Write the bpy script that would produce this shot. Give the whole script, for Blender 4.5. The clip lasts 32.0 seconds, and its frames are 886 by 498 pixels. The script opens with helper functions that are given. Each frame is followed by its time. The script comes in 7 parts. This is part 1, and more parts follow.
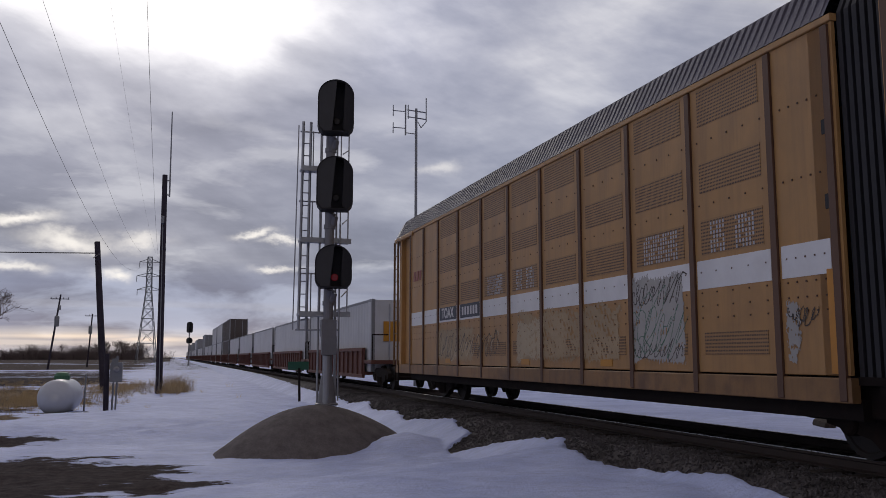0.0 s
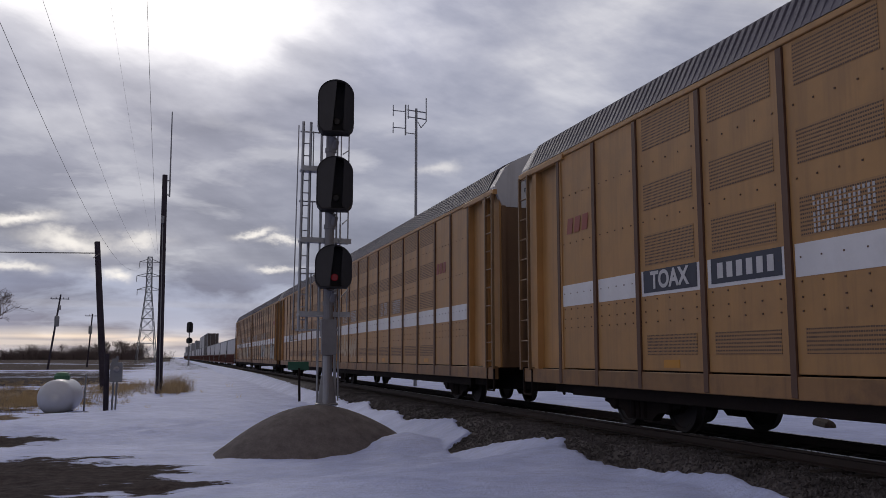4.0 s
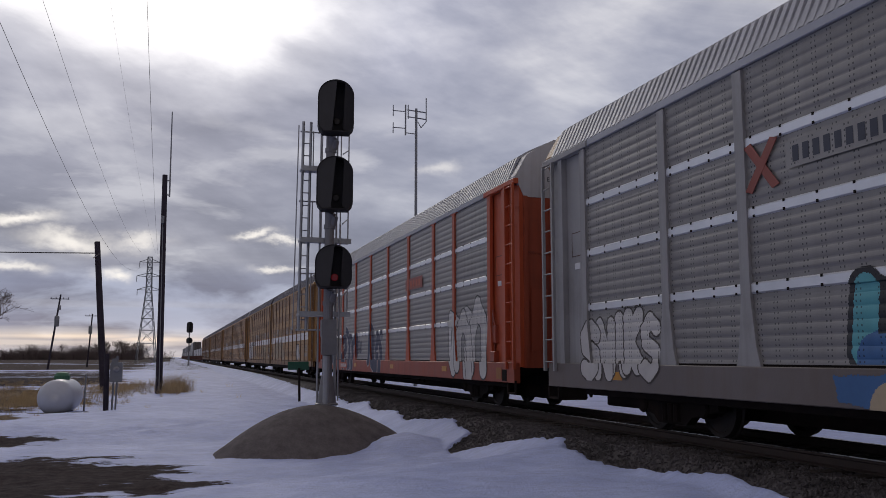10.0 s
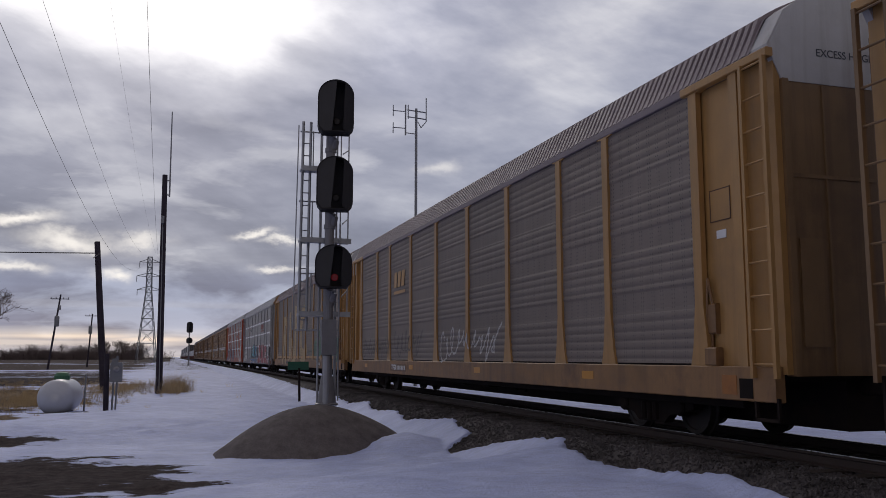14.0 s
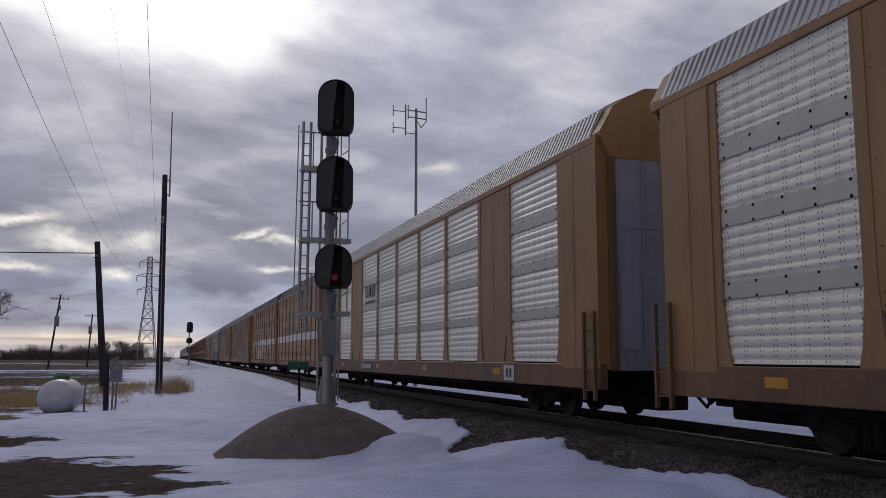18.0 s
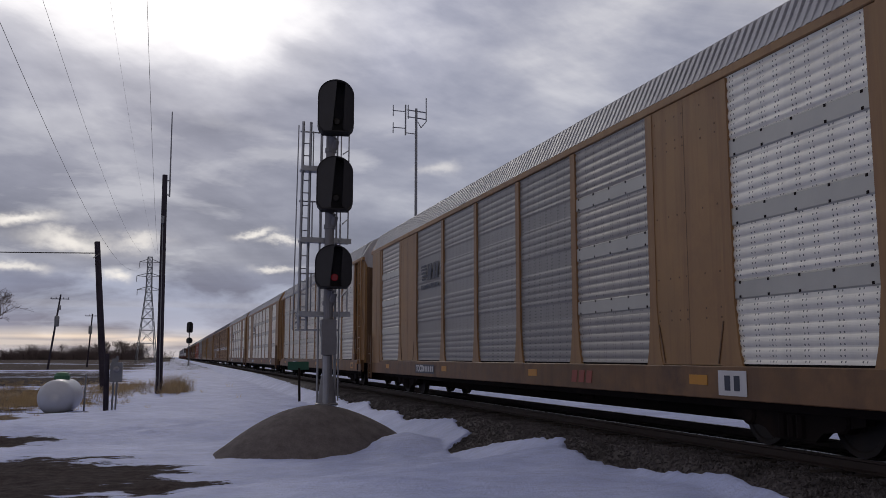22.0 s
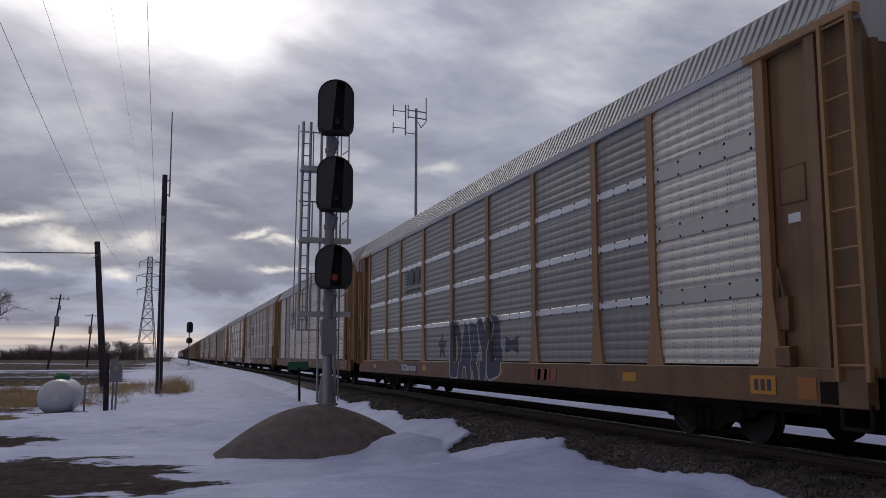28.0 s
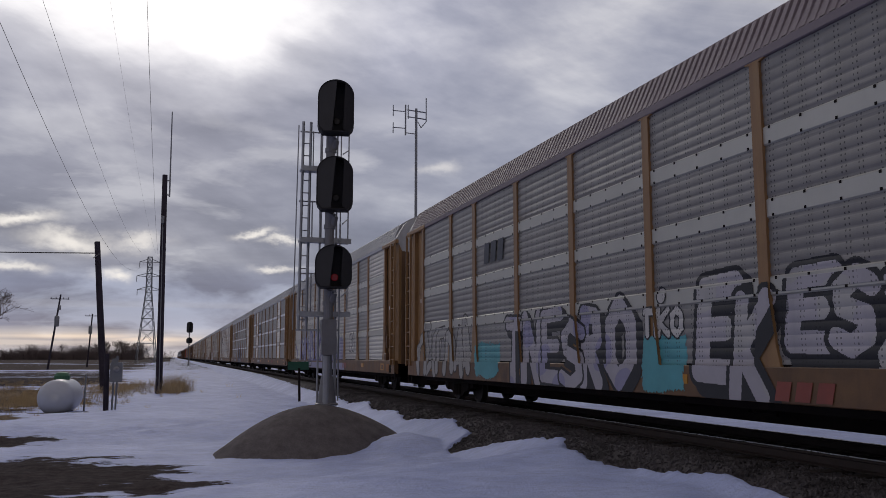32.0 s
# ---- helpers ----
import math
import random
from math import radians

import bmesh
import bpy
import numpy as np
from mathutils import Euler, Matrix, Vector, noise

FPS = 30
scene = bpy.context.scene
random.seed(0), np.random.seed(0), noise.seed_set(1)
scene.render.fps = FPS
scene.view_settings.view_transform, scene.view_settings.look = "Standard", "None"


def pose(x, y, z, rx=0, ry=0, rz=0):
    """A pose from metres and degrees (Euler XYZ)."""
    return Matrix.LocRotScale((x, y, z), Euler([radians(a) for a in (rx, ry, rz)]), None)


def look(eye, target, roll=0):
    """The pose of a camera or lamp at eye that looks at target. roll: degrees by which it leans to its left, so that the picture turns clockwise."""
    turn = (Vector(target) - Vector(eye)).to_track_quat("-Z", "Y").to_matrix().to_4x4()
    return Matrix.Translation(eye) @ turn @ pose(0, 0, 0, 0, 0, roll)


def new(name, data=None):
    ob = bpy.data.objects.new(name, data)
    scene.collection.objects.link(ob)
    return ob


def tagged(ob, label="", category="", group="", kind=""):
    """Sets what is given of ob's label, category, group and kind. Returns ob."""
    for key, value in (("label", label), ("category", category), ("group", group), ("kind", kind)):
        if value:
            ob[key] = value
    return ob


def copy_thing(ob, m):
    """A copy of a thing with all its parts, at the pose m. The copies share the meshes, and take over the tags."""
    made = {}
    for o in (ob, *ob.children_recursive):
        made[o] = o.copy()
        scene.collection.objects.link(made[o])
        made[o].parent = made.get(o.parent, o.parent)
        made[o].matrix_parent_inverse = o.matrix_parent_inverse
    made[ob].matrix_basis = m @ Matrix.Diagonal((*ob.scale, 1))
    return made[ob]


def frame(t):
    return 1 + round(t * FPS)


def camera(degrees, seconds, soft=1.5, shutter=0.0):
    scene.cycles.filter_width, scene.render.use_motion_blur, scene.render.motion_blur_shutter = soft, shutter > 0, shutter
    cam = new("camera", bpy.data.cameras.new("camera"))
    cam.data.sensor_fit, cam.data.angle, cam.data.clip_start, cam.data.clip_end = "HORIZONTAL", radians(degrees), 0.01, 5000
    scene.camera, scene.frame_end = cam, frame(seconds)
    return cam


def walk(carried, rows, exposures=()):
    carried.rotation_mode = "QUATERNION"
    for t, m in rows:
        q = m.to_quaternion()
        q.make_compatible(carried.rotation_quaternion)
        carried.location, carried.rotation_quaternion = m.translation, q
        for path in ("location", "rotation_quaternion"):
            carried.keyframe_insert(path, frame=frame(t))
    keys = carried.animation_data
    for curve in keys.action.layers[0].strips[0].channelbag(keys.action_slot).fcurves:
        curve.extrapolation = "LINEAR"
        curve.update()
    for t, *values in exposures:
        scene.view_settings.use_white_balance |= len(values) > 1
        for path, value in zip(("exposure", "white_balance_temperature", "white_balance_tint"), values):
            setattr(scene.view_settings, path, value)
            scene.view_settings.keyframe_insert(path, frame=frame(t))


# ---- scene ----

# ======== camera: stands still beside the track ========
EYE = (0.0, 0.0, 1.225)
cam = camera(54.57, 32.0, soft=0.8)
here = look(EYE, (2.97785, 9.46456, 2.47177))
walk(cam, [(0.0, here), (32.0, here)], exposures=[(0.0, 0.0), (12.0, 0.0), (20.0, -0.10), (32.0, -0.13)])

# ======== world and sun ========
TRACK = 8.83            # x of the track's centre line, rail top is z = 0
SUN_DIR = Vector((-0.035, 0.902, 0.430)).normalized()


class Net:
    """Short ways to add and link shader nodes."""

    def __init__(self, tree, clear=True):
        self.tree = tree
        if clear:
            tree.nodes.clear()

    def add(self, kind):
        return self.tree.nodes.new(kind)

    def link(self, a, b):
        self.tree.links.new(a, b)

    def put(self, socket, v):
        if isinstance(v, bpy.types.NodeSocket):
            self.link(v, socket)
        else:
            socket.default_value = v

    def math(self, op, a, b=0.0, c=0.0):
        n = self.add("ShaderNodeMath")
        n.operation = op
        for s, v in zip(n.inputs, (a, b, c)):
            self.put(s, v)
        return n.outputs[0]

    def noise(self, vec, scale, detail=4.0, rough=0.55, distort=0.0):
        n = self.add("ShaderNodeTexNoise")
        self.link(vec, n.inputs["Vector"])
        for k, v in (("Scale", scale), ("Detail", detail), ("Roughness", rough), ("Distortion", distort)):
            n.inputs[k].default_value = v
        return n.outputs["Fac"]

    def ramp(self, fac, stops, smooth=False):
        n = self.add("ShaderNodeValToRGB")
        n.color_ramp.interpolation = "EASE" if smooth else "LINEAR"
        els = n.color_ramp.elements
        while len(els) < len(stops):
            els.new(0.5)
        for e, (p, c) in zip(els, stops):
            e.position = p
            e.color = (c, c, c, 1) if isinstance(c, (int, float)) else (*c, 1)
        self.link(fac, n.inputs[0])
        return n.outputs[0]

    def mix(self, fac, a, b, how="MIX"):
        n = self.add("ShaderNodeMix")
        n.data_type, n.blend_type = "RGBA", how
        for s, v in ((n.inputs[0], fac), (n.inputs[6], a), (n.inputs[7], b)):
            if isinstance(v, tuple) and len(v) == 3:
                v = (*v, 1)
            self.put(s, v)
        return n.outputs[2]

    def vec(self, x, y, z):
        n = self.add("ShaderNodeCombineXYZ")
        for s, v in zip(n.inputs, (x, y, z)):
            self.put(s, v)
        return n.outputs[0]


def build_world():
    w = bpy.data.worlds.new("sky")
    scene.world = w
    w.use_nodes = True
    n = Net(w.node_tree)
    co = n.add("ShaderNodeTexCoord").outputs["Generated"]
    sep = n.add("ShaderNodeSeparateXYZ")
    n.link(co, sep.inputs[0])
    dx, dy, dz = sep.outputs
    up = n.math("MAXIMUM", dz, 0.0)
    den = n.math("ADD", up, 0.15)
    px, py = n.math("DIVIDE", dx, den), n.math("DIVIDE", dy, den)
    sheet = n.vec(n.math("MULTIPLY", px, 0.85), n.math("ADD", py, n.math("MULTIPLY", px, 0.22)), 0.37)
    big = n.noise(sheet, 1.7, 7.0, 0.52, 0.12)
    puffs = n.noise(n.vec(n.math("MULTIPLY", dx, 1.0), n.math("MULTIPLY", dy, 0.6), n.math("MULTIPLY", dz, 2.2)), 5.5, 7.0, 0.55, 0.25)
    # long banks of cloud that slope down towards the track
    along = n.math("SUBTRACT", n.math("MULTIPLY", dx, 0.93), n.math("MULTIPLY", dz, 0.36))
    across = n.math("ADD", n.math("MULTIPLY", dx, 0.36), n.math("MULTIPLY", dz, 0.93))
    banks = n.noise(n.vec(n.math("MULTIPLY", along, 2.3), n.math("MULTIPLY", dy, 0.5), n.math("MULTIPLY", across, 7.5)), 1.55, 8.0, 0.56, 0.35)
    body = n.math("ADD", n.math("ADD", n.math("MULTIPLY", big, 0.40), n.math("MULTIPLY", puffs, 0.22)), n.math("MULTIPLY", banks, 0.38))
    cloud = n.ramp(body, [(0.38, (0.20, 0.215, 0.30)), (0.45, (0.285, 0.30, 0.39)), (0.50, (0.37, 0.38, 0.47)), (0.545, (0.47, 0.475, 0.555)), (0.60, (0.64, 0.635, 0.69)), (0.72, (0.95, 0.93, 0.95))])
    # thin bright rims where the sheet tears, strongest low over the horizon
    tear = n.ramp(n.noise(n.vec(dx, n.math("MULTIPLY", dy, 0.3), n.math("MULTIPLY", dz, 3.2)), 5.2, 6.0, 0.55, 0.3), [(0.535, 0.0), (0.64, 1.0)])
    low = n.ramp(dz, [(0.02, 1.0), (0.20, 0.55), (0.30, 0.0)])
    cloud = n.mix(n.math("MULTIPLY", n.math("MULTIPLY", tear, low), 0.62), cloud, (1.25, 1.20, 1.15))
    # sun behind the cloud
    dot = n.add("ShaderNodeVectorMath")
    dot.operation = "DOT_PRODUCT"
    n.link(co, dot.inputs[0])
    dot.inputs[1].default_value = SUN_DIR
    toward = n.math("MAXIMUM", dot.outputs["Value"], 0.0)
    ex, ez = n.math("MULTIPLY", n.math("ADD", dx, 0.035), 0.55), n.math("SUBTRACT", dz, 0.43)
    away = n.math("SQRT", n.math("ADD", n.math("MULTIPLY", ex, ex), n.math("MULTIPLY", ez, ez)))
    away = n.math("SUBTRACT", away, n.math("MULTIPLY", n.math("SUBTRACT", body, 0.5), 0.22))
    ahead = n.ramp(dy, [(0.3, 0.0), (0.6, 1.0)])
    glow = n.math("MULTIPLY", n.ramp(away, [(0.080, 1.0), (0.100, 0.66), (0.126, 0.24), (0.18, 0.0)]), ahead)
    wide = n.math("POWER", toward, 26.0)
    cloud = n.mix(glow, cloud, (1.25, 1.22, 1.22))
    cloud = n.mix(n.math("MULTIPLY", wide, 0.05), cloud, (0.85, 0.82, 0.86))
    # strips of warm light under the cloud's edge
    strip = n.noise(n.vec(n.math("MULTIPLY", dx, 1.0), n.math("MULTIPLY", dy, 1.0), n.math("MULTIPLY", dz, 26.0)), 1.9, 4.0, 0.5)
    strip = n.math("MULTIPLY", n.ramp(strip, [(0.52, 0.0), (0.62, 1.0)]), n.ramp(dz, [(0.0, 0.6), (0.02, 1.0), (0.055, 0.35), (0.09, 0.0)]))
    cloud = n.mix(n.math("MULTIPLY", strip, n.math("MULTIPLY", toward, 0.80)), cloud, (1.15, 0.98, 0.82))
    # the half of the sky away from the sun is duller
    back = n.ramp(n.math("ADD", n.math("MULTIPLY", dy, 0.5), 0.5), [(0.0, (0.78, 0.68, 0.56)), (0.5, (0.98, 0.87, 0.74)), (0.80, (0.94, 0.92, 0.88)), (0.90, (1.0, 1.0, 1.0))])
    cloud = n.mix(1.0, cloud, back, "MULTIPLY")
    cloud = n.mix(1.0, cloud, n.ramp(dz, [(0.0, (0.72, 0.74, 0.80)), (0.05, (0.52, 0.56, 0.65)), (0.14, (0.67, 0.70, 0.77)), (0.24, (0.86, 0.88, 0.92)), (0.34, 1.14), (0.5, 1.14), (0.85, (0.93, 0.90, 0.88))]), "MULTIPLY")
    # the thick belt of cloud under the bright gap
    belt = n.math("MULTIPLY", n.ramp(dz, [(0.10, 0.0), (0.17, 1.0), (0.29, 1.0), (0.345, 0.0)]), n.ramp(dx, [(0.02, 1.0), (0.30, 0.10)]))
    cloud = n.mix(n.math("MULTIPLY", belt, 0.40), cloud, n.mix(1.0, cloud, (0.50, 0.53, 0.62), "MULTIPLY"))
    cloud = n.mix(n.ramp(dz, [(0.24, 0.0), (0.34, 1.0)]), cloud, n.mix(1.0, cloud, n.ramp(dx, [(0.15, 1.0), (0.23, 1.10), (0.36, 0.90), (0.6, 0.86)]), "MULTIPLY"))
    # the dull blue bank low over the fields, and torn edges that catch the sun above it
    bank = n.math("MULTIPLY", n.ramp(dz, [(0.012, 0.0), (0.035, 1.0), (0.082, 1.0), (0.108, 0.0)]), n.ramp(dx, [(0.05, 1.0), (0.40, 0.2)]))
    cloud = n.mix(n.math("MULTIPLY", bank, 0.9), cloud, n.mix(1.0, cloud, (0.60, 0.69, 0.90), "MULTIPLY"))
    wx = n.math("ADD", dx, n.math("MULTIPLY", n.math("SUBTRACT", n.noise(co, 11.0, 5.0, 0.6), 0.5), 0.085))
    wz = n.math("ADD", dz, n.math("MULTIPLY", n.math("SUBTRACT", n.noise(n.vec(dx, n.math("ADD", dy, 3.0), n.math("MULTIPLY", dz, 1.6)), 13.0, 5.0, 0.6), 0.5), 0.050))
    torn = None
    for cx, cz, rx, rz, k in ((-0.150, 0.146, 0.030, 0.006, 1.0), (-0.105, 0.127, 0.036, 0.009, 0.9), (-0.04, 0.126, 0.024, 0.007, 0.7), (-0.165, 0.092, 0.030, 0.005, 0.8), (-0.062, 0.087, 0.014, 0.007, 0.9),
                              (0.085, 0.137, 0.022, 0.0035, 0.9), (0.120, 0.129, 0.022, 0.0035, 0.8), (0.112, 0.099, 0.022, 0.003, 0.8), (-0.10, 0.022, 0.075, 0.0032, 0.85), (-0.02, 0.019, 0.06, 0.0035, 0.8), (0.29, 0.215, 0.016, 0.007, 0.5)):
        a, b = n.math("DIVIDE", n.math("SUBTRACT", wx, cx), rx), n.math("DIVIDE", n.math("SUBTRACT", wz if cz > 0.05 else dz, cz), rz)
        g = n.math("MULTIPLY", n.math("EXPONENT", n.math("MULTIPLY", n.math("ADD", n.math("MULTIPLY", a, a), n.math("MULTIPLY", b, b)), -1.0)), k)
        torn = g if torn is None else n.math("MAXIMUM", torn, g)
    torn = n.math("MULTIPLY", torn, ahead)
    cloud = n.mix(n.math("MULTIPLY", torn, 0.85), cloud, n.ramp(dz, [(0.02, (1.05, 0.86, 0.70)), (0.06, (1.10, 1.04, 0.97))]))
    sky = n.add("ShaderNodeTexSky")
    sky.sky_type, sky.sun_disc, sky.sun_elevation, sky.sun_rotation = "NISHITA", False, radians(25.5), radians(-2.2)
    clear = n.mix(1.0, sky.outputs[0], (0.09, 0.09, 0.09), "MULTIPLY")
    both = n.mix(0.94, clear, cloud)
    bg = n.add("ShaderNodeBackground")
    n.link(both, bg.inputs["Color"])
    bg.inputs["Strength"].default_value = 1.0
    out = n.add("ShaderNodeOutputWorld")
    n.link(bg.outputs[0], out.inputs[0])


build_world()
sun = new("sun", bpy.data.lights.new("sun", "SUN"))
sun.data.energy, sun.data.angle, sun.data.color = 0.25, radians(14), (1.0, 0.93, 0.84)
sun.matrix_world = look(SUN_DIR * 50, (0, 0, 0))

# ======== materials ========


def surface(name, color, rough=0.6, metal=0.0, vary=0.18, grain=6.0, dirt=0.0, dirt_color=(0.05, 0.04, 0.03), bump=0.15, bump_scale=40.0, per_object=0.0, streak=0.0, glow=None):
    """A weathered surface: colour with two scales of variation, dirt, streaks running down, and fine relief."""
    m = bpy.data.materials.new(name)
    m.use_nodes = True
    n = Net(m.node_tree)
    co = n.add("ShaderNodeTexCoord").outputs["Object"]
    coarse = n.noise(co, grain * 0.16, 3.0)
    fine = n.noise(co, grain, 6.0, 0.6)
    level = n.math("ADD", n.math("MULTIPLY", coarse, 0.6), n.math("MULTIPLY", fine, 0.4))
    lo = tuple(c * (1 - vary) for c in color)
    hi = tuple(min(1.0, c * (1 + vary)) for c in color)
    base = n.ramp(level, [(0.32, lo), (0.68, hi)])
    if streak:
        sp = n.add("ShaderNodeMapping")
        sp.inputs["Scale"].default_value = (3.0, 3.0, 0.18)
        n.link(co, sp.inputs[0])
        run = n.ramp(n.noise(sp.outputs[0], 1.6, 5.0, 0.6), [(0.5, 0.0), (0.72, 1.0)])
        base = n.mix(n.math("MULTIPLY", run, streak), base, dirt_color)
    if dirt:
        spots = n.ramp(n.noise(co, grain * 0.35, 6.0, 0.65), [(0.52, 0.0), (0.70, 1.0)])
        base = n.mix(n.math("MULTIPLY", spots, dirt), base, dirt_color)
    if per_object:
        rnd = n.add("ShaderNodeObjectInfo").outputs["Random"]
        base = n.mix(1.0, base, n.ramp(rnd, [(0.0, 1 - per_object), (1.0, 1.0)]), "MULTIPLY")
    p = n.add("ShaderNodeBsdfPrincipled")
    n.link(base, p.inputs["Base Color"])
    n.link(n.math("ADD", n.math("MULTIPLY", fine, 0.25), rough - 0.125), p.inputs["Roughness"])
    p.inputs["Metallic"].default_value = metal
    if bump:
        b = n.add("ShaderNodeBump")
        b.inputs["Strength"].default_value = bump
        b.inputs["Distance"].default_value = 0.02
        n.link(n.noise(co, bump_scale, 5.0), b.inputs["Height"])
        n.link(b.outputs[0], p.inputs["Normal"])
    if glow:
        p.inputs["Emission Color"].default_value = (*glow[0], 1)
        p.inputs["Emission Strength"].default_value = glow[1]
    out = n.add("ShaderNodeOutputMaterial")
    n.link(p.outputs[0], out.inputs[0])
    return m


def perforated(name, color, hole, pitch_y, pitch_z, size_y, size_z, rough=0.45, metal=0.3, groups=0.0, per_object=0.0, dirt=0.15):
    """Sheet with rows of small punched holes; groups: width of the bands of holes, with plain sheet between."""
    m = surface(name, color, rough, metal, 0.14, 3.0, dirt, tuple(c * 0.55 for c in color), 0.08, 30.0, per_object, 0.22)
    n = Net(m.node_tree, False)
    p = [x for x in m.node_tree.nodes if x.type == "BSDF_PRINCIPLED"][0]
    base = p.inputs["Base Color"].links[0].from_socket
    co = n.add("ShaderNodeTexCoord").outputs["Object"]
    sep = n.add("ShaderNodeSeparateXYZ")
    n.link(co, sep.inputs[0])
    y, z = sep.outputs[1], sep.outputs[2]
    a = n.math("LESS_THAN", n.math("FRACT", n.math("DIVIDE", n.math("ADD", y, 100.0), pitch_y)), size_y)
    b = n.math("LESS_THAN", n.math("FRACT", n.math("DIVIDE", z, pitch_z)), size_z)
    mask = n.math("MULTIPLY", a, b)
    if groups:
        g = n.math("LESS_THAN", n.math("FRACT", n.math("DIVIDE", n.math("ADD", y, 100.0), groups)), 0.42)
        mask = n.math("MULTIPLY", mask, g)
    n.link(n.mix(mask, base, hole), p.inputs["Base Color"])
    return m


M_YELLOW = surface("yellow_paint", (0.40, 0.225, 0.075), 0.48, 0.0, 0.20, 2.0, 0.30, (0.16, 0.09, 0.04), 0.06, 25.0, 0.0, 0.30)
M_TAN = surface("faded_yellow_paint", (0.415, 0.228, 0.080), 0.46, 0.0, 0.20, 2.0, 0.30, (0.20, 0.11, 0.055), 0.09, 25.0, 0.0, 0.42)
# next two: rust and grime, darkened further for the shade at car ends
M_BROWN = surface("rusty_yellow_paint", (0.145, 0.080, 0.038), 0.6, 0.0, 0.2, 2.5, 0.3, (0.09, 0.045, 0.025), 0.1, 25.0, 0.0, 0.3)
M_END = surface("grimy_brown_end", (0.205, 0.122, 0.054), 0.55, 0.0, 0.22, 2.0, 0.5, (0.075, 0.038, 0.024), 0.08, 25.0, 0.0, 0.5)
M_POST = surface("dark_brown_post", (0.105, 0.052, 0.030), 0.6, 0.0, 0.2, 4.0, 0.2, bump=0.1)
M_ORANGE = surface("orange_red_paint", (0.47, 0.085, 0.028), 0.5, 0.0, 0.15, 2.0, 0.15, (0.13, 0.03, 0.02), 0.06, 25.0, 0.0, 0.25)
M_GREYPAINT = surface("grey_paint", (0.33, 0.325, 0.32), 0.5, 0.1, 0.18, 2.0, 0.4, (0.14, 0.13, 0.12), 0.06, 25.0, 0.0, 0.3)
M_WHITE = surface("white_paint", (0.72, 0.72, 0.72), 0.5, 0.0, 0.1, 3.0, 0.18, (0.35, 0.32, 0.30), 0.05, 30.0)
M_GABLE = surface("dirty_white_gable", (0.46, 0.465, 0.475), 0.55, 0.0, 0.15, 2.0, 0.25, (0.2, 0.17, 0.15), 0.06, 25.0, 0.0, 0.35)
M_ROOF = surface("galvanised_roof", (0.42, 0.43, 0.46), 0.5, 0.25, 0.15, 2.0, 0.15, (0.25, 0.24, 0.23), 0.05, 30.0, 0.12)
M_ROOF_DARK = surface("dull_grey_roof", (0.105, 0.10, 0.13), 0.6, 0.0, 0.15, 2.0, 0.15, (0.09, 0.085, 0.09), 0.05, 30.0, 0.12)
M_ROOF_MAUVE = surface("weathered_mauve_roof", (0.24, 0.20, 0.215), 0.6, 0.0, 0.15, 2.0, 0.15, (0.15, 0.12, 0.12), 0.05, 30.0, 0.12)
M_OCHRE = surface("brown_ochre_paint", (0.315, 0.181, 0.074), 0.50, 0.0, 0.22, 1.6, 0.45, (0.17, 0.08, 0.04), 0.06, 25.0, 0.0, 0.5)
M_SILL_OCHRE = surface("grimy_ochre_sill", (0.165, 0.088, 0.037), 0.55, 0.0, 0.35, 3.2, 0.80, (0.075, 0.04, 0.024), 0.08, 25.0, 0.0, 0.5)
M_SILL_YELLOW = surface("grimy_yellow_sill", (0.24, 0.130, 0.050), 0.55, 0.0, 0.35, 3.2, 0.75, (0.10, 0.052, 0.03), 0.08, 25.0, 0.0, 0.5)
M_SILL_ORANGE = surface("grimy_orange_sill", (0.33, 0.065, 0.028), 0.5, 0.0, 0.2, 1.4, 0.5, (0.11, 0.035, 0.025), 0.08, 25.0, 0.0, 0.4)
# dirty grey, with the shade of the gap between cars in its colour
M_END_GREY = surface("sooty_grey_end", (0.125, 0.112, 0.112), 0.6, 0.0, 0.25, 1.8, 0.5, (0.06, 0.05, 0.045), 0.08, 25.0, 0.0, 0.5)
M_SILL_GREY = surface("grimy_grey_sill", (0.15, 0.130, 0.122), 0.5, 0.0, 0.2, 1.4, 0.6, (0.13, 0.10, 0.08), 0.08, 25.0, 0.0, 0.5)
M_STEEL_DARK = surface("underframe_steel", (0.016, 0.012, 0.011), 0.85, 0.0, 0.3, 5.0, 0.3, (0.05, 0.03, 0.02), 0.2)
M_WHEEL = surface("worn_wheel_steel", (0.022, 0.018, 0.017), 0.65, 0.2, 0.25, 8.0, 0.3, (0.05, 0.03, 0.02), 0.1)
M_BELLOWS = surface("black_rubber_bellows", (0.02, 0.02, 0.024), 0.7, 0.0, 0.2, 6.0, 0.0, bump=0.1)
M_BRIGHT = surface("bright_aluminium", (0.74, 0.75, 0.77), 0.34, 0.55, 0.10, 3.0, 0.1, (0.4, 0.4, 0.4), 0.05, 30.0)
M_STRIP = surface("grey_flat_strip", (0.50, 0.49, 0.44), 0.40, 0.3, 0.1, 3.0, 0.1, (0.25, 0.25, 0.25), 0.05, 30.0)
M_PANEL_WHITE = perforated("bright_perforated_panel", (0.88, 0.85, 0.745), (0.13, 0.125, 0.12), 0.065, 0.068, 0.30, 0.34, 0.34, 0.2, 0.30, 0.10)
M_PANEL_WORN = perforated("worn_perforated_panel", (0.47, 0.445, 0.405), (0.10, 0.095, 0.09), 0.065, 0.068, 0.30, 0.34, 0.42, 0.2, 0.30, 0.18, 0.3)
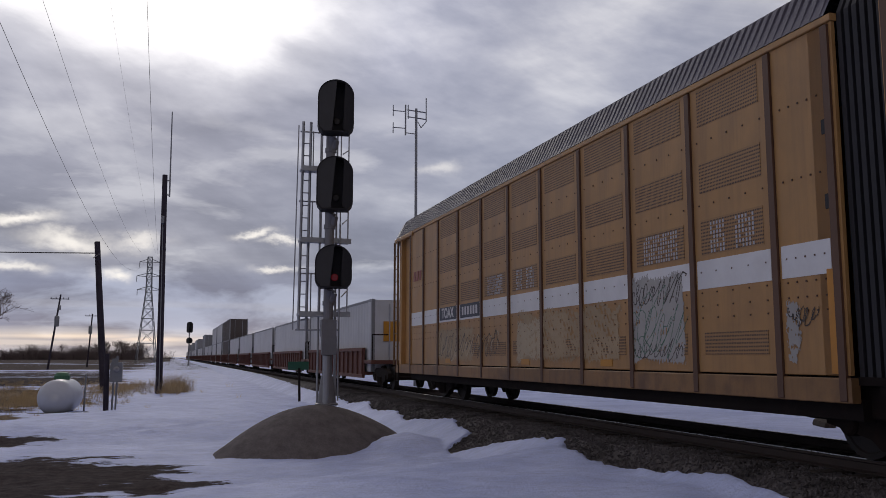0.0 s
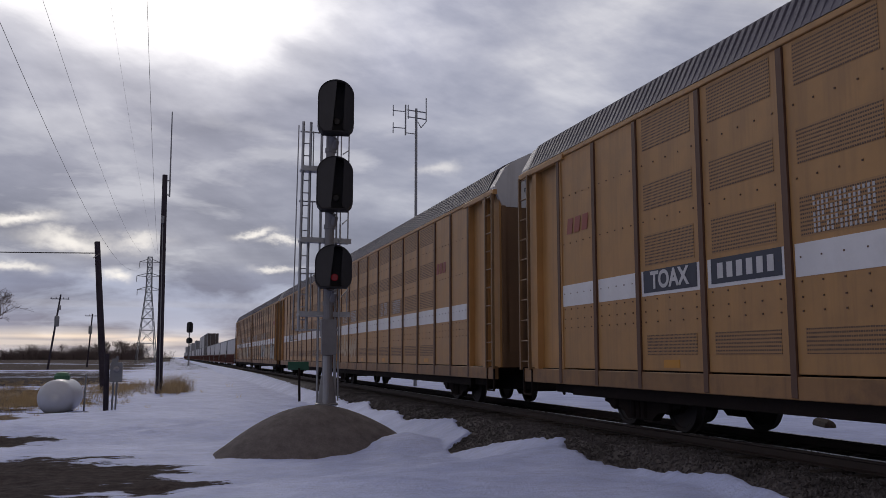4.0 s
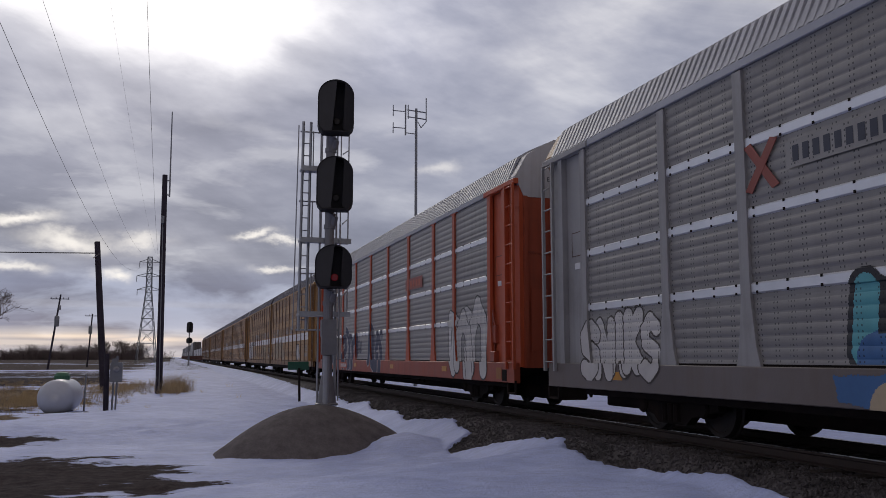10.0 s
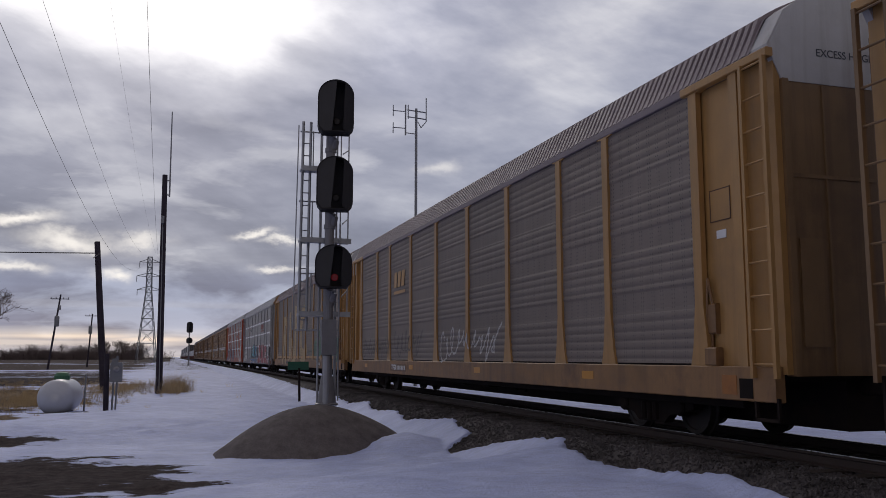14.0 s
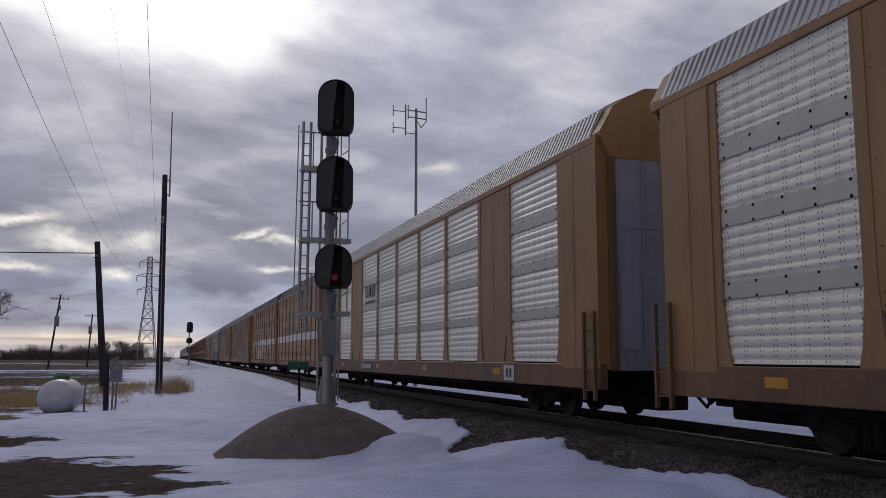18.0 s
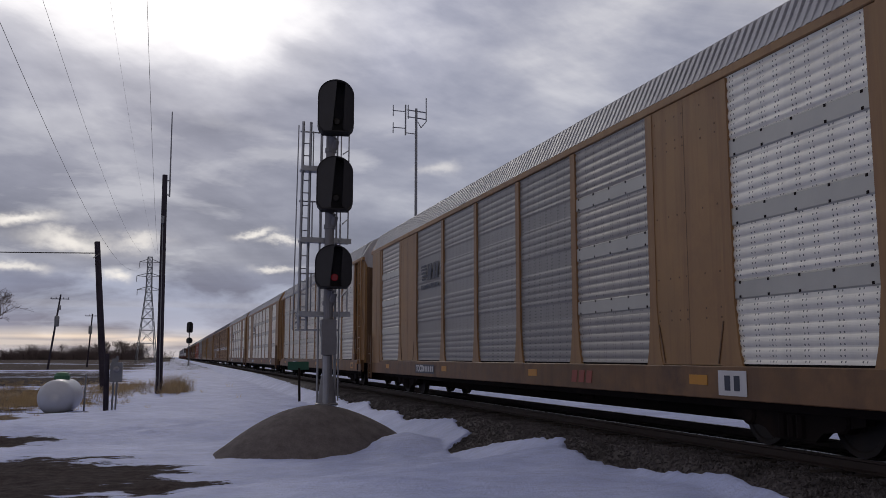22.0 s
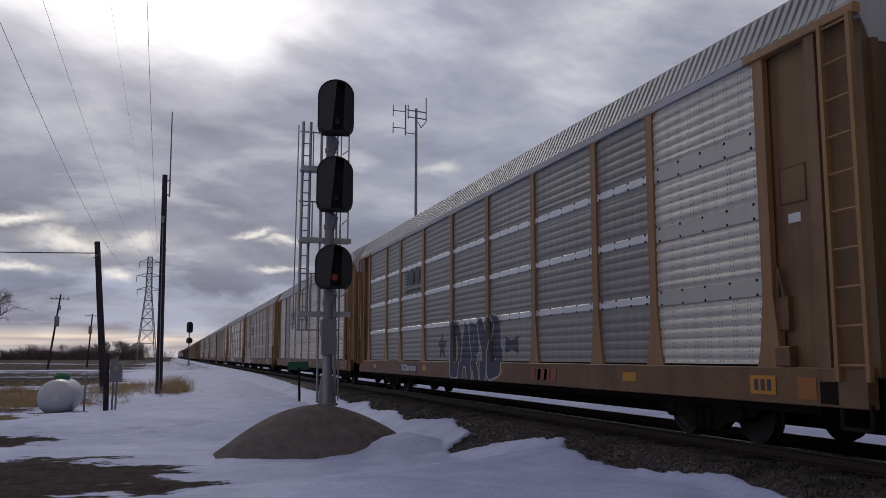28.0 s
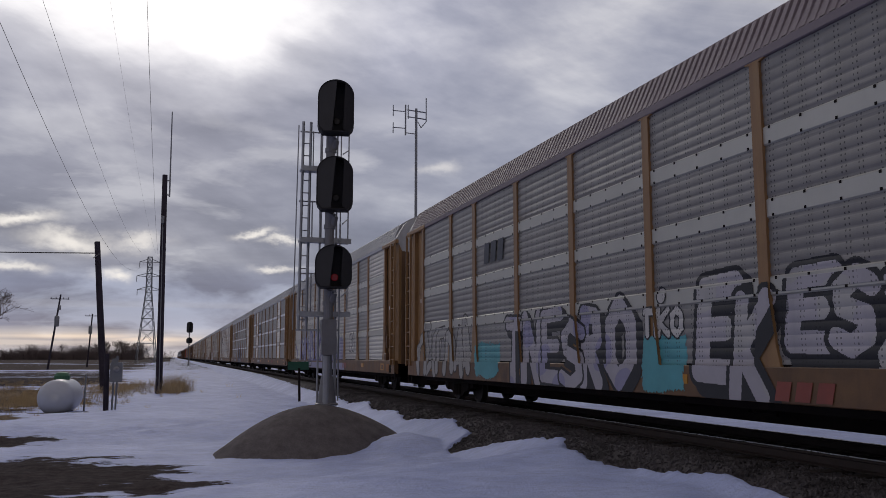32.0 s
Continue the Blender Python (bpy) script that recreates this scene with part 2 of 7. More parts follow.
M_PANEL_PALE = perforated("pale_perforated_panel", (0.68, 0.65, 0.575), (0.12, 0.115, 0.11), 0.065, 0.068, 0.30, 0.34, 0.40, 0.2, 0.30, 0.14)
M_PANEL_GREY = perforated("weathered_perforated_panel", (0.300, 0.288, 0.272), (0.075, 0.072, 0.072), 0.065, 0.068, 0.32, 0.36, 0.42, 0.25, 0.30, 0.16)
M_PANEL_DULL = perforated("dull_brown_perforated_panel", (0.205, 0.170, 0.147), (0.075, 0.068, 0.065), 0.065, 0.068, 0.30, 0.34, 0.62, 0.05, 0.30, 0.16, 0.25)
M_VENT = perforated("punched_yellow_vent", (0.34, 0.19, 0.075), (0.085, 0.048, 0.030), 0.036, 0.050, 0.74, 0.46, 0.55, 0.0)
M_GLINT = surface("reflector_yellow", (0.50, 0.23, 0.02), 0.4, 0.0, 0.1, 6.0, bump=0.0)
M_STRIPE_ORANGE = surface("faded_orange_stripe", (0.50, 0.22, 0.03), 0.5, 0.0, 0.15, 6.0, 0.25, (0.3, 0.16, 0.05), bump=0.0)
M_SILL_PATCH = surface("grimy_orange_patch", (0.34, 0.13, 0.025), 0.55, 0.0, 0.2, 6.0, 0.4, (0.14, 0.07, 0.03), bump=0.0)
M_DECAL_DARK = surface("dark_marking", (0.035, 0.04, 0.06), 0.5, 0.0, 0.1, 6.0, bump=0.0)
M_DECAL_RED = surface("red_marking", (0.27, 0.065, 0.045), 0.5, 0.0, 0.15, 6.0, 0.2, bump=0.0)
M_DECAL_WHITE = surface("white_marking", (0.55, 0.55, 0.55), 0.5, 0.0, 0.1, 6.0, 0.2, (0.4, 0.4, 0.4), bump=0.0)
M_DOOR_GREY = surface("grey_blue_end_door", (0.30, 0.32, 0.38), 0.5, 0.1, 0.15, 2.0, 0.15, (0.15, 0.15, 0.17), 0.06, 25.0, 0.0, 0.3)
M_RUSTRED = surface("rust_red_well", (0.125, 0.046, 0.032), 0.7, 0.0, 0.25, 3.0, 0.55, (0.05, 0.03, 0.025), 0.1)
M_BOX_WHITE = surface("white_container_paint", (0.66, 0.67, 0.69), 0.5, 0.1, 0.12, 2.0, 0.15, (0.35, 0.33, 0.31), 0.05, 25.0, 0.18, 0.2)
M_BOX_GREY = surface("grey_container_paint", (0.30, 0.31, 0.33), 0.55, 0.1, 0.12, 2.0, 0.2, (0.15, 0.14, 0.13), 0.05, 25.0, 0.3, 0.2)
M_BOX_DARK = surface("dark_brown_container_paint", (0.085, 0.068, 0.062), 0.6, 0.1, 0.15, 2.0, 0.25, (0.05, 0.04, 0.04), 0.05, 25.0, 0.1, 0.2)
M_POLEWOOD = surface("creosoted_wood", (0.046, 0.040, 0.055), 0.8, 0.0, 0.3, 9.0, 0.2, (0.11, 0.10, 0.09), 0.4, 30.0)
M_GALV = surface("galvanised_steel", (0.36, 0.37, 0.39), 0.45, 0.6, 0.15, 7.0, 0.1, bump=0.08)
M_MAST = surface("mast_grey_metal", (0.20, 0.20, 0.215), 0.5, 0.4, 0.15, 7.0, 0.15, bump=0.08)
M_HEAD = surface("matt_black_signal_head", (0.011, 0.010, 0.013), 0.75, 0.0, 0.2, 8.0, bump=0.05)
# head black made lighter, for the light that falls on the hood's cheek
M_CHEEK = surface("worn_black_hood", (0.028, 0.028, 0.032), 0.5, 0.0, 0.2, 8.0, bump=0.05)
M_LENS_DARK = surface("dark_signal_lens", (0.012, 0.006, 0.006), 0.4, 0.0, 0.1, 8.0, bump=0.0)
M_LENS_RED = surface("lit_red_lens", (0.10, 0.006, 0.01), 0.2, 0.0, 0.1, 8.0, bump=0.0, glow=((0.9, 0.05, 0.08), 0.035))
M_TANK = surface("white_tank_paint", (0.50, 0.53, 0.60), 0.32, 0.05, 0.06, 4.0, 0.1, (0.3, 0.29, 0.27), 0.03)
M_GREEN = surface("green_dome_paint", (0.05, 0.16, 0.09), 0.5, 0.0, 0.15, 6.0, bump=0.05)
M_SIGN_GREEN = surface("green_sign_sheet", (0.02, 0.10, 0.06), 0.5, 0.0, 0.1, 6.0, bump=0.0)
M_RAIL = surface("rail_side_rust", (0.048, 0.034, 0.030), 0.7, 0.2, 0.25, 9.0, 0.2, bump=0.15)
M_RAILHEAD = surface("polished_rail_head", (0.42, 0.41, 0.41), 0.28, 0.9, 0.1, 9.0, bump=0.03)
M_TIE = surface("sleeper_wood", (0.06, 0.05, 0.045), 0.85, 0.0, 0.3, 7.0, 0.2, (0.10, 0.09, 0.085), 0.4, 30.0, 0.3)
M_STONE = surface("ballast_stone", (0.080, 0.074, 0.078), 0.85, 0.0, 0.65, 9.0, bump=0.4, bump_scale=60.0)
M_MOUND = surface("mound_gravel", (0.150, 0.138, 0.142), 0.95, 0.0, 0.30, 26.0, 0.16, (0.08, 0.068, 0.064), 1.0, 34.0)
M_BARK = surface("bare_bark", (0.055, 0.045, 0.042), 0.9, 0.0, 0.3, 12.0, bump=0.3)
M_TWIG = surface("winter_twigs", (0.17, 0.14, 0.14), 0.9, 0.0, 0.3, 12.0, bump=0.0)
M_STRAW = surface("dry_grass", (0.46, 0.35, 0.20), 0.9, 0.0, 0.3, 5.0, bump=0.0)
M_WIRE = surface("cable", (0.05, 0.05, 0.055), 0.6, 0.3, 0.1, 5.0, bump=0.0)
M_INSUL = surface("porcelain", (0.25, 0.25, 0.27), 0.3, 0.0, 0.1, 5.0, bump=0.0)
M_METERBOX = surface("meter_box_grey", (0.22, 0.23, 0.25), 0.5, 0.3, 0.12, 6.0, 0.1, bump=0.05)


for rough_one in (M_STONE, M_TIE, M_MOUND, M_STEEL_DARK, M_POLEWOOD):
    for node in rough_one.node_tree.nodes:
        if node.type == "BSDF_PRINCIPLED":
            node.inputs["Specular IOR Level"].default_value = 0.12


def ground_material():
    """Snow, bare soil and thin dry grass, chosen by the cover painted on the sheet and broken up by noise."""
    m = bpy.data.materials.new("snowy_ground")
    m.use_nodes = True
    n = Net(m.node_tree)
    co = n.add("ShaderNodeTexCoord").outputs["Object"]
    cover_node, straw_node = n.add("ShaderNodeAttribute"), n.add("ShaderNodeAttribute")
    cover_node.attribute_name, straw_node.attribute_name = "cover", "straw"
    cover, straw = cover_node.outputs["Fac"], straw_node.outputs["Fac"]
    flat = n.add("ShaderNodeMapping")
    flat.inputs["Scale"].default_value = (0.6, 1.5, 1.0)
    n.link(co, flat.inputs[0])
    edge = n.math("ADD", n.math("MULTIPLY", n.noise(flat.outputs[0], 0.9, 9.0, 0.68), 1.7), n.math("MULTIPLY", n.noise(co, 0.09, 5.0, 0.6), 0.7))
    bare = n.ramp(n.math("ADD", cover, n.math("SUBTRACT", edge, 1.20)), [(0.47, 0.0), (0.53, 1.0)])
    # the blue of light from the sky is mixed into the snow colours
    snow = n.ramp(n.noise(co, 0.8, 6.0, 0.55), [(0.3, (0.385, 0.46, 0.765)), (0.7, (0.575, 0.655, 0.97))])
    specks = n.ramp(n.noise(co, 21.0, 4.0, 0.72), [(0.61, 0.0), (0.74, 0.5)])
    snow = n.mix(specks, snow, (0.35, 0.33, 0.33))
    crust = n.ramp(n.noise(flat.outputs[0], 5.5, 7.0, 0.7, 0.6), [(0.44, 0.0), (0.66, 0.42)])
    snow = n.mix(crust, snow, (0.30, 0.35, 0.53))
    soil = n.ramp(n.noise(co, 5.0, 7.0, 0.65), [(0.3, (0.018, 0.013, 0.015)), (0.7, (0.066, 0.050, 0.052))])
    hay = n.ramp(n.noise(co, 7.0, 6.0, 0.65), [(0.3, (0.09, 0.062, 0.04)), (0.7, (0.27, 0.20, 0.125))])
    soil = n.mix(straw, soil, hay)
    p = n.add("ShaderNodeBsdfPrincipled")
    p.inputs["Specular IOR Level"].default_value = 0.12
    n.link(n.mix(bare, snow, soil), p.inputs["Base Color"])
    n.link(n.math("ADD", 0.55, n.math("MULTIPLY", bare, 0.35)), p.inputs["Roughness"])
    b = n.add("ShaderNodeBump")
    b.inputs["Strength"].default_value = 0.75
    b.inputs["Distance"].default_value = 0.08
    h = n.math("ADD", n.math("MULTIPLY", n.noise(flat.outputs[0], 3.5, 6.0, 0.55), 0.8), n.math("MULTIPLY", n.noise(co, 24.0, 4.0), n.math("ADD", 0.42, n.math("MULTIPLY", bare, 0.35))))
    n.link(h, b.inputs["Height"])
    n.link(b.outputs[0], p.inputs["Normal"])
    out = n.add("ShaderNodeOutputMaterial")
    n.link(p.outputs[0], out.inputs[0])
    return m


M_GROUND = ground_material()

# ======== mesh building ========


class Shape:
    """Collects vertices and faces of one mesh."""

    def __init__(self):
        self.v, self.f = [], []

    def box(self, x0, x1, y0, y1, z0, z1, c=0.0):
        """A box; c chamfers its four edges along y."""
        o = len(self.v)
        if c:
            ring = [(x0 + c, z0), (x1 - c, z0), (x1, z0 + c), (x1, z1 - c), (x1 - c, z1), (x0 + c, z1), (x0, z1 - c), (x0, z0 + c)]
        else:
            ring = [(x0, z0), (x1, z0), (x1, z1), (x0, z1)]
        return self.prism_y(ring, y0, y1)

    def prism_y(self, ring, y0, y1):
        """A ring of (x, z), counter-clockwise seen from -y, drawn out along y."""
        o, k = len(self.v), len(ring)
        self.v += [(x, y0, z) for x, z in ring] + [(x, y1, z) for x, z in ring]
        self.f += [tuple(o + i for i in range(k)), tuple(o + k + i for i in reversed(range(k)))]
        self.f += [(o + (i + 1) % k, o + i, o + k + i, o + k + (i + 1) % k) for i in range(k)]
        return self

    def prism_x(self, ring, x0, x1):
        """A ring of (y, z) drawn out along x."""
        o, k = len(self.v), len(ring)
        self.v += [(x0, y, z) for y, z in ring] + [(x1, y, z) for y, z in ring]
        self.f += [tuple(o + i for i in reversed(range(k))), tuple(o + k + i for i in range(k))]
        self.f += [(o + i, o + (i + 1) % k, o + k + (i + 1) % k, o + k + i) for i in range(k)]
        return self

    def tube(self, a, b, r0, r1=None, k=8, caps=True):
        """A round bar from a to b."""
        r1 = r0 if r1 is None else r1
        a, b = Vector(a), Vector(b)
        d = (b - a).normalized()
        u = d.cross(Vector((0, 0, 1)) if abs(d.z) < 0.95 else Vector((1, 0, 0))).normalized()
        w = d.cross(u)
        o = len(self.v)
        for p, r in ((a, r0), (b, r1)):
            for i in range(k):
                g = 2 * math.pi * i / k
                self.v.append(tuple(p + u * (math.cos(g) * r) + w * (math.sin(g) * r)))
        self.f += [(o + i, o + (i + 1) % k, o + k + (i + 1) % k, o + k + i) for i in range(k)]
        if caps:
            self.f += [tuple(o + i for i in reversed(range(k))), tuple(o + k + i for i in range(k))]
        return self

    def lathe(self, profile, axis="z", k=24, at=(0, 0, 0)):
        """A profile of (radius, along) turned round an axis through at."""
        o, m = len(self.v), len(profile)
        for r, h in profile:
            for i in range(k):
                g = 2 * math.pi * i / k
                c, s = r * math.cos(g), r * math.sin(g)
                p = {"z": (c, s, h), "x": (h, c, s), "y": (s, h, c)}[axis]
                self.v.append((p[0] + at[0], p[1] + at[1], p[2] + at[2]))
        for j in range(m - 1):
            self.f += [(o + j * k + i, o + j * k + (i + 1) % k, o + (j + 1) * k + (i + 1) % k, o + (j + 1) * k + i) for i in range(k)]
        self.f += [tuple(o + i for i in reversed(range(k))), tuple(o + (m - 1) * k + i for i in range(k))]
        return self

    def mesh(self, name, smooth=False):
        me = bpy.data.meshes.new(name)
        me.from_pydata(self.v, [], self.f)
        if smooth:
            me.polygons.foreach_set("use_smooth", [True] * len(me.polygons))
        me.update()
        return me


def part(name, shape, material, parent, label="", at=None, kind=""):
    """Link a Shape or a ready mesh as one mesh object under a thing or a part."""
    me = shape.mesh(name) if isinstance(shape, Shape) else shape
    if material and not me.materials:
        me.materials.append(material)
    ob = new(name, me)
    ob.parent = parent
    if at:
        ob.location = at
    return tagged(ob, label=label, kind=kind)


def thing(name, label, category, group="", at=(0, 0, 0), turn=0, kind=""):
    ob = new(name)
    ob.empty_display_size = 0.3
    ob.matrix_basis = pose(*at, 0, 0, turn)
    return tagged(ob, label, category, group, kind)


STORE = {}


def stored(key, make, material):
    """A mesh that alike pieces share, one for each material."""
    if (key, material.name) not in STORE:
        me = make()
        me = me.mesh(key if isinstance(key, str) else key[0]) if isinstance(me, Shape) else me
        me.materials.append(material)
        STORE[(key, material.name)] = me
    return STORE[(key, material.name)]


# ======== ground ========


def smooth(a, b, x):
    t = np.clip((x - a) / (b - a), 0, 1)
    return t * t * (3 - 2 * t)


def wave(x, y, s, seed):
    """Slow ups and downs for arrays."""
    r = np.random.RandomState(seed)
    out = 0
    for i in range(6):
        g, ph, k = r.uniform(0, 6.28), r.uniform(0, 6.28), s * (1.0 + 0.55 * i)
        out = out + np.sin((x * np.cos(g) + y * np.sin(g)) * k + ph) / (1 + 0.6 * i)
    return out / 3.0


def spot(x, y, cx, cy, rx, ry):
    return np.exp(-(((x - cx) / rx) ** 2 + ((y - cy) / ry) ** 2))


def ballast_height(x, y):
    off = np.abs(x - TRACK)
    return -0.20 - np.maximum(off - 1.9, 0) / 2.2


def snow_reach(y):
    """How far up the ballast shoulder the snow lies: tongues with bare stones between them."""
    ys = (0.0, 8.0, 9.7, 10.6, 12.5, 13.6, 14.4, 15.0, 16.0, 16.8, 17.3, 17.8, 18.2, 20.4, 22.3, 23.1, 24.0, 25.7, 27.6, 29.4, 31.5, 35.2, 44.0, 52.0, 70.0, 95.0, 160.0, 400.0)
    xs = (6.6, 6.6, 6.88, 6.63, 6.38, 6.50, 6.92, 6.80, 6.42, 6.05, 5.65, 5.75, 6.46, 6.76, 6.50, 6.22, 6.47, 6.58, 6.35, 6.72, 6.38, 6.62, 6.62, 6.80, 7.05, 7.2, 7.25, 7.25)
    return np.interp(y, ys, xs) + (0.07 * wave(y * 1.0, y * 0.3, 2.6, 23) + 0.05 * wave(y, y * 0.2, 7.0, 24)) * (y < 90)


def snow_height(x, y):
    crest = 10.3 + 0.55 * x
    near = -0.38 + 0.04 * wave(x, y, 0.7, 3) + 0.06 * smooth(4.6, 6.8, x) * smooth(11.6, 13.4, y)
    dip = -0.80 + 0.06 * wave(x, y, 0.35, 4) + 0.10 * smooth(24, 45, y)
    z = near + (dip - near) * smooth(crest, crest + 3.2, y)
    z = z + 0.34 * smooth(21.5, 24.5, y) * (1 - smooth(26, 36, y)) * smooth(4.5, 2.0, x)
    z = z + (0.045 * wave(x, y, 2.1, 8) + 0.026 * wave(x, y, 5.5, 18) + 0.012 * wave(x, y, 11.0, 19)) * (np.abs(y) < 80)
    z = z + 0.36 * spot(x, y, 5.0, 18.9, 1.25, 1.2)
    # the drift that leans on the track's shoulder
    stone = ballast_height(x, y)
    inside = snow_reach(y) + 0.04 * wave(x, y, 9.0, 25) - x
    lean = stone - 0.12 + 0.19 * smooth(-0.06, 0.16, inside)
    z = np.where(x > 4.4, np.maximum(z, np.where(inside > -0.06, lean, -9.0)), z)
    z = np.where((inside < 0.02) & (x < TRACK), np.minimum(z, stone - 0.06), z)
    far = x > TRACK
    z = np.where(far, -0.42 + 0.07 * wave(x, y, 0.5, 5), z)
    z = np.where((np.abs(x - TRACK) < 1.75), np.minimum(z, stone - 0.25), z)
    return z


def build_ground():
    def steps(knots):
        out = []
        for a, b, d in knots:
            out.append(np.arange(a, b, d))
        return np.unique(np.concatenate(out))
    xs = steps([(-3000, -400, 400), (-400, -60, 40), (-60, -14, 3.0), (-14, -4, 0.4), (-4, 4.5, 0.16), (4.5, 7.3, 0.07), (7.3, 7.6, 0.3), (7.6, 14, 0.5), (14, 60, 3), (60, 400, 40), (400, 3001, 400)])
    ys = steps([(-600, -40, 80), (-40, 6, 2.0), (6, 26, 0.11), (26, 40, 0.2), (40, 70, 0.5), (70, 160, 3.0), (160, 500, 20), (500, 4001, 350)])
    X, Y = np.meshgrid(xs, ys, indexing="ij")
    Z = snow_height(X, Y)
    nx, ny = X.shape
    verts = np.stack([X, Y, Z], -1).reshape(-1, 3)
    idx = np.arange(nx * ny).reshape(nx, ny)
    faces = np.stack([idx[:-1, :-1], idx[1:, :-1], idx[1:, 1:], idx[:-1, 1:]], -1).reshape(-1, 4)
    me = bpy.data.meshes.new("ground")
    me.from_pydata(verts.tolist(), [], faces.tolist())
    me.polygons.foreach_set("use_smooth", [True] * len(me.polygons))
    cover = np.zeros_like(X)
    straw = np.zeros_like(X)
    # bare soil beside the camera's road, and thawed patches further off
    for cx, cy, rx, ry, k in ((-3.0, 16.0, 3.2, 2.9, 1.2), (-0.2, 14.5, 1.3, 0.7, 0.85), (-3.6, 22.3, 1.6, 0.9, 0.95), (-3.5, 32.6, 1.7, 0.9, 0.95), (-8.0, 29.5, 2.5, 1.5, 0.7),
                              (-2.6, 61, 2.2, 7, 0.7), (0.1, 50, 0.4, 1.6, 0.6), (-4.6, 40, 1.6, 2.5, 0.7), (-8.5, 41, 3.5, 2.5, 0.62), (-12, 36, 4, 2, 0.6), (-4.9, 27.0, 1.5, 1.4, 0.85), (-4.2, 30.5, 1.4, 1.2, 0.8), (-6.5, 19.5, 2.5, 1.6, 1.0)):
        cover = np.maximum(cover, k * spot(X, Y, cx, cy, rx, ry))
    left = smooth(-1.0, -7.0, X)
    cover = np.maximum(cover, 0.66 * left * smooth(27, 35, Y))
    cover = np.maximum(cover, 0.72 * left * smooth(64, 70, Y) * (1 - smooth(88, 98, Y)))
    cover = np.maximum(cover, 0.78 * smooth(-4, -10, X) * smooth(128, 145, Y))
    cover = np.maximum(cover, 0.75 * smooth(260, 420, Y) * (X < 0))
    cover = np.maximum(cover, 0.44 * smooth(45, 160, Y) * (X < 6))
    streaks = wave(X * 0.45, Y * 1.1, 0.16, 41) + 0.8 * wave(X * 0.5, Y * 1.0, 0.055, 42)
    cover = cover + 0.42 * streaks * smooth(-1.0, -6.0, X) * smooth(30, 44, Y) * (1 - smooth(330, 420, Y))
    for cx, cy, rx, ry in ((0.1, 50, 0.5, 2), (-3.0, 62, 2.2, 8), (-5.2, 42, 3, 4), (-10, 48, 8, 6), (-3.2, 38, 1.5, 2), (-4.9, 27.2, 1.2, 1.0)):
        straw = np.maximum(straw, 1.1 * spot(X, Y, cx, cy, rx, ry))
    straw = np.maximum(straw, 0.12 * smooth(70, 150, Y))
    for name, a in (("cover", cover), ("straw", np.clip(straw, 0, 1))):
        at = me.attributes.new(name, "FLOAT", "POINT")
        at.data.foreach_set("value", a.reshape(-1).astype(np.float32))
    me.materials.append(M_GROUND)
    return tagged(new("ground", me), "snow-covered field with patches of bare dark soil", "ground", kind="structure")


build_ground()


def build_ballast():
    ys = np.concatenate([np.arange(-30, 60, 0.35), np.arange(60, 300, 4), np.arange(300, 2001, 100)])
    xs = np.array([-3.6, -3.0, -2.4, -1.9, -1.5, -0.75, 0, 0.75, 1.5, 1.9, 2.4, 3.0, 3.6]) + TRACK
    X, Y = np.meshgrid(xs, ys, indexing="ij")
    Z = ballast_height(X, Y) + 0.03 * wave(X, Y, 2.2, 9) * (Y < 80)
    nx, ny = X.shape
    idx = np.arange(nx * ny).reshape(nx, ny)
    me = bpy.data.meshes.new("ballast_bed")
    me.from_pydata(np.stack([X, Y, Z], -1).reshape(-1, 3).tolist(), [], np.stack([idx[:-1, :-1], idx[1:, :-1], idx[1:, 1:], idx[:-1, 1:]], -1).reshape(-1, 4).tolist())
    me.polygons.foreach_set("use_smooth", [True] * len(me.polygons))
    me.materials.append(M_STONE)
    tagged(new("ballast_bed", me), "bed of dark crushed stone under the track", "ballast", kind="structure")
    # loose stones on the shoulder and between the sleepers
    r = np.random.RandomState(5)
    cube = np.array([(-1, -1, -1), (1, -1, -1), (1, 1, -1), (-1, 1, -1), (-1, -1, 1), (1, -1, 1), (1, 1, 1), (-1, 1, 1)], float)
    quads = np.array([(0, 3, 2, 1), (4, 5, 6, 7), (0, 1, 5, 4), (1, 2, 6, 5), (2, 3, 7, 6), (3, 0, 4, 7)])
    n = 34000
    y = 6.5 + 36 * r.rand(n) ** 1.6
    x = TRACK - 0.6 - 2.9 * r.rand(n)
    z = ballast_height(x, y) + 0.03 * wave(x, y, 2.2, 9)
    size = r.uniform(0.010, 0.024, n)
    V = np.empty((n, 8, 3))
    for i in range(n):
        q = Euler(r.uniform(0, 6.28, 3)).to_matrix()
        V[i] = (cube * (0.75 + 0.5 * r.rand(8, 1)) * (1, 0.8, 0.65) * size[i]) @ np.array(q) + (x[i], y[i], z[i] + size[i] * 0.3)
    F = (quads[None] + 8 * np.arange(n)[:, None, None]).reshape(-1, 4)
    me = bpy.data.meshes.new("ballast_stones")
    me.from_pydata(V.reshape(-1, 3).tolist(), [], F.tolist())
    me.materials.append(M_STONE)
    tagged(new("ballast_stones", me), "loose angular grey ballast stones", "stones", kind="stuff")


build_ballast()


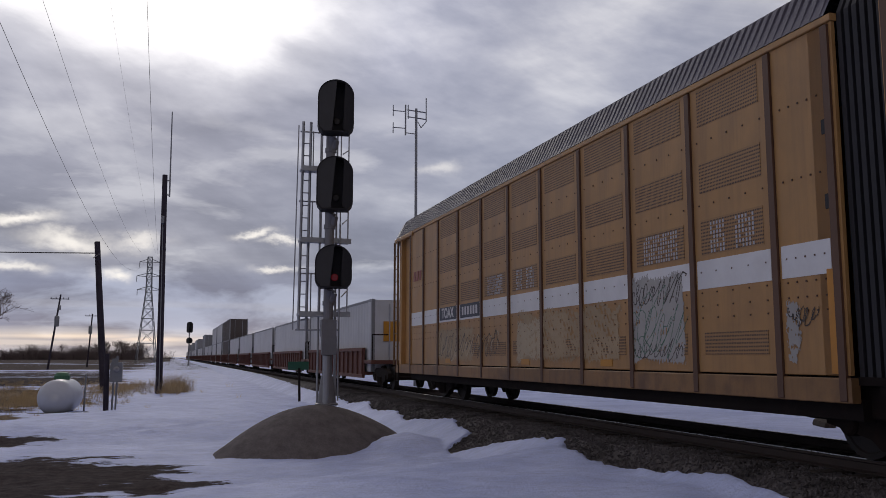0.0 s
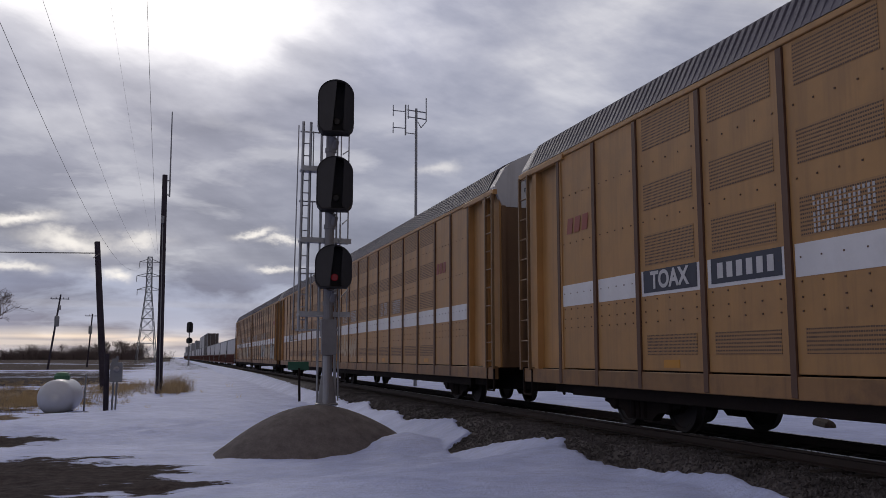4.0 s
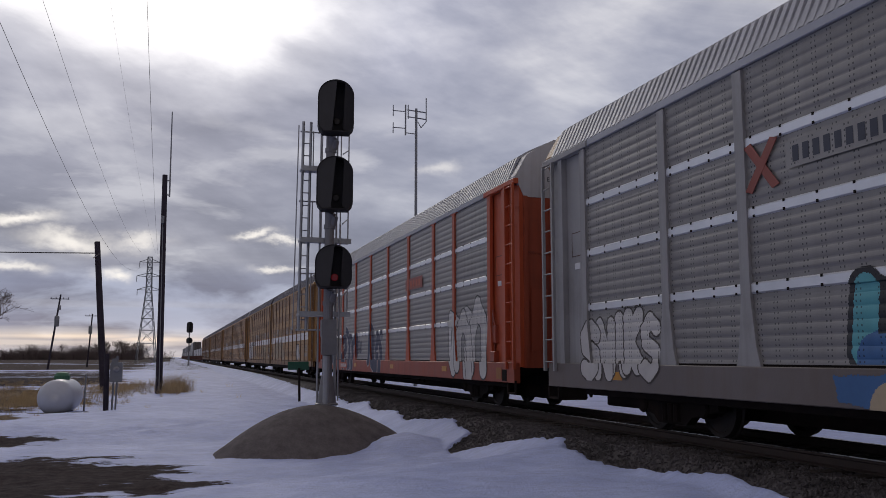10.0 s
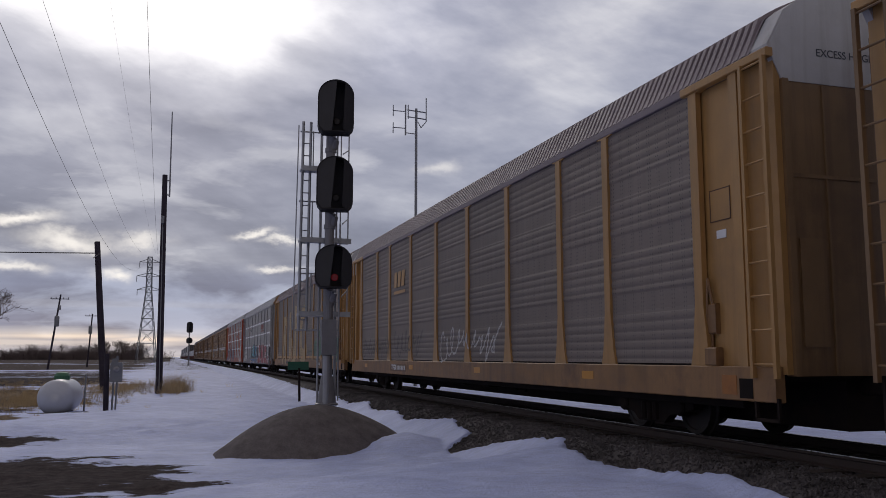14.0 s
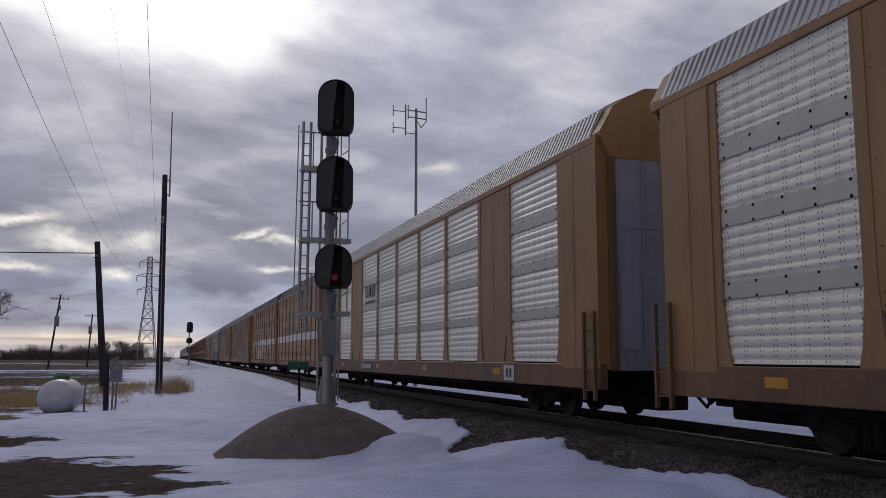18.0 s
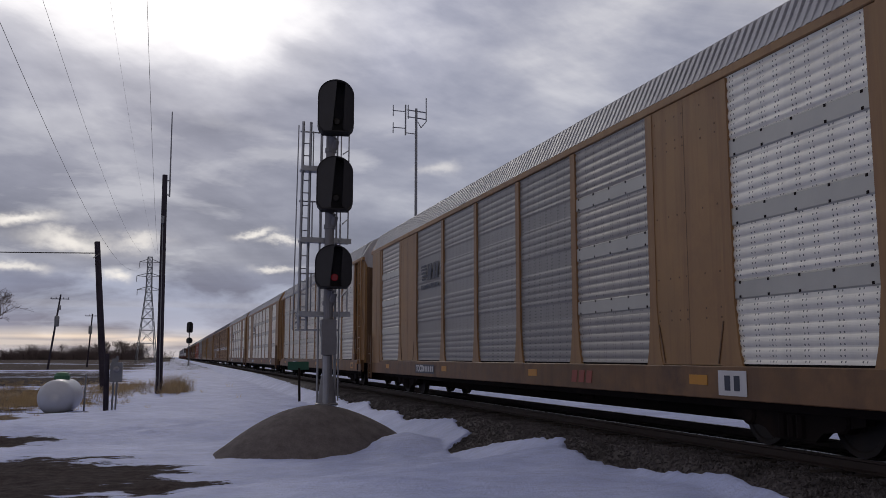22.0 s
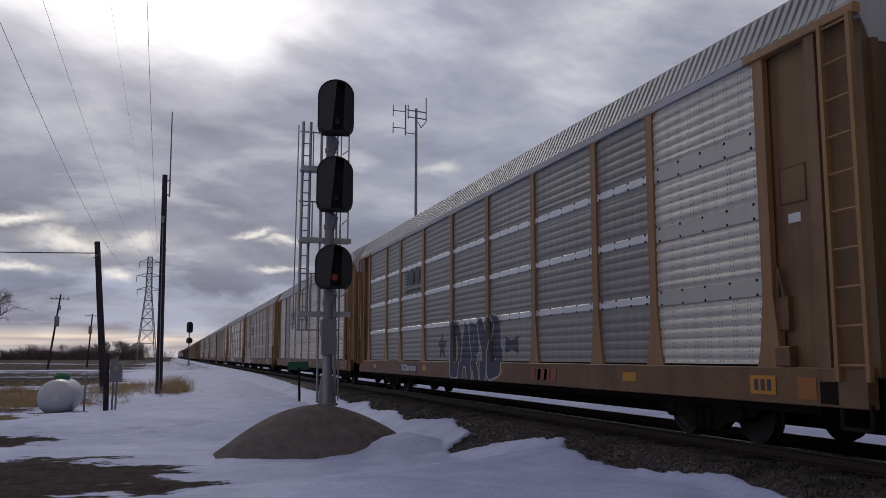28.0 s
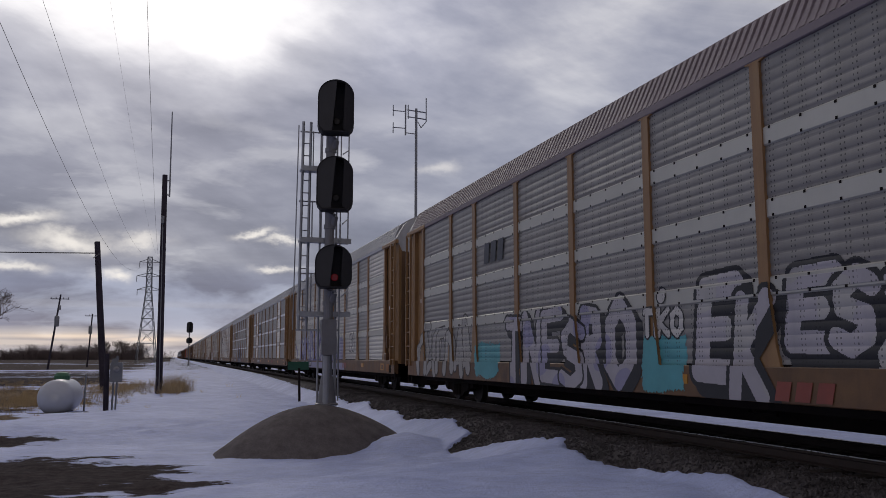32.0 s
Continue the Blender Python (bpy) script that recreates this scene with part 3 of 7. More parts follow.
def build_track():
    track = thing("railway_track", "single track of steel rails on dark timber sleepers", "railway track", kind="structure")
    prof = [(-0.075, -0.17), (0.075, -0.17), (0.075, -0.155), (0.012, -0.135), (0.010, -0.05), (0.036, -0.035), (0.036, -0.006), (-0.036, -0.006), (-0.036, -0.035), (-0.010, -0.05), (-0.012, -0.135), (-0.075, -0.155)]
    for side in (-1, 1):
        x = TRACK + side * 0.754
        rail = part("rail", Shape().prism_y([(x + a, b) for a, b in prof], -60, 2000), M_RAIL, track, "rusty steel rail with a worn bright head")
        part("rail_head", Shape().box(x - 0.034, x + 0.034, -60, 2000, -0.0055, 0.0, 0.002), M_RAILHEAD, rail, "polished running surface")
    tie = stored("sleeper", lambda: Shape().box(-1.28, 1.28, -0.115, 0.115, -0.33, -0.165, 0.012), M_TIE)
    for i in range(120):
        part("sleeper", tie, None, track, at=(TRACK, 3.0 + 0.54 * i, 0))
    rest = Shape()
    for i in range(500):
        y = 3.0 + 0.54 * (120 + i)
        rest.box(TRACK - 1.28, TRACK + 1.28, y - 0.115, y + 0.115, -0.33, -0.165)
    part("far_sleepers", rest, M_TIE, track, kind="stuff")


build_track()


# ======== the train ========
# Car space: x across (the side that faces the camera is -x), y along (+y is the way it runs), z = 0 at the rail top.
HALF = 13.5
PITCH = 28.57
PAIR = 43.86
GAP = 1.58
BAYS = (2.76, 1.96, 2.81, 2.81, 2.81, 2.81, 2.81, 1.96, 2.76)
EAVE = 5.28
CARS = []               # every rolling thing with its place along the track at 0 s


def edges_of(lengths, start):
    out = [start]
    for a in lengths:
        out.append(out[-1] - a)
    return out


BAY_EDGES = edges_of(BAYS, sum(BAYS) / 2)


def roof_shape(y0, y1, pitch=0.17, lift=0.05):
    """Sheet roof whose straight ribs run from the eave up the slope and over the crown."""
    half = [(-1.535, EAVE), (-1.25, 5.81), (-1.10, 5.91), (-0.9, 6.02), (-0.54, 6.19)]
    cross = half + [(0.0, 6.24)] + [(-x, z) for x, z in half[::-1]]
    k = len(cross)
    out = []
    for i in range(k):
        (xa, za), (xb, zb) = cross[max(i - 1, 0)], cross[min(i + 1, k - 1)]
        g = math.hypot(xb - xa, zb - za)
        out.append((-(zb - za) / g, (xb - xa) / g))
    s = Shape()
    y, rows = y0, []
    while y < y1 - 0.01:
        for dy, h in ((0.0, 0.0), (0.062, 0.0), (0.070, 1.0), (0.158, 1.0), (0.166, 0.0)):
            if y + dy < y1:
                rows.append((y + dy, h * lift))
        y += pitch
    rows.append((y1, 0.0))
    for yy, h in rows:
        for (x, z), (ox, oz) in zip(cross, out):
            tall = h * 0.15 if z < EAVE + 0.01 else h
            s.v.append((x + ox * tall, yy, z + oz * tall))
    for j in range(len(rows) - 1):
        s.f += [(j * k + i, j * k + i + 1, (j + 1) * k + i + 1, (j + 1) * k + i) for i in range(k - 1)]
    return s


def end_cap_ring():
    return [(-1.50, EAVE), (-1.22, 5.77), (-1.06, 5.89), (-0.88, 6.00), (-0.54, 6.17), (0, 6.22), (0.54, 6.17), (0.88, 6.00), (1.06, 5.89), (1.22, 5.77), (1.50, EAVE)]


STRIPS = (2.13, 3.14, 4.10)
DEEP_RIDGE, LOW_RIDGE = 0.012, 0.007


def ripple(z, deep=0.010):
    """How far the side sheet stands out at height z: flat strips between bands of round ridges."""
    z = np.asarray(z, float)
    d = np.min([np.abs(z - s) for s in STRIPS], axis=0)
    band = smooth(0.14, 0.20, d)
    return band * deep * 2 * np.abs(np.cos(np.pi * (z - 1.12) / 0.15)) ** 0.75


def panel_shape(width, deep):
    """A corrugated perforated side sheet, width along y, centred on y = 0."""
    zs = np.arange(1.13, 5.15, 0.01875)
    xs = -1.485 - ripple(zs, deep)
    s = Shape()
    for y in (-width / 2, width / 2):
        s.v += [(float(x), y, float(z)) for x, z in zip(xs, zs)]
    n = len(zs)
    s.f += [(i, i + 1, n + i + 1, n + i) for i in range(n - 1)]
    o = len(s.v)
    s.v += [(-1.45, -width / 2, 1.13), (-1.45, -width / 2, 5.15), (-1.45, width / 2, 1.13), (-1.45, width / 2, 5.15)]
    s.f += [(o, o + 2, o + 3, o + 1)]
    return s


def strip_shape(width, z, tall=0.13):
    return Shape().prism_y([(-1.49, z - tall), (-1.49, z + tall), (-1.512, z + tall - 0.02), (-1.512, z - tall + 0.02)], -width / 2, width / 2)


def post_shape(flare=0.5, head=0.0):
    """Side post with a base that widens into a foot, and a cap plate at the head."""
    w = 0.10
    ring = [(-w, 5.13), (-w, 2.0), (-flare / 2 * 0.72, 1.35), (-flare / 2, 1.10), (flare / 2, 1.10), (flare / 2 * 0.72, 1.35), (w, 2.0), (w, 5.13)]
    if head:
        ring = [(-head, 5.25), (-head, 5.14), (-w, 5.12)] + ring[1:-1] + [(w, 5.12), (head, 5.14), (head, 5.25)]
    return Shape().prism_x(ring, -1.535, -1.45)


def truck(parent, y):
    """Two-axle truck: side frames, springs, bolster and wheelsets."""
    def frame_shape():
        s = Shape()
        ring = [(-1.25, 0.42), (-1.25, 0.62), (-0.75, 0.78), (0.75, 0.78), (1.25, 0.62), (1.25, 0.42), (0.95, 0.36), (0.55, 0.28), (0.40, 0.16), (-0.40, 0.16), (-0.55, 0.28), (-0.95, 0.36)]
        s.prism_x(ring, -0.075, 0.075)
        for a in (-0.875, 0.875):
            s.lathe([(0.12, -0.12), (0.15, -0.09), (0.15, 0.09), (0.12, 0.12)], "x", 12, (0, a, 0.44))
        for a in (-0.17, 0.0, 0.17):
            s.lathe([(0.075, 0.20), (0.075, 0.48)], "z", 8, (-0.07, a, 0))
        return s

    def wheel_shape():
        return Shape().lathe([(0.05, -0.14), (0.10, -0.14), (0.12, -0.06), (0.34, -0.055), (0.36, -0.075), (0.425, -0.07), (0.432, 0.03), (0.46, 0.05), (0.46, 0.07), (0.36, 0.07), (0.34, 0.0), (0.12, 0.02), (0.05, 0.10)], "x", 28)
    t = part("truck", stored("bolster", lambda: Shape().box(-1.05, 1.05, -0.22, 0.22, 0.45, 0.72, 0.04), M_STEEL_DARK), None, parent, "dark grimy two-axle truck", at=(0, y, 0))
    for sx in (-1, 1):
        part("side_frame", stored("side_frame", frame_shape, M_STEEL_DARK), None, t, at=(sx * 1.02, 0, 0))
    for dy in (-0.875, 0.875):
        for sx in (-1, 1):
            w = part("wheel", stored("wheel", wheel_shape, M_WHEEL), None, t, "steel wheel with a worn rim", at=(sx * 0.754, dy, 0.432))
            if sx > 0:
                w.rotation_euler = (0, 0, math.pi)
        part("axle", stored("axle", lambda: Shape().tube((-1.0, 0, 0), (1.0, 0, 0), 0.08), M_STEEL_DARK), None, t, at=(0, dy, 0.432))
    return t


def ladder_shape(z0, z1, width=0.42, step=0.42, out=0.06):
    s = Shape()
    for y in (-width / 2, width / 2):
        s.box(-out - 0.03, -out + 0.03, y - 0.03, y + 0.03, z0, z1)
    z = z0 + 0.18
    while z < z1 - 0.05:
        s.tube((-out, -width / 2, z), (-out, width / 2, z), 0.016, k=6)
        z += step
    return s


def underframe(car, half, low=0.40):
    def sill():
        s = Shape().box(-0.32, 0.32, -half + 0.3, half - 0.3, low, 0.92, 0.03)
        for i in range(9):
            y = -half + 1.2 + i * (2 * half - 2.4) / 8
            s.prism_y([(-1.40, 0.78), (1.40, 0.78), (1.40, 0.90), (-1.40, 0.90)], y - 0.06, y + 0.06)
        return s
    part("underframe", stored(("underframe", half), sill, M_STEEL_DARK), None, car, "dark steel centre sill and crossbearers")
    for x in (-1.16, 1.16):
        part("stringer", stored(("stringer", half), lambda: Shape().box(-0.10, 0.10, -half + 1.2, half - 1.2, 0.52, 0.90, 0.02), M_STEEL_DARK), None, car, "dark steel side stringer", at=(x, 0, 0))
    part("deck", stored(("deck", half), lambda: Shape().box(-1.42, 1.42, -half + 0.25, half - 0.25, 0.905, 1.0), M_STEEL_DARK), None, car)

    def gear():
        s = Shape().lathe([(0.16, -0.5), (0.20, -0.45), (0.20, 0.45), (0.16, 0.5)], "y", 12, (-0.65, 1.6, 0.62))
        s.box(-0.95, -0.55, -1.4, -0.9, 0.45, 0.78, 0.03)
        s.tube((-0.6, -half + 5, 0.52), (-0.6, half - 5, 0.52), 0.022, k=6)
        s.tube((-0.7, -1.2, 0.6), (-0.7, -5.0, 0.46), 0.02, k=6)
        s.box(-0.72, -0.66, -2.7, -2.66, 0.40, 0.62)
        s.box(-0.72, -0.66, -3.3, -3.26, 0.40, 0.62)
        s.box(-0.72, -0.66, -3.3, -2.66, 0.39, 0.42)
        return s
    part("brake_gear", stored(("brake_gear", half), gear, M_STEEL_DARK), None, car, "brake reservoir, rods and brackets")


def coupler(car, half, ends=(-1, 1)):
    def shape():
        s = Shape().box(-0.09, 0.09, -0.9, 0.55, 0.72, 0.98, 0.03)
        s.prism_y([(-0.16, 0.68), (0.18, 0.68), (0.18, 1.02), (-0.16, 1.02)], 0.50, 0.80)
        s.tube((-0.55, -0.2, 0.72), (-0.35, 0.35, 0.40), 0.028, k=6)
        s.tube((-0.35, 0.35, 0.40), (-0.30, 0.75, 0.60), 0.028, k=6)
        s.tube((-1.30, -0.25, 0.70), (-0.2, -0.25, 0.78), 0.02, k=6)
        return s
    for e in ends:
        c = part("coupler", stored("coupler", shape, M_STEEL_DARK), None, car, "knuckle coupler with air hose", at=(0, e * half, 0))
        if e < 0:
            c.rotation_euler = (0, 0, math.pi)


def marking(car, y, z, w, h, ground_mat, ink_mat, bars, x=-1.556, name="marking", word=""):
    """A stencilled plate: a readable word where there is one, and plain bars for the other characters."""
    base = part(name, Shape().box(x, x + 0.004, y - w / 2, y + w / 2, z - h / 2, z + h / 2), ground_mat, car, "stencilled data plate")
    s = Shape()
    step = w / (bars + 1)
    if word:
        lettering(base, word, y if bars == 4 else y + w / 2 - step * 2.6, z, h * (1.05 if bars == 4 else 1.0), ink_mat, x - 0.003, bold=0.012)
    for i in range(4 if word else 0, bars):
        yy = y + w / 2 - step * (i + 1)
        s.box(x - 0.004, x - 0.001, yy - step * 0.30, yy + step * 0.30, z - h * 0.30, z + h * 0.30)
    part("lettering", s, ink_mat, base, "row of plain stencilled characters")


def lettering(car, text, y, z, size, mat, x, face="side", bold=0.0):
    """Readable words in the built-in font, on the side (-x) or on the rear end (-y)."""
    cu = bpy.data.curves.new("lettering", "FONT")
    cu.body, cu.size, cu.align_x, cu.align_y, cu.extrude, cu.offset = text, size, "CENTER", "CENTER", 0.002, bold
    tmp = bpy.data.objects.new("lettering", cu)
    scene.collection.objects.link(tmp)
    bpy.context.view_layer.update()
    me = bpy.data.meshes.new_from_object(tmp)
    bpy.data.objects.remove(tmp)
    turn = Euler((radians(90), 0, radians(-90) if face == "side" else 0)).to_matrix().to_4x4()
    me.transform(turn)
    me.materials.clear()
    ob = part("stencilled_word", me, mat, car, "stencilled words " + text.lower())
    ob.location = (x, y, z)
    return ob


def rear_end(car, half, main, upper, y=None, words=True, full_door=None):
    """Closed end with a pair of doors, seen when the car has gone by."""
    y = half - 0.10 if y is None else y
    for e in (-1, 1):
        door = part("end_door", stored(("end_door", y, e), lambda: Shape().prism_y([(-1.30, 0.98), (1.30, 0.98), (1.30, 4.84), (-1.30, 4.84)], e * y - 0.04, e * y + 0.04), full_door or main), None, car, "folding end doors with vertical seams")
        for x in (-0.66, 0.0, 0.66):
            part("door_seam", stored("door_seam", lambda: Shape().box(-0.014, 0.014, -0.055, 0.055, 1.0, 4.82), full_door or main), None, door, at=(x, e * y, 0))
        for x in (-0.95, 0.95):
            part("door_plate", stored("door_plate", lambda: Shape().box(-0.20, 0.20, -0.06, 0.06, 1.35, 2.75, 0.01), full_door or main), None, door, at=(x, e * y, 0))
        part("door_rail", stored("door_rail", lambda: Shape().box(-1.30, 1.30, -0.055, 0.055, 3.55, 3.60), full_door or main), None, door, at=(0, e * y, 0))

        def cap(e=e):
            ring = [(-1.30, 4.84), (1.30, 4.84), (1.50, EAVE)] + end_cap_ring()[::-1][1:-1] + [(-1.50, EAVE)]
            return Shape().prism_y(ring, e * y - 0.05, e * y + 0.05)
        part("end_gable", stored(("end_gable", y, e), cap, upper), None, car, "painted sheet gable above the doors")

        def hood(e=e):
            ring = [(-1.50, EAVE - 0.02), (1.50, EAVE - 0.02)] + [(x, z + 0.05) for x, z in end_cap_ring()[::-1]]
            return Shape().prism_y(ring, *sorted((e * (half - 0.42), e * (half - 0.064))))
        part("roof_hood", stored(("roof_hood", half, e), hood, upper), None, car, "plain sheet hood at the roof's end")
        for x in (-1.28, 1.28):
            part("corner_post", stored("corner_post", lambda: Shape().box(-0.05, 0.05, -0.09, 0.09, 0.98, 4.86, 0.01), main), None, car, at=(x, e * y, 0))
    if words:
        lettering(car, "EXCESS HEIGHT", -0.20, 5.25, 0.15, M_DECAL_DARK, 0.0, "end").location = (-0.20, -y - 0.054, 5.27)


def far_side(car, half, mat):
    """The side turned away from the camera: ribs on a plain sheet."""
    def shape():
        s = Shape().box(1.44, 1.50, -half + 0.4, half - 0.4, 1.0, EAVE)
        for e in BAY_EDGES:
            s.box(1.50, 1.57, e - 0.1, e + 0.1, 1.0, EAVE - 0.02) if abs(e) < half - 0.4 else None
        return s
    part("far_wall", stored(("far_wall", half), shape, mat), None, car)
    part("far_sill", stored(("far_sill", half), lambda: Shape().box(1.42, 1.57, -half + 0.2, half - 0.2, 0.645, 1.08, 0.01), mat), None, car)


def autorack(name, label, rear, steel, panels, strips=None, roof=M_ROOF, gable=M_GABLE, tall_box=False, narrow=None, odd=None, foot=0.5, cap=0.0, group="autorack cars", end=None):
    """A closed car carrier. panels: the sheet of its nine bays; narrow: what fills bays two and eight; odd: other sheets by bay number."""
    car = thing(name, label, "autorack car", group)
    CARS.append((car, rear + HALF))
    underframe(car, HALF, 0.25)
    coupler(car, HALF)
    truck(car, 9.6)
    truck(car, -9.6)
    grimy = {M_ORANGE.name: M_SILL_ORANGE, M_GREYPAINT.name: M_SILL_GREY, M_OCHRE.name: M_SILL_OCHRE}.get(steel.name, M_SILL_YELLOW)
    part("side_sill", stored("side_sill", lambda: Shape().box(-1.545, -1.40, -HALF + 0.15, HALF - 0.15, 0.645, 1.10, 0.012), grimy), None, car, "deep painted side sill")
    part("top_plate", stored("top_plate", lambda: Shape().box(-1.545, -1.42, -HALF + 0.15, HALF - 0.15, 5.15, EAVE, 0.012), steel if tall_box else roof), None, car)
    part("roof", stored("roof", lambda: roof_shape(-HALF + 0.40, HALF - 0.40), roof), None, car, "ribbed sheet-metal roof")
    odd = odd or {}
    for i, w in enumerate(BAYS):
        mid = (BAY_EDGES[i] + BAY_EDGES[i + 1]) / 2
        mat = odd.get(i, narrow if (narrow and i in (1, 7)) else panels)
        if tall_box and i in (1, 7):
            plate = part("blank_panel", stored(("blank_panel", w), lambda: Shape().box(-1.525, -1.45, -w / 2, w / 2, 1.105, 5.145, 0.01), steel), None, car, "plain painted steel panel", at=(0, mid, 0))
            def seams(w=w):
                s = Shape()
                s.box(-1.5265, -1.52, -0.006, 0.006, 1.12, 5.13)
                for e in (-1, 1):
                    a = e * (w / 2 - 0.30)
                    s.prism_x([(a - 0.012, 1.13), (a + 0.012, 1.13), (a + e * 0.15 + 0.012, 1.72), (a + e * 0.15 - 0.012, 1.72)], -1.540, -1.52)
                for zz in (1.78, 1.92, 2.42, 3.38, 4.42, 4.55, 4.92):
                    for yy in (-w * 0.40, -w * 0.22, w * 0.02, w * 0.12, w * 0.24, w * 0.41):
                        s.box(-1.529, -1.52, yy - 0.013, yy + 0.013, zz - 0.013, zz + 0.013)
                return s
            part("rivets", stored(("rivets", w), seams, M_BROWN), None, plate, kind="stuff")
            continue
        sheet = part("side_panel", stored(("side_panel", w), lambda: panel_shape(w - 0.12, DEEP_RIDGE if mat in (M_PANEL_WHITE, M_PANEL_PALE, M_PANEL_WORN) else LOW_RIDGE), mat), None, car, "corrugated perforated sheet", at=(0, mid, 0))
        st = strips
        if mat in (M_PANEL_WHITE, M_PANEL_PALE, M_PANEL_WORN):
            st = M_STRIP
        if st:
            for z in STRIPS:
                part("strip", stored(("strip", w, z), lambda z=z: strip_shape(w - 0.14, z, 0.13 if st is M_STRIP else 0.075), st), None, sheet)

                def bolts(z=z):
                    s = Shape()
                    k, tall = (5 if w > 2.5 else 4), (0.13 if st is M_STRIP else 0.075)
                    for j in range(k):
                        yy = -w / 2 + 0.22 + j * (w - 0.44) / (k - 1)
                        for zz in (z - tall * 0.75, z + tall * 0.75):
                            s.box(-1.518, -1.508, yy - 0.018, yy + 0.018, zz - 0.018, zz + 0.018)
                    return s
                part("bolts", stored(("bolts", w, z, st.name), bolts, M_STEEL_DARK), None, sheet, kind="stuff")
        if panels is M_PANEL_DULL and "letters" in label:
            foot_rail = part("foot_rail", stored(("foot_rail", w), lambda: Shape().box(-1.507, -1.46, -w / 2 + 0.08, w / 2 - 0.08, 1.14, 1.27, 0.008), steel), None, sheet, "yellow painted lower edge")
            part("reflector", stored("reflector_c", lambda: Shape().box(-1.511, -1.506, -0.26, 0.26, -0.05, 0.05), M_GLINT), None, foot_rail, "orange reflector patch", at=(0, 0.1 if i % 2 else -0.2, 1.205))
        part("gutter", stored(("gutter", w), lambda: Shape().box(-1.49, -1.44, -w / 2 + 0.12, w / 2 - 0.12, 1.085, 1.135), M_STEEL_DARK), None, sheet)
    for i, e in enumerate(BAY_EDGES):
        if tall_box and i in (1, 2, 7, 8):
            part("post", stored(("post", 0.46), lambda: post_shape(0.46, 0.0), steel), None, car, at=(0, e, 0))
        else:
            part("post", stored(("post", foot, cap), lambda: post_shape(foot, cap), steel), None, car, at=(0, e, 0))
    far_side(car, HALF, steel)
    edge = BAY_EDGES[0]
    for e in (-1, 1):
        if tall_box:
            def end_box(tail=HALF - (0.42 if e > 0 else 0.17)):
                s = Shape().box(-1.55, -1.20, edge + 0.08, tail, 1.0, 5.15, 0.015)
                s.box(-1.556, -1.54, edge + 0.62, edge + 0.65, 1.0, 5.13)
                return s
            b = part("end_box", stored(("end_box", e), end_box, steel), None, car, "plain painted end panel")
            lad = part("ladder", stored("short_ladder", lambda: ladder_shape(0.45, 2.05, 0.40, 0.36, 0.05), M_BROWN), None, car, "short steel ladder", at=(-1.57, e * (HALF - 0.42), 0))
        else:
            def end_recess():
                s = Shape().box(-1.42, -1.30, edge + 0.05, HALF - 0.07, 1.0, 5.15)
                s.box(-1.535, -1.30, edge + 0.88, edge + 1.06, 1.0, 5.15, 0.012)
                s.box(-1.426, -1.42, edge + 0.20, edge + 0.68, 3.15, 3.62)
                return s
            b = part("end_panel", stored("end_panel", end_recess, end or steel), None, car, "recessed painted end panel with posts")
            bar = part("header_bar", stored("header_bar", lambda: Shape().box(-1.57, -1.45, edge - 0.25, HALF - 0.02, 5.14, 5.26, 0.012), steel), None, car)
            lad = part("ladder", stored("tall_ladder", lambda: ladder_shape(0.95, 5.15, 0.46, 0.44, 0.06), steel), None, car, "full-height steel end ladder", at=(-1.52, e * (HALF - 0.30), 0))
            step = part("sill_step", stored("sill_step", lambda: Shape().box(-1.54, -1.50, -0.24, 0.24, 0.40, 0.44).box(-1.54, -1.50, -0.24, -0.20, 0.40, 0.7).box(-1.54, -1.50, 0.20, 0.24, 0.40, 0.7), M_STEEL_DARK), None, car, at=(0, e * (HALF - 0.35), 0))
            frame_bars = Shape()
            for a, b2, c, d in ((0.20, 0.68, 3.15, 3.165), (0.20, 0.68, 3.605, 3.62), (0.20, 0.215, 3.15, 3.62), (0.665, 0.68, 3.15, 3.62)):
                frame_bars.box(-1.430, -1.424, edge + a, edge + b2, c, d)
            part("stencil_box", stored("stencil_box", lambda: frame_bars, M_POST), None, b, "dark stencilled frame")
            part("card", stored("card", lambda: Shape().box(-1.430, -1.418, edge + 0.34, edge + 0.56, 2.90, 3.02, 0.003), M_WHITE), None, b, "small white card")
            if e < 0:
                bar.scale = (1, -1, 1)
                def gear():
                    s = Shape().box(-1.50, -1.40, -0.10, 0.10, 1.55, 1.98, 0.02)
                    s.tube((-1.48, -0.02, 1.95), (-1.50, 0.06, 2.35), 0.022, k=6).tube((-1.50, 0.06, 2.35), (-1.50, 0.10, 1.75), 0.016, k=6)
                    s.tube((-1.46, 0.05, 1.55), (-1.46, 0.05, 1.05), 0.018, k=6)
                    s.box(-1.55, -1.42, -0.14, 0.12, 1.10, 1.36, 0.02)
                    return s
                part("sill_patch", stored("sill_patch", lambda: Shape().box(-1.552, -1.546, -edge - 0.82, -edge - 0.50, 0.72, 0.98), M_SILL_PATCH), None, car, "faded orange patch on the sill")
                part("jacking_pocket", stored("jacking_pocket", lambda: Shape().box(-1.551, -1.546, -edge - 1.16, -edge - 0.88, 0.68, 0.94), M_STEEL_DARK), None, car, "dark jacking pocket")
                part("hand_brake", stored("hand_brake", gear, grimy), None, car, "hand brake lever and housing", at=(0, -edge - 0.24, 0))
        if e < 0:
            b.scale = (1, -1, 1)
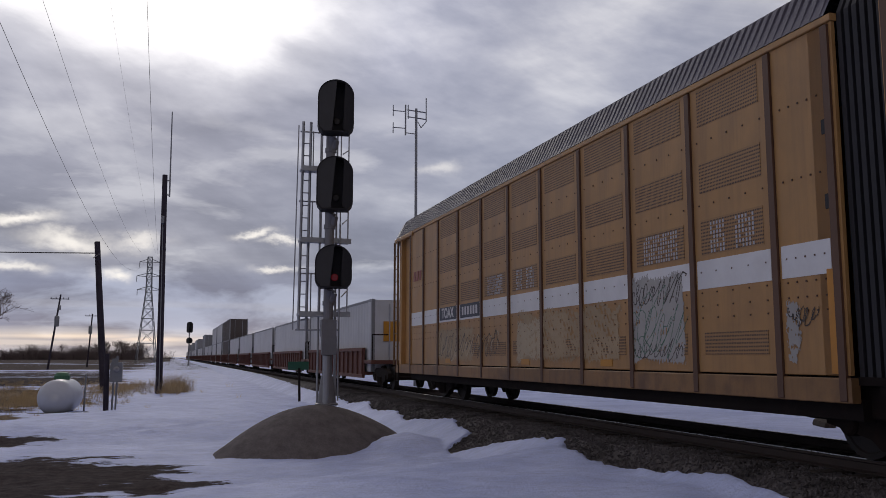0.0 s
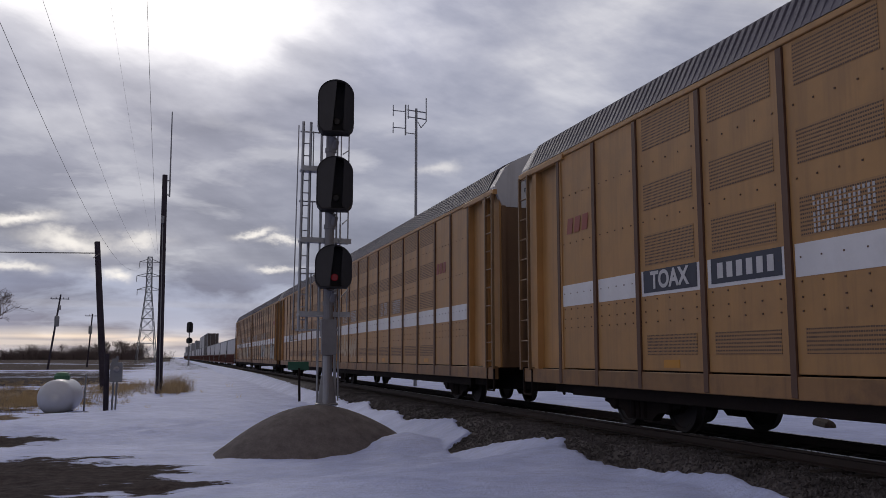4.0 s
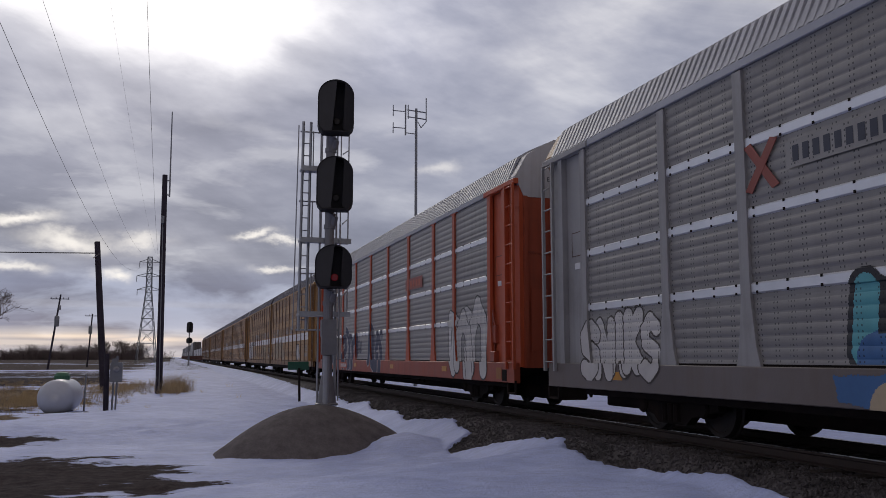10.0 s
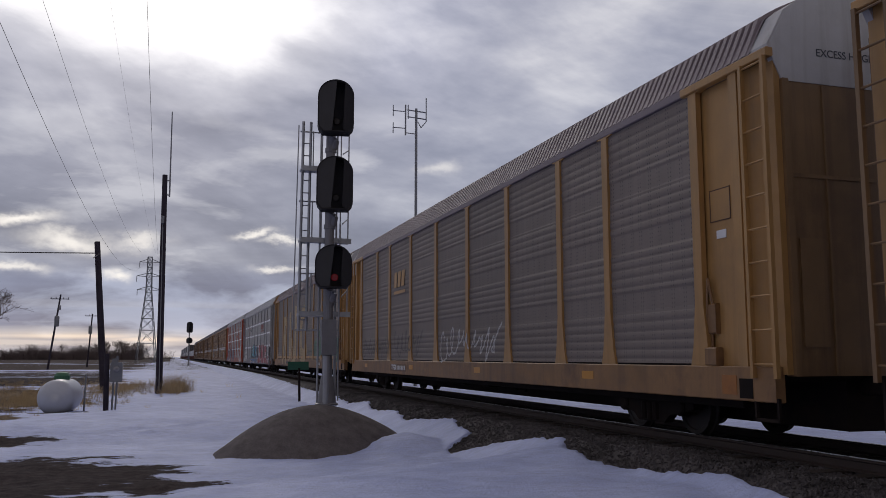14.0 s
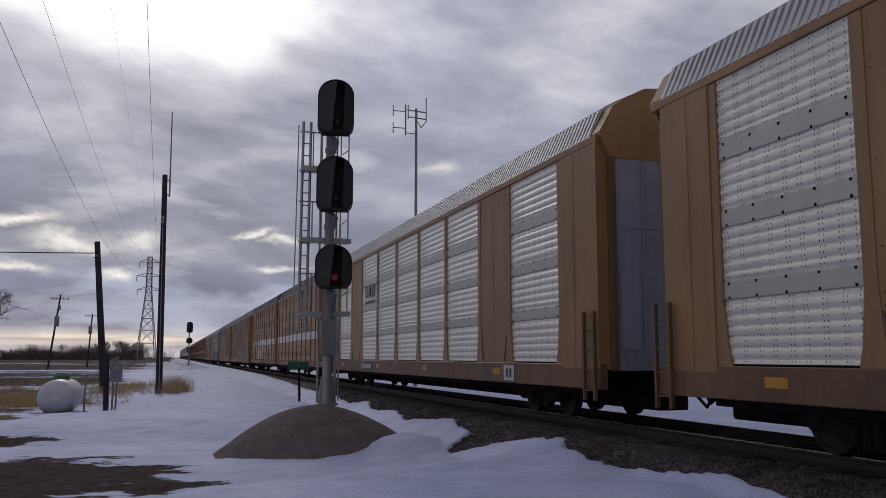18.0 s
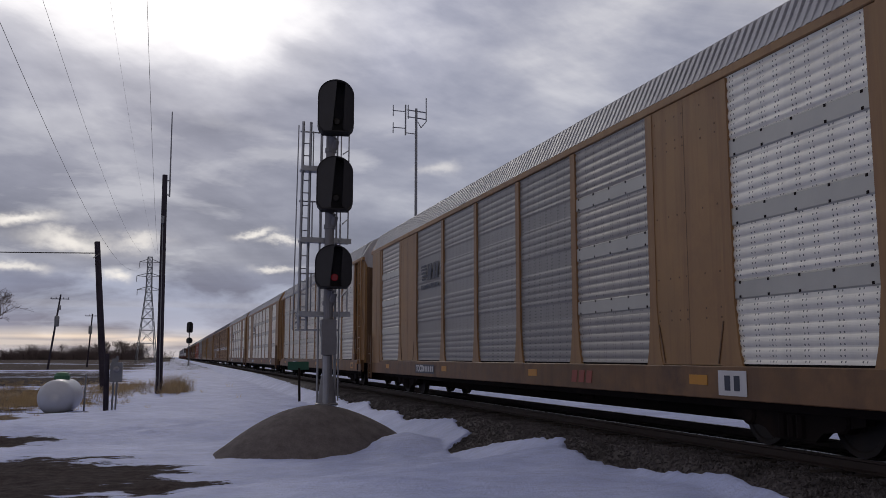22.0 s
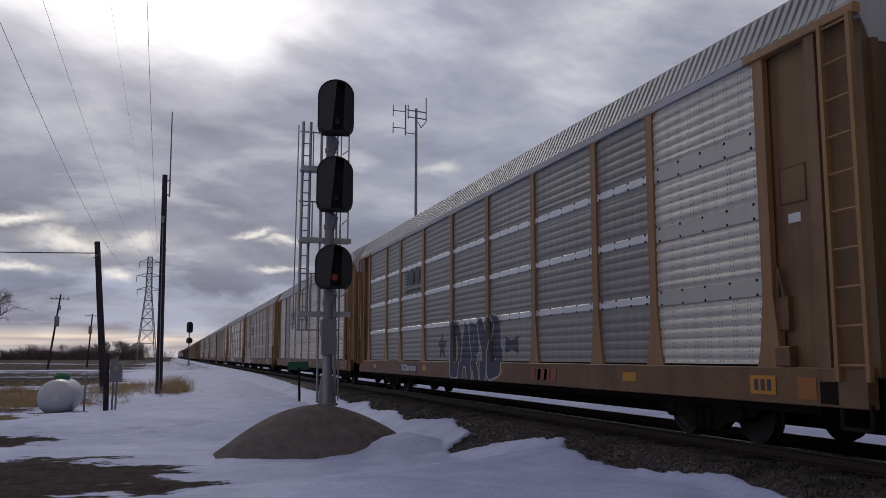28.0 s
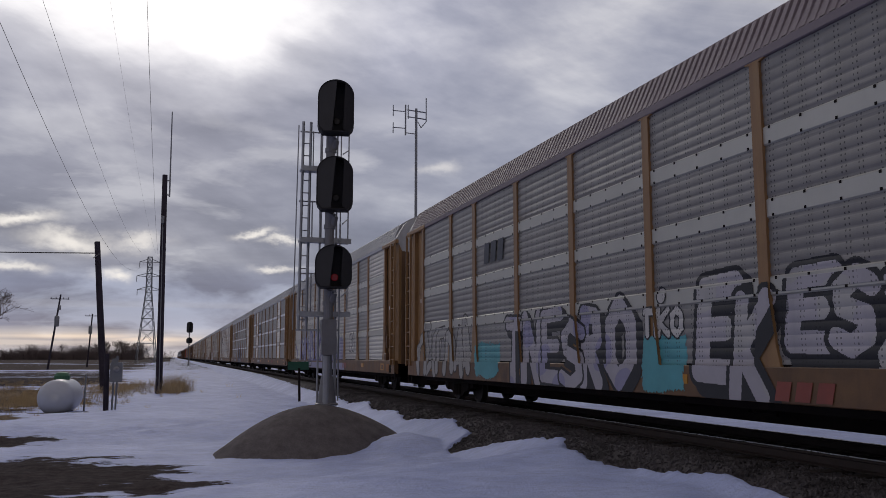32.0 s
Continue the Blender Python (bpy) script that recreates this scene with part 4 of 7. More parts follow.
    # doors get darker paint than the sides, standing in for shade between cars
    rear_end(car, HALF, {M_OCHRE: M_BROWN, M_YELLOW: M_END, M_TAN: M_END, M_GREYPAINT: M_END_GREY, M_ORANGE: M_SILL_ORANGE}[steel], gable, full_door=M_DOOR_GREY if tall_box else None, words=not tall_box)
    # reflectors and small plates along the sill
    for y in (10.6, 4.0, -2.2, -8.2):
        part("reflector", stored("reflector", lambda: Shape().box(-1.552, -1.546, -0.22, 0.22, -0.07, 0.07), M_GLINT), None, car, at=(0, y, 0.90))
    return car


UNIT = 20.8
UNIT_BAYS = (2.1, 1.5, 1.5) + (1.83,) * 8 + (1.06,)


def toax(label, rear, steel=M_TAN, roof=M_ROOF_DARK):
    """An articulated car carrier of two units that share a middle truck, with a rubber bellows between them."""
    half = (PAIR - GAP) / 2
    car = thing("articulated_autorack", label, "autorack car", "articulated autorack cars")
    CARS.append((car, rear + half))
    truck(car, half - 4.2)
    truck(car, -half + 4.2)
    truck(car, 0)
    coupler(car, half)
    underframe(car, half)
    for d in (1, -1):                     # front unit, rear unit
        a, b = 0.34, half                 # from the bellows to the outer end
        edges = [b - 1.98]
        for w in UNIT_BAYS[1:]:
            edges.append(edges[-1] - w)
        body = part("side_sill", stored("unit_sill", lambda: Shape().box(-1.522, -1.40, a, b - 0.15, 0.70, 0.985, 0.01), M_SILL_YELLOW), None, car)
        body.scale = (1, d, 1)
        part("skirt", stored("unit_skirt", lambda: Shape().box(-1.38, -1.20, a, b - 2.2, 0.50, 0.74, 0.01), M_STEEL_DARK), None, car).scale = (1, d, 1)
        part("roof", stored("unit_roof", lambda: roof_shape(a + 0.1, b - 0.45, 0.17, 0.034), roof), None, car, "ribbed grey roof").scale = (1, d, 1)
        part("top_plate", stored("unit_plate", lambda: Shape().box(-1.535, -1.42, a, b - 0.2, 5.19, EAVE, 0.01), steel), None, car).scale = (1, d, 1)
        part("far_wall", stored("unit_far", lambda: Shape().box(1.44, 1.52, a, b - 0.4, 0.98, EAVE), steel), None, car).scale = (1, d, 1)
        for i in range(len(edges) - 1):
            y0, y1 = edges[i + 1], edges[i]
            w, mid = y1 - y0, d * (y0 + y1) / 2
            sheet = part("side_panel", stored(("unit_panel", round(w, 2)), lambda: Shape().box(-1.50, -1.45, -w / 2 + 0.06, w / 2 - 0.06, 1.01, 5.19, 0.008), steel), None, car, "flat yellow steel panel", at=(0, mid, 0))
            part("stripe", stored(("stripe", round(w, 2)), lambda: Shape().box(-1.506, -1.5, -w / 2 + 0.10, w / 2 - 0.10, 2.20, 2.61), M_WHITE), None, sheet, "worn white stripe")
            def rivets(w=w):
                s = Shape()
                for zz in (1.78, 1.95, 2.14, 2.44, 3.42, 4.36):
                    k = 5
                    for j in range(k):
                        yy = -w / 2 + 0.2 + j * (w - 0.4) / (k - 1)
                        s.box(-1.512, -1.498, yy - 0.011, yy + 0.011, zz - 0.011, zz + 0.011)
                return s
            part("rivets", stored(("unit_rivets", round(w, 2)), rivets, M_POST), None, sheet, kind="stuff")
            if 2 <= i <= 9:
                for z0, z1 in ((4.60, 5.15), (3.60, 4.05), (2.68, 3.20), (1.26, 1.57)):
                    part("vent", stored(("vent", round(w, 2), z0), lambda: Shape().box(-1.505, -1.5, -w / 2 + 0.22, w / 2 - 0.22, z0, z1), M_VENT), None, sheet, "punched air vent")
                if i in (4, 5, 8, 9):
                    # pale squares stand in for bright sky showing through the vent holes
                    def clear():
                        s = Shape()
                        for j in range(14):
                            for k in range(7):
                                if (j * 3 + k * 5 + i) % 7 and not (i in (5, 9) and 5 < j < 9):
                                    y, z = -w / 2 + 0.42 + j * 0.072, 2.73 + k * 0.066
                                    s.box(-1.510, -1.506, y - 0.017, y + 0.017, z - 0.023, z + 0.023)
                        return s
                    part("light_patch", stored(("light_patch", round(w, 2), i), clear, M_GABLE), None, sheet, "pale squares painted as daylight seen through the vent", kind="stuff")
            if i in (2, 5, 7):
                part("reflector", stored("reflector_b", lambda: Shape().box(-1.508, -1.5, -0.22, 0.22, -0.06, 0.06), M_GLINT), None, car, at=(0, mid, 1.12))
        for e in edges:
            part("post", stored("unit_post", lambda: Shape().box(-1.535, -1.46, -0.055, 0.055, 0.72, 5.17, 0.01), M_POST), None, car, at=(0, d * e, 0))
        part("safety_strip", stored("safety_strip", lambda: Shape().box(-1.512, -1.49, -0.09, 0.09, 1.03, 2.25, 0.004), M_STRIPE_ORANGE), None, car, "faded orange upright strip", at=(0, d * 0.55, 0))
        part("joint_plate", stored("joint_plate", lambda: Shape().box(-1.50, -1.45, a + 0.02, a + 0.42, 1.01, 5.19, 0.008), steel), None, car, "plain plate beside the bellows").scale = (1, d, 1)
        for zz in (3.05, 3.95):
            part("socket", stored("socket", lambda: Shape().box(-1.512, -1.495, -0.05, 0.05, -0.09, 0.09, 0.006), M_BELLOWS), None, car, "dark square socket", at=(0, d * 0.55, zz))
        def recess():
            s = Shape().box(-1.38, -1.26, b - 2.1, b - 0.07, 0.98, 5.19)
            s.box(-1.52, -1.30, b - 0.88, b - 0.70, 0.98, 5.19, 0.012)
            s.box(-1.52, -1.34, b - 2.10, b - 1.88, 0.98, 5.19, 0.012)
            return s
        part("end_panel", stored("unit_end", recess, steel), None, car, "recessed painted end panel").scale = (1, d, 1)
        part("header_bar", stored("unit_header", lambda: Shape().box(-1.56, -1.45, b - 2.25, b - 0.02, 5.13, 5.25, 0.012), steel), None, car).scale = (1, d, 1)
        part("ladder", stored("unit_ladder", lambda: ladder_shape(0.95, 5.15, 0.46, 0.44, 0.06), M_END), None, car, "full-height steel end ladder", at=(-1.50, d * (b - 0.30), 0))
        part("sill_step", stored("unit_step", lambda: Shape().box(-1.54, -1.50, -0.24, 0.24, 0.42, 0.46).box(-1.54, -1.50, -0.24, -0.20, 0.42, 0.98).box(-1.54, -1.50, 0.20, 0.24, 0.42, 0.98), M_STEEL_DARK), None, car, at=(0, d * (b - 0.35), 0))
    core = part("bellows", stored("bellows", lambda: Shape().prism_y([(-1.30, 1.0), (1.30, 1.0), (1.30, EAVE), (0.9, 5.5), (-0.9, 5.5), (-1.30, EAVE)], -0.36, 0.36), M_BELLOWS), None, car, "black rubber bellows between the two units")
    for i in range(6):
        part("fold", stored("fold", lambda: Shape().prism_y([(-1.40, 0.95), (1.40, 0.95), (1.44, EAVE)] + end_cap_ring()[::-1][1:-1] + [(-1.44, EAVE)], -0.035, 0.035), M_BELLOWS), None, core, at=(0, -0.30 + i * 0.12, 0))
    # the brown of these ends includes the shade of the gap
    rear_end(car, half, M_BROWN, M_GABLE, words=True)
    return car


PAINTS, PUNCHED = {}, {}


# Paint: the colour of every small cell of a side is found by drawing strokes, and the film follows the sheet's ridges and posts.
def proud(y, z, blank):
    """Where the side stands out to the posts' face: posts with their feet, the sill, plain panels."""
    out = z < 1.11
    for e in BAY_EDGES:
        out = out | (np.abs(y - e) < 0.10 + 0.15 * np.clip((2.0 - z) / 0.9, 0, 1))
    if blank:
        for i in (1, 7):
            out = out | ((y < BAY_EDGES[i] + 0.02) & (y > BAY_EDGES[i + 1] - 0.02))
        out = out | (np.abs(y) > BAY_EDGES[0])
    return out


DEEP = set()            # names of cars whose painted sheets have deep ridges


def sheet_x(z, car):
    if car.name.startswith("yellow_autorack"):
        return -1.489 - ripple(z, LOW_RIDGE)
    d = np.min([np.abs(z - s) for s in STRIPS], axis=0)
    if "white" not in car.name and car.name not in DEEP:
        return np.where(d < 0.085, -1.5205, -1.489 - ripple(z, LOW_RIDGE))
    d = np.min([np.abs(z - s) for s in STRIPS], axis=0)
    return np.where(d < 0.15, -1.522, -1.486 - ripple(z, DEEP_RIDGE)) - 0.004


def capsule(y, z, a, b):
    a, b = np.array(a, float), np.array(b, float)
    d = b - a
    t = np.clip(((y - a[0]) * d[0] + (z - a[1]) * d[1]) / max(d @ d, 1e-6), 0, 1)
    return np.hypot(y - a[0] - t * d[0], z - a[1] - t * d[1])


def painted(car, y0, y1, z0, z1, layers, label, cell=0.012, smooth_side=False):
    """A film of paint. layers: (material, function of metres along from the front and metres up, negative inside); the first that is inside wins."""
    ny, nz = int((y1 - y0) / cell), int((z1 - z0) / cell)
    yc, zc = y0 + (np.arange(ny) + 0.5) * cell, z0 + (np.arange(nz) + 0.5) * cell
    Y, Z = np.meshgrid(yc, zc, indexing="ij")
    step = np.zeros(Y.shape, bool) if smooth_side else proud(Y, Z, "tall" in car.name or "white" in car.name)
    taken = np.zeros(Y.shape, bool)
    first = None
    for mat, fn in layers:
        inside = (fn(y1 - Y, Z - z0) < 0) & ~taken & (Z > (1.03 if smooth_side else 0.655))
        taken |= inside
        quads, slots = [], []
        for level in (True, False):
            m = np.zeros((ny + 2, nz), np.int8)
            m[1:-1] = inside & (step == level)
            d = np.diff(m, axis=0)
            jj, start = np.nonzero((d == 1).T)
            je, stop = np.nonzero((d == -1).T)
            ya, yb = y0 + start * cell, y0 + stop * cell
            za, zb = z0 + jj * cell, z0 + (jj + 1) * cell
            if smooth_side:
                xa = xb = np.full(len(jj), -1.5075)
            elif level:
                xa = xb = np.full(len(jj), -1.553)
            else:
                xa, xb = sheet_x(za, car), sheet_x(zb, car)
            if len(jj):
                slots.append(np.full(len(jj), 0 if level or smooth_side else 1))
                quads.append(np.stack([np.stack([xa, ya, za], -1), np.stack([xb, ya, zb], -1), np.stack([xb, yb, zb], -1), np.stack([xa, yb, za], -1)], 1))
        if not quads:
            continue
        q = np.concatenate(quads)
        me = bpy.data.meshes.new("paint")
        me.from_pydata(q.reshape(-1, 3).tolist(), [], np.arange(len(q) * 4).reshape(-1, 4).tolist())
        me.materials.append(mat)
        me.materials.append(punched_paint(mat))
        me.polygons.foreach_set("material_index", np.concatenate(slots).astype(np.int32))
        ob = new("spray_paint", me)
        ob.parent = first or car
        if first is None:
            first = tagged(ob, label)
    return first


def strokes(segs, r):
    return lambda a, u: np.min([capsule(a, u, p, q) for p, q in segs], axis=0) - r


def grow(fn, d):
    return lambda a, u: fn(a, u) - d


def ring_of(fn, d):
    return lambda a, u: np.abs(fn(a, u)) - d


GLYPHS = {
    "arch": [((0.0, 0.0), (0.0, 0.6)), ((0.0, 0.6), (0.25, 0.95)), ((0.25, 0.95), (0.6, 0.95)), ((0.6, 0.95), (0.85, 0.6)), ((0.85, 0.6), (0.85, 0.0))],
    "loop": [((0.1, 0.2), (0.1, 0.8)), ((0.1, 0.8), (0.5, 1.0)), ((0.5, 1.0), (0.85, 0.7)), ((0.85, 0.7), (0.85, 0.25)), ((0.85, 0.25), (0.45, 0.0)), ((0.45, 0.0), (0.1, 0.2))],
    "hook": [((0.8, 0.9), (0.35, 1.0)), ((0.35, 1.0), (0.1, 0.7)), ((0.1, 0.7), (0.75, 0.4)), ((0.75, 0.4), (0.7, 0.1)), ((0.7, 0.1), (0.1, 0.0))],
    "fork": [((0.1, 0.0), (0.1, 1.0)), ((0.1, 0.5), (0.8, 0.9)), ((0.1, 0.5), (0.85, 0.0))],
    "bent": [((0.1, 1.0), (0.1, 0.1)), ((0.1, 0.1), (0.85, 0.0)), ((0.85, 0.0), (0.8, 0.4))],
    "step": [((0.0, 0.0), (0.4, 1.0)), ((0.4, 1.0), (0.85, 0.0)), ((0.2, 0.35), (0.65, 0.35))],
    "R": [((0.1, 0.0), (0.1, 1.0)), ((0.1, 1.0), (0.65, 0.95)), ((0.65, 0.95), (0.72, 0.6)), ((0.72, 0.6), (0.1, 0.5)), ((0.3, 0.5), (0.85, 0.0))],
    "W": [((0.0, 1.0), (0.18, 0.0)), ((0.18, 0.0), (0.42, 0.85)), ((0.42, 0.85), (0.66, 0.0)), ((0.66, 0.0), (0.9, 1.0))],
    "C": [((0.85, 0.75), (0.75, 0.98)), ((0.75, 0.98), (0.3, 1.0)), ((0.3, 1.0), (0.08, 0.75)), ((0.08, 0.75), (0.08, 0.25)), ((0.08, 0.25), (0.3, 0.0)), ((0.3, 0.0), (0.8, 0.02)), ((0.8, 0.02), (0.9, 0.25))],
}


def path(*pts):
    return list(zip(pts, pts[1:]))


GLYPHS["S"] = path((0.9, 0.85), (0.5, 1.0), (0.12, 0.8), (0.2, 0.57), (0.82, 0.42), (0.88, 0.15), (0.5, 0.0), (0.1, 0.12))
GLYPHS["H"] = path((0.1, 0.0), (0.1, 1.0)) + path((0.9, 0.0), (0.9, 1.0)) + path((0.1, 0.5), (0.9, 0.5))
GLYPHS["O"] = path((0.5, 1.0), (0.12, 0.75), (0.12, 0.25), (0.5, 0.0), (0.88, 0.25), (0.88, 0.75), (0.5, 1.0))
GLYPHS["T"] = path((0.0, 1.0), (1.0, 0.97)) + path((0.5, 0.97), (0.5, 0.0))
GLYPHS["Y"] = path((0.05, 1.0), (0.48, 0.5), (0.95, 1.0)) + path((0.48, 0.5), (0.42, 0.0))
GLYPHS["P"] = path((0.1, 0.0), (0.1, 1.0), (0.68, 0.97), (0.9, 0.75), (0.68, 0.48), (0.1, 0.48))
GLYPHS["L"] = path((0.12, 1.0), (0.12, 0.0), (0.9, 0.04))
GLYPHS["E"] = path((0.9, 1.0), (0.12, 0.97), (0.12, 0.02), (0.9, 0.0)) + path((0.12, 0.5), (0.7, 0.5))
GLYPHS["N"] = path((0.08, 0.0), (0.1, 1.0), (0.88, 0.0), (0.92, 1.0))
GLYPHS["A"] = path((0.02, 0.0), (0.5, 1.0), (0.98, 0.0)) + path((0.2, 0.35), (0.8, 0.35))
GLYPHS["K"] = path((0.1, 0.0), (0.1, 1.0)) + path((0.92, 1.0), (0.14, 0.5), (0.95, 0.0))
GLYPHS["D"] = path((0.1, 0.02), (0.1, 1.0), (0.6, 0.95), (0.9, 0.6), (0.88, 0.33), (0.58, 0.04), (0.1, 0.02))
GLYPHS["Z"] = path((0.08, 1.0), (0.92, 0.98), (0.1, 0.02), (0.96, 0.0))
GLYPHS["J"] = path((0.2, 1.0), (0.95, 0.98)) + path((0.7, 0.98), (0.7, 0.2), (0.4, 0.0), (0.05, 0.2))
GLYPHS["U"] = path((0.1, 1.0), (0.12, 0.2), (0.5, 0.0), (0.88, 0.2), (0.9, 1.0))
GLYPHS["M"] = path((0.03, 0.0), (0.15, 1.0), (0.5, 0.4), (0.85, 1.0), (0.97, 0.0))
GLYPHS["B"] = path((0.1, 0.0), (0.1, 1.0), (0.68, 0.95), (0.75, 0.65), (0.15, 0.52)) + path((0.15, 0.52), (0.88, 0.38), (0.85, 0.08), (0.1, 0.0))
GLYPHS["X"] = path((0.05, 1.0), (0.95, 0.0)) + path((0.95, 1.0), (0.05, 0.0))


def letter_row(names, width, height, lean=0.0, jitter=0.0, seed=1, gap=-0.10):
    """For each shape of a row its stroke segments, width metres along and height metres up."""
    r = random.Random(seed)
    rows, step = [], width / len(names)
    for i, g in enumerate(names):
        lift, tall, wide = r.uniform(-jitter, jitter) * height * 0.5, height * (1 + r.uniform(-jitter, jitter * 0.4)), 1 + r.uniform(-jitter, jitter)
        flip, tip = r.random() < 0.4 and len(g) > 1, r.random() < 0.4 and len(g) > 1
        segs = []
        bend = {}
        for p, q in GLYPHS[g]:
            p, q = (k if len(g) == 1 else bend.setdefault(k, (k[0] + r.uniform(-0.2, 0.2), min(1.05, max(0.0, k[1] + r.uniform(-0.16, 0.16))))) for k in (p, q))
            segs.append(tuple((step * (i + gap / 2 + (1 - k[0] if flip else k[0]) * (1 - gap) * wide) + lean * k[1] * height, 0.2 + lift + (1 - k[1] if tip else k[1]) * tall * 0.85) for k in (p, q)))
        rows.append(segs)
    return rows


def scribble(width, height, seed, loops):
    """One restless line of curls of uneven size, as a marker leaves it."""
    r = random.Random(seed)
    pts, g, size, mid, slant = [], 0.0, 0.38, 0.45, 0.0
    count = loops * 16
    for i in range(count):
        if i % 11 == 0:
            size, mid, slant = r.uniform(0.12, 0.42), r.uniform(0.32, 0.58), r.uniform(-0.25, 0.35)
        g += r.uniform(0.25, 0.75)
        u = i / (count - 1)
        up = size * math.sin(g)
        pts.append((0.1 + u * (width - 0.25) + height * (0.24 * size / 0.4 * math.cos(g * 0.97) + slant * up), 0.12 + height * (mid + up)))
    return list(zip(pts, pts[1:]))


def paint(name, color):
    if name not in PAINTS:
        PAINTS[name] = surface(name + "_spray_paint", color, 0.55, 0.0, 0.16, 3.0, 0.30, tuple(c * 0.6 for c in color), 0.04, 30.0)
        PUNCHED[PAINTS[name].name] = perforated(name + "_paint_on_punched_sheet", color, tuple(c * 0.3 for c in color), 0.065, 0.068, 0.32, 0.36, 0.55, 0.0, 0.30, 0.0, 0.30)
    return PAINTS[name]


def punched_paint(mat):
    return PUNCHED[mat.name]


BLOBS = ("arch", "loop", "hook", "fork", "bent", "step")


def tag_piece(car, y_front, length, z0, height, names, fill, line, label, shade=None, inner=None, seed=1, thick=0.16, edge=0.05, lean=0.0, jitter=0.14, cell=0.012, smooth_side=False, wire=False):
    """A spray-painted piece: fat shapes that overlap, each with its outline, and a cast block behind them; or one thin line of curls."""
    if thick < 0.09:
        segs = sum(letter_row(names, length, height, lean, jitter, seed, 0.2), []) if wire else scribble(length, height, seed, max(2, int(length / (0.55 * height))))
        return painted(car, y_front - length, y_front, z0, z0 + height + 0.5, [(line, strokes(segs, max(thick, 0.022)))], label, cell, smooth_side)
    r = random.Random(seed * 7 + 1)
    if len(names[0]) > 1:
        count = max(len(names), int(round(length / (0.52 * height))))
        names = [names[i] if i < len(names) else r.choice(BLOBS) for i in range(count)]
        thick = max(thick, 0.17 * min(height, length / count * 1.25))
        gap = -0.34
    else:
        gap = 0.06
    rows = letter_row(names, length - 0.6, height, lean, jitter, seed, gap)
    order = list(range(len(rows)))
    r.shuffle(order)
    widths = [thick * r.uniform(0.85, 1.15) for _ in rows]
    held = {}

    def forms(a, u):
        """Distance to every shape, worked out once for a grid."""
        key = (a.shape, float(a.flat[0]), float(u.flat[0]))
        if key not in held:
            held.clear()
            out = []
            for i, w in zip(order, widths):
                xs = [k[0] for seg in rows[i] for k in seg]
                near = (a[:, 0] > min(xs) - 0.5) & (a[:, 0] < max(xs) + 0.5)
                d = np.full(a.shape, 1.0)
                if near.any():
                    d[near] = strokes(rows[i], w)(a[near], u[near])
                out.append(d)
            held[key] = out
        return held[key]

    def every(a, u):
        return np.min(forms(a, u), axis=0)

    def lines(a, u):
        best, free = np.full(a.shape, 1.0), np.ones(a.shape, bool)
        for d in forms(a, u):
            best = np.where(free & (np.abs(d) < edge), -1.0, best)
            free &= d > edge
        return best
    layers = [(line, lines)]
    if inner:
        layers.append((inner, lambda a, u: np.where(np.sin(a * 2.3 + u * 3.1 + seed) + 0.6 * np.sin(a * 5.1 - u * 4.0) > 0.75, every(a, u) + edge, 1.0)))
    layers.append((fill, every))
    if shade:
        layers.append((shade, lambda a, u: every(a - 0.15, u + 0.12) - 0.05))
    def moved(fn):
        return lambda a, u: fn(a - 0.4, u)
    return painted(car, y_front - length - 0.4, y_front + 0.4, z0, z0 + height + 0.5, [(m, moved(f)) for m, f in layers], label, cell, smooth_side)


P_WHITE, P_BLACK, P_RED = paint("white", (0.56, 0.545, 0.52)), paint("black", (0.018, 0.018, 0.022)), paint("red", (0.29, 0.040, 0.040))
P_SKY, P_BLUE, P_TEAL = paint("pale_blue", (0.26, 0.36, 0.46)), paint("blue", (0.045, 0.13, 0.30)), paint("teal", (0.12, 0.33, 0.33))
P_VIOLET, P_LILAC, P_SILVER = paint("violet", (0.11, 0.10, 0.23)), paint("lilac", (0.31, 0.30, 0.43)), paint("silver", (0.45, 0.44, 0.43))
P_CREAM, P_GREEN, P_NAVY = paint("cream", (0.40, 0.285, 0.13)), paint("faded_green", (0.06, 0.14, 0.09)), paint("navy", (0.03, 0.035, 0.075))
P_MIST = paint("misty_white", (0.43, 0.41, 0.445))
P_EDGE = paint("dark_brown", (0.05, 0.04, 0.033))
P_GHOST, P_SAND = paint("ghost_grey", (0.38, 0.275, 0.155)), paint("sand", (0.45, 0.36, 0.235))
P_PALE = paint("thin_white", (0.44, 0.34, 0.22))


P_DULL = paint("dull_white", (0.60, 0.585, 0.54))
P_AQUA, P_STONE = paint("aqua", (0.10, 0.36, 0.40)), paint("stone_grey", (0.38, 0.365, 0.34))


def lettered(car, y0, y1, zb, zt, text, fill, line, label, thick=0.14, edge=0.028, **kw):
    """Fat letters that fill the side from y0 back to y1 and from zb up to zt."""
    return tag_piece(car, y0 - thick, y0 - y1 - 2 * thick + 0.6, zb - 0.2 + thick, (zt - zb - 2 * thick) / 0.85, tuple(text), fill, line, label, thick=thick, edge=edge, **kw)


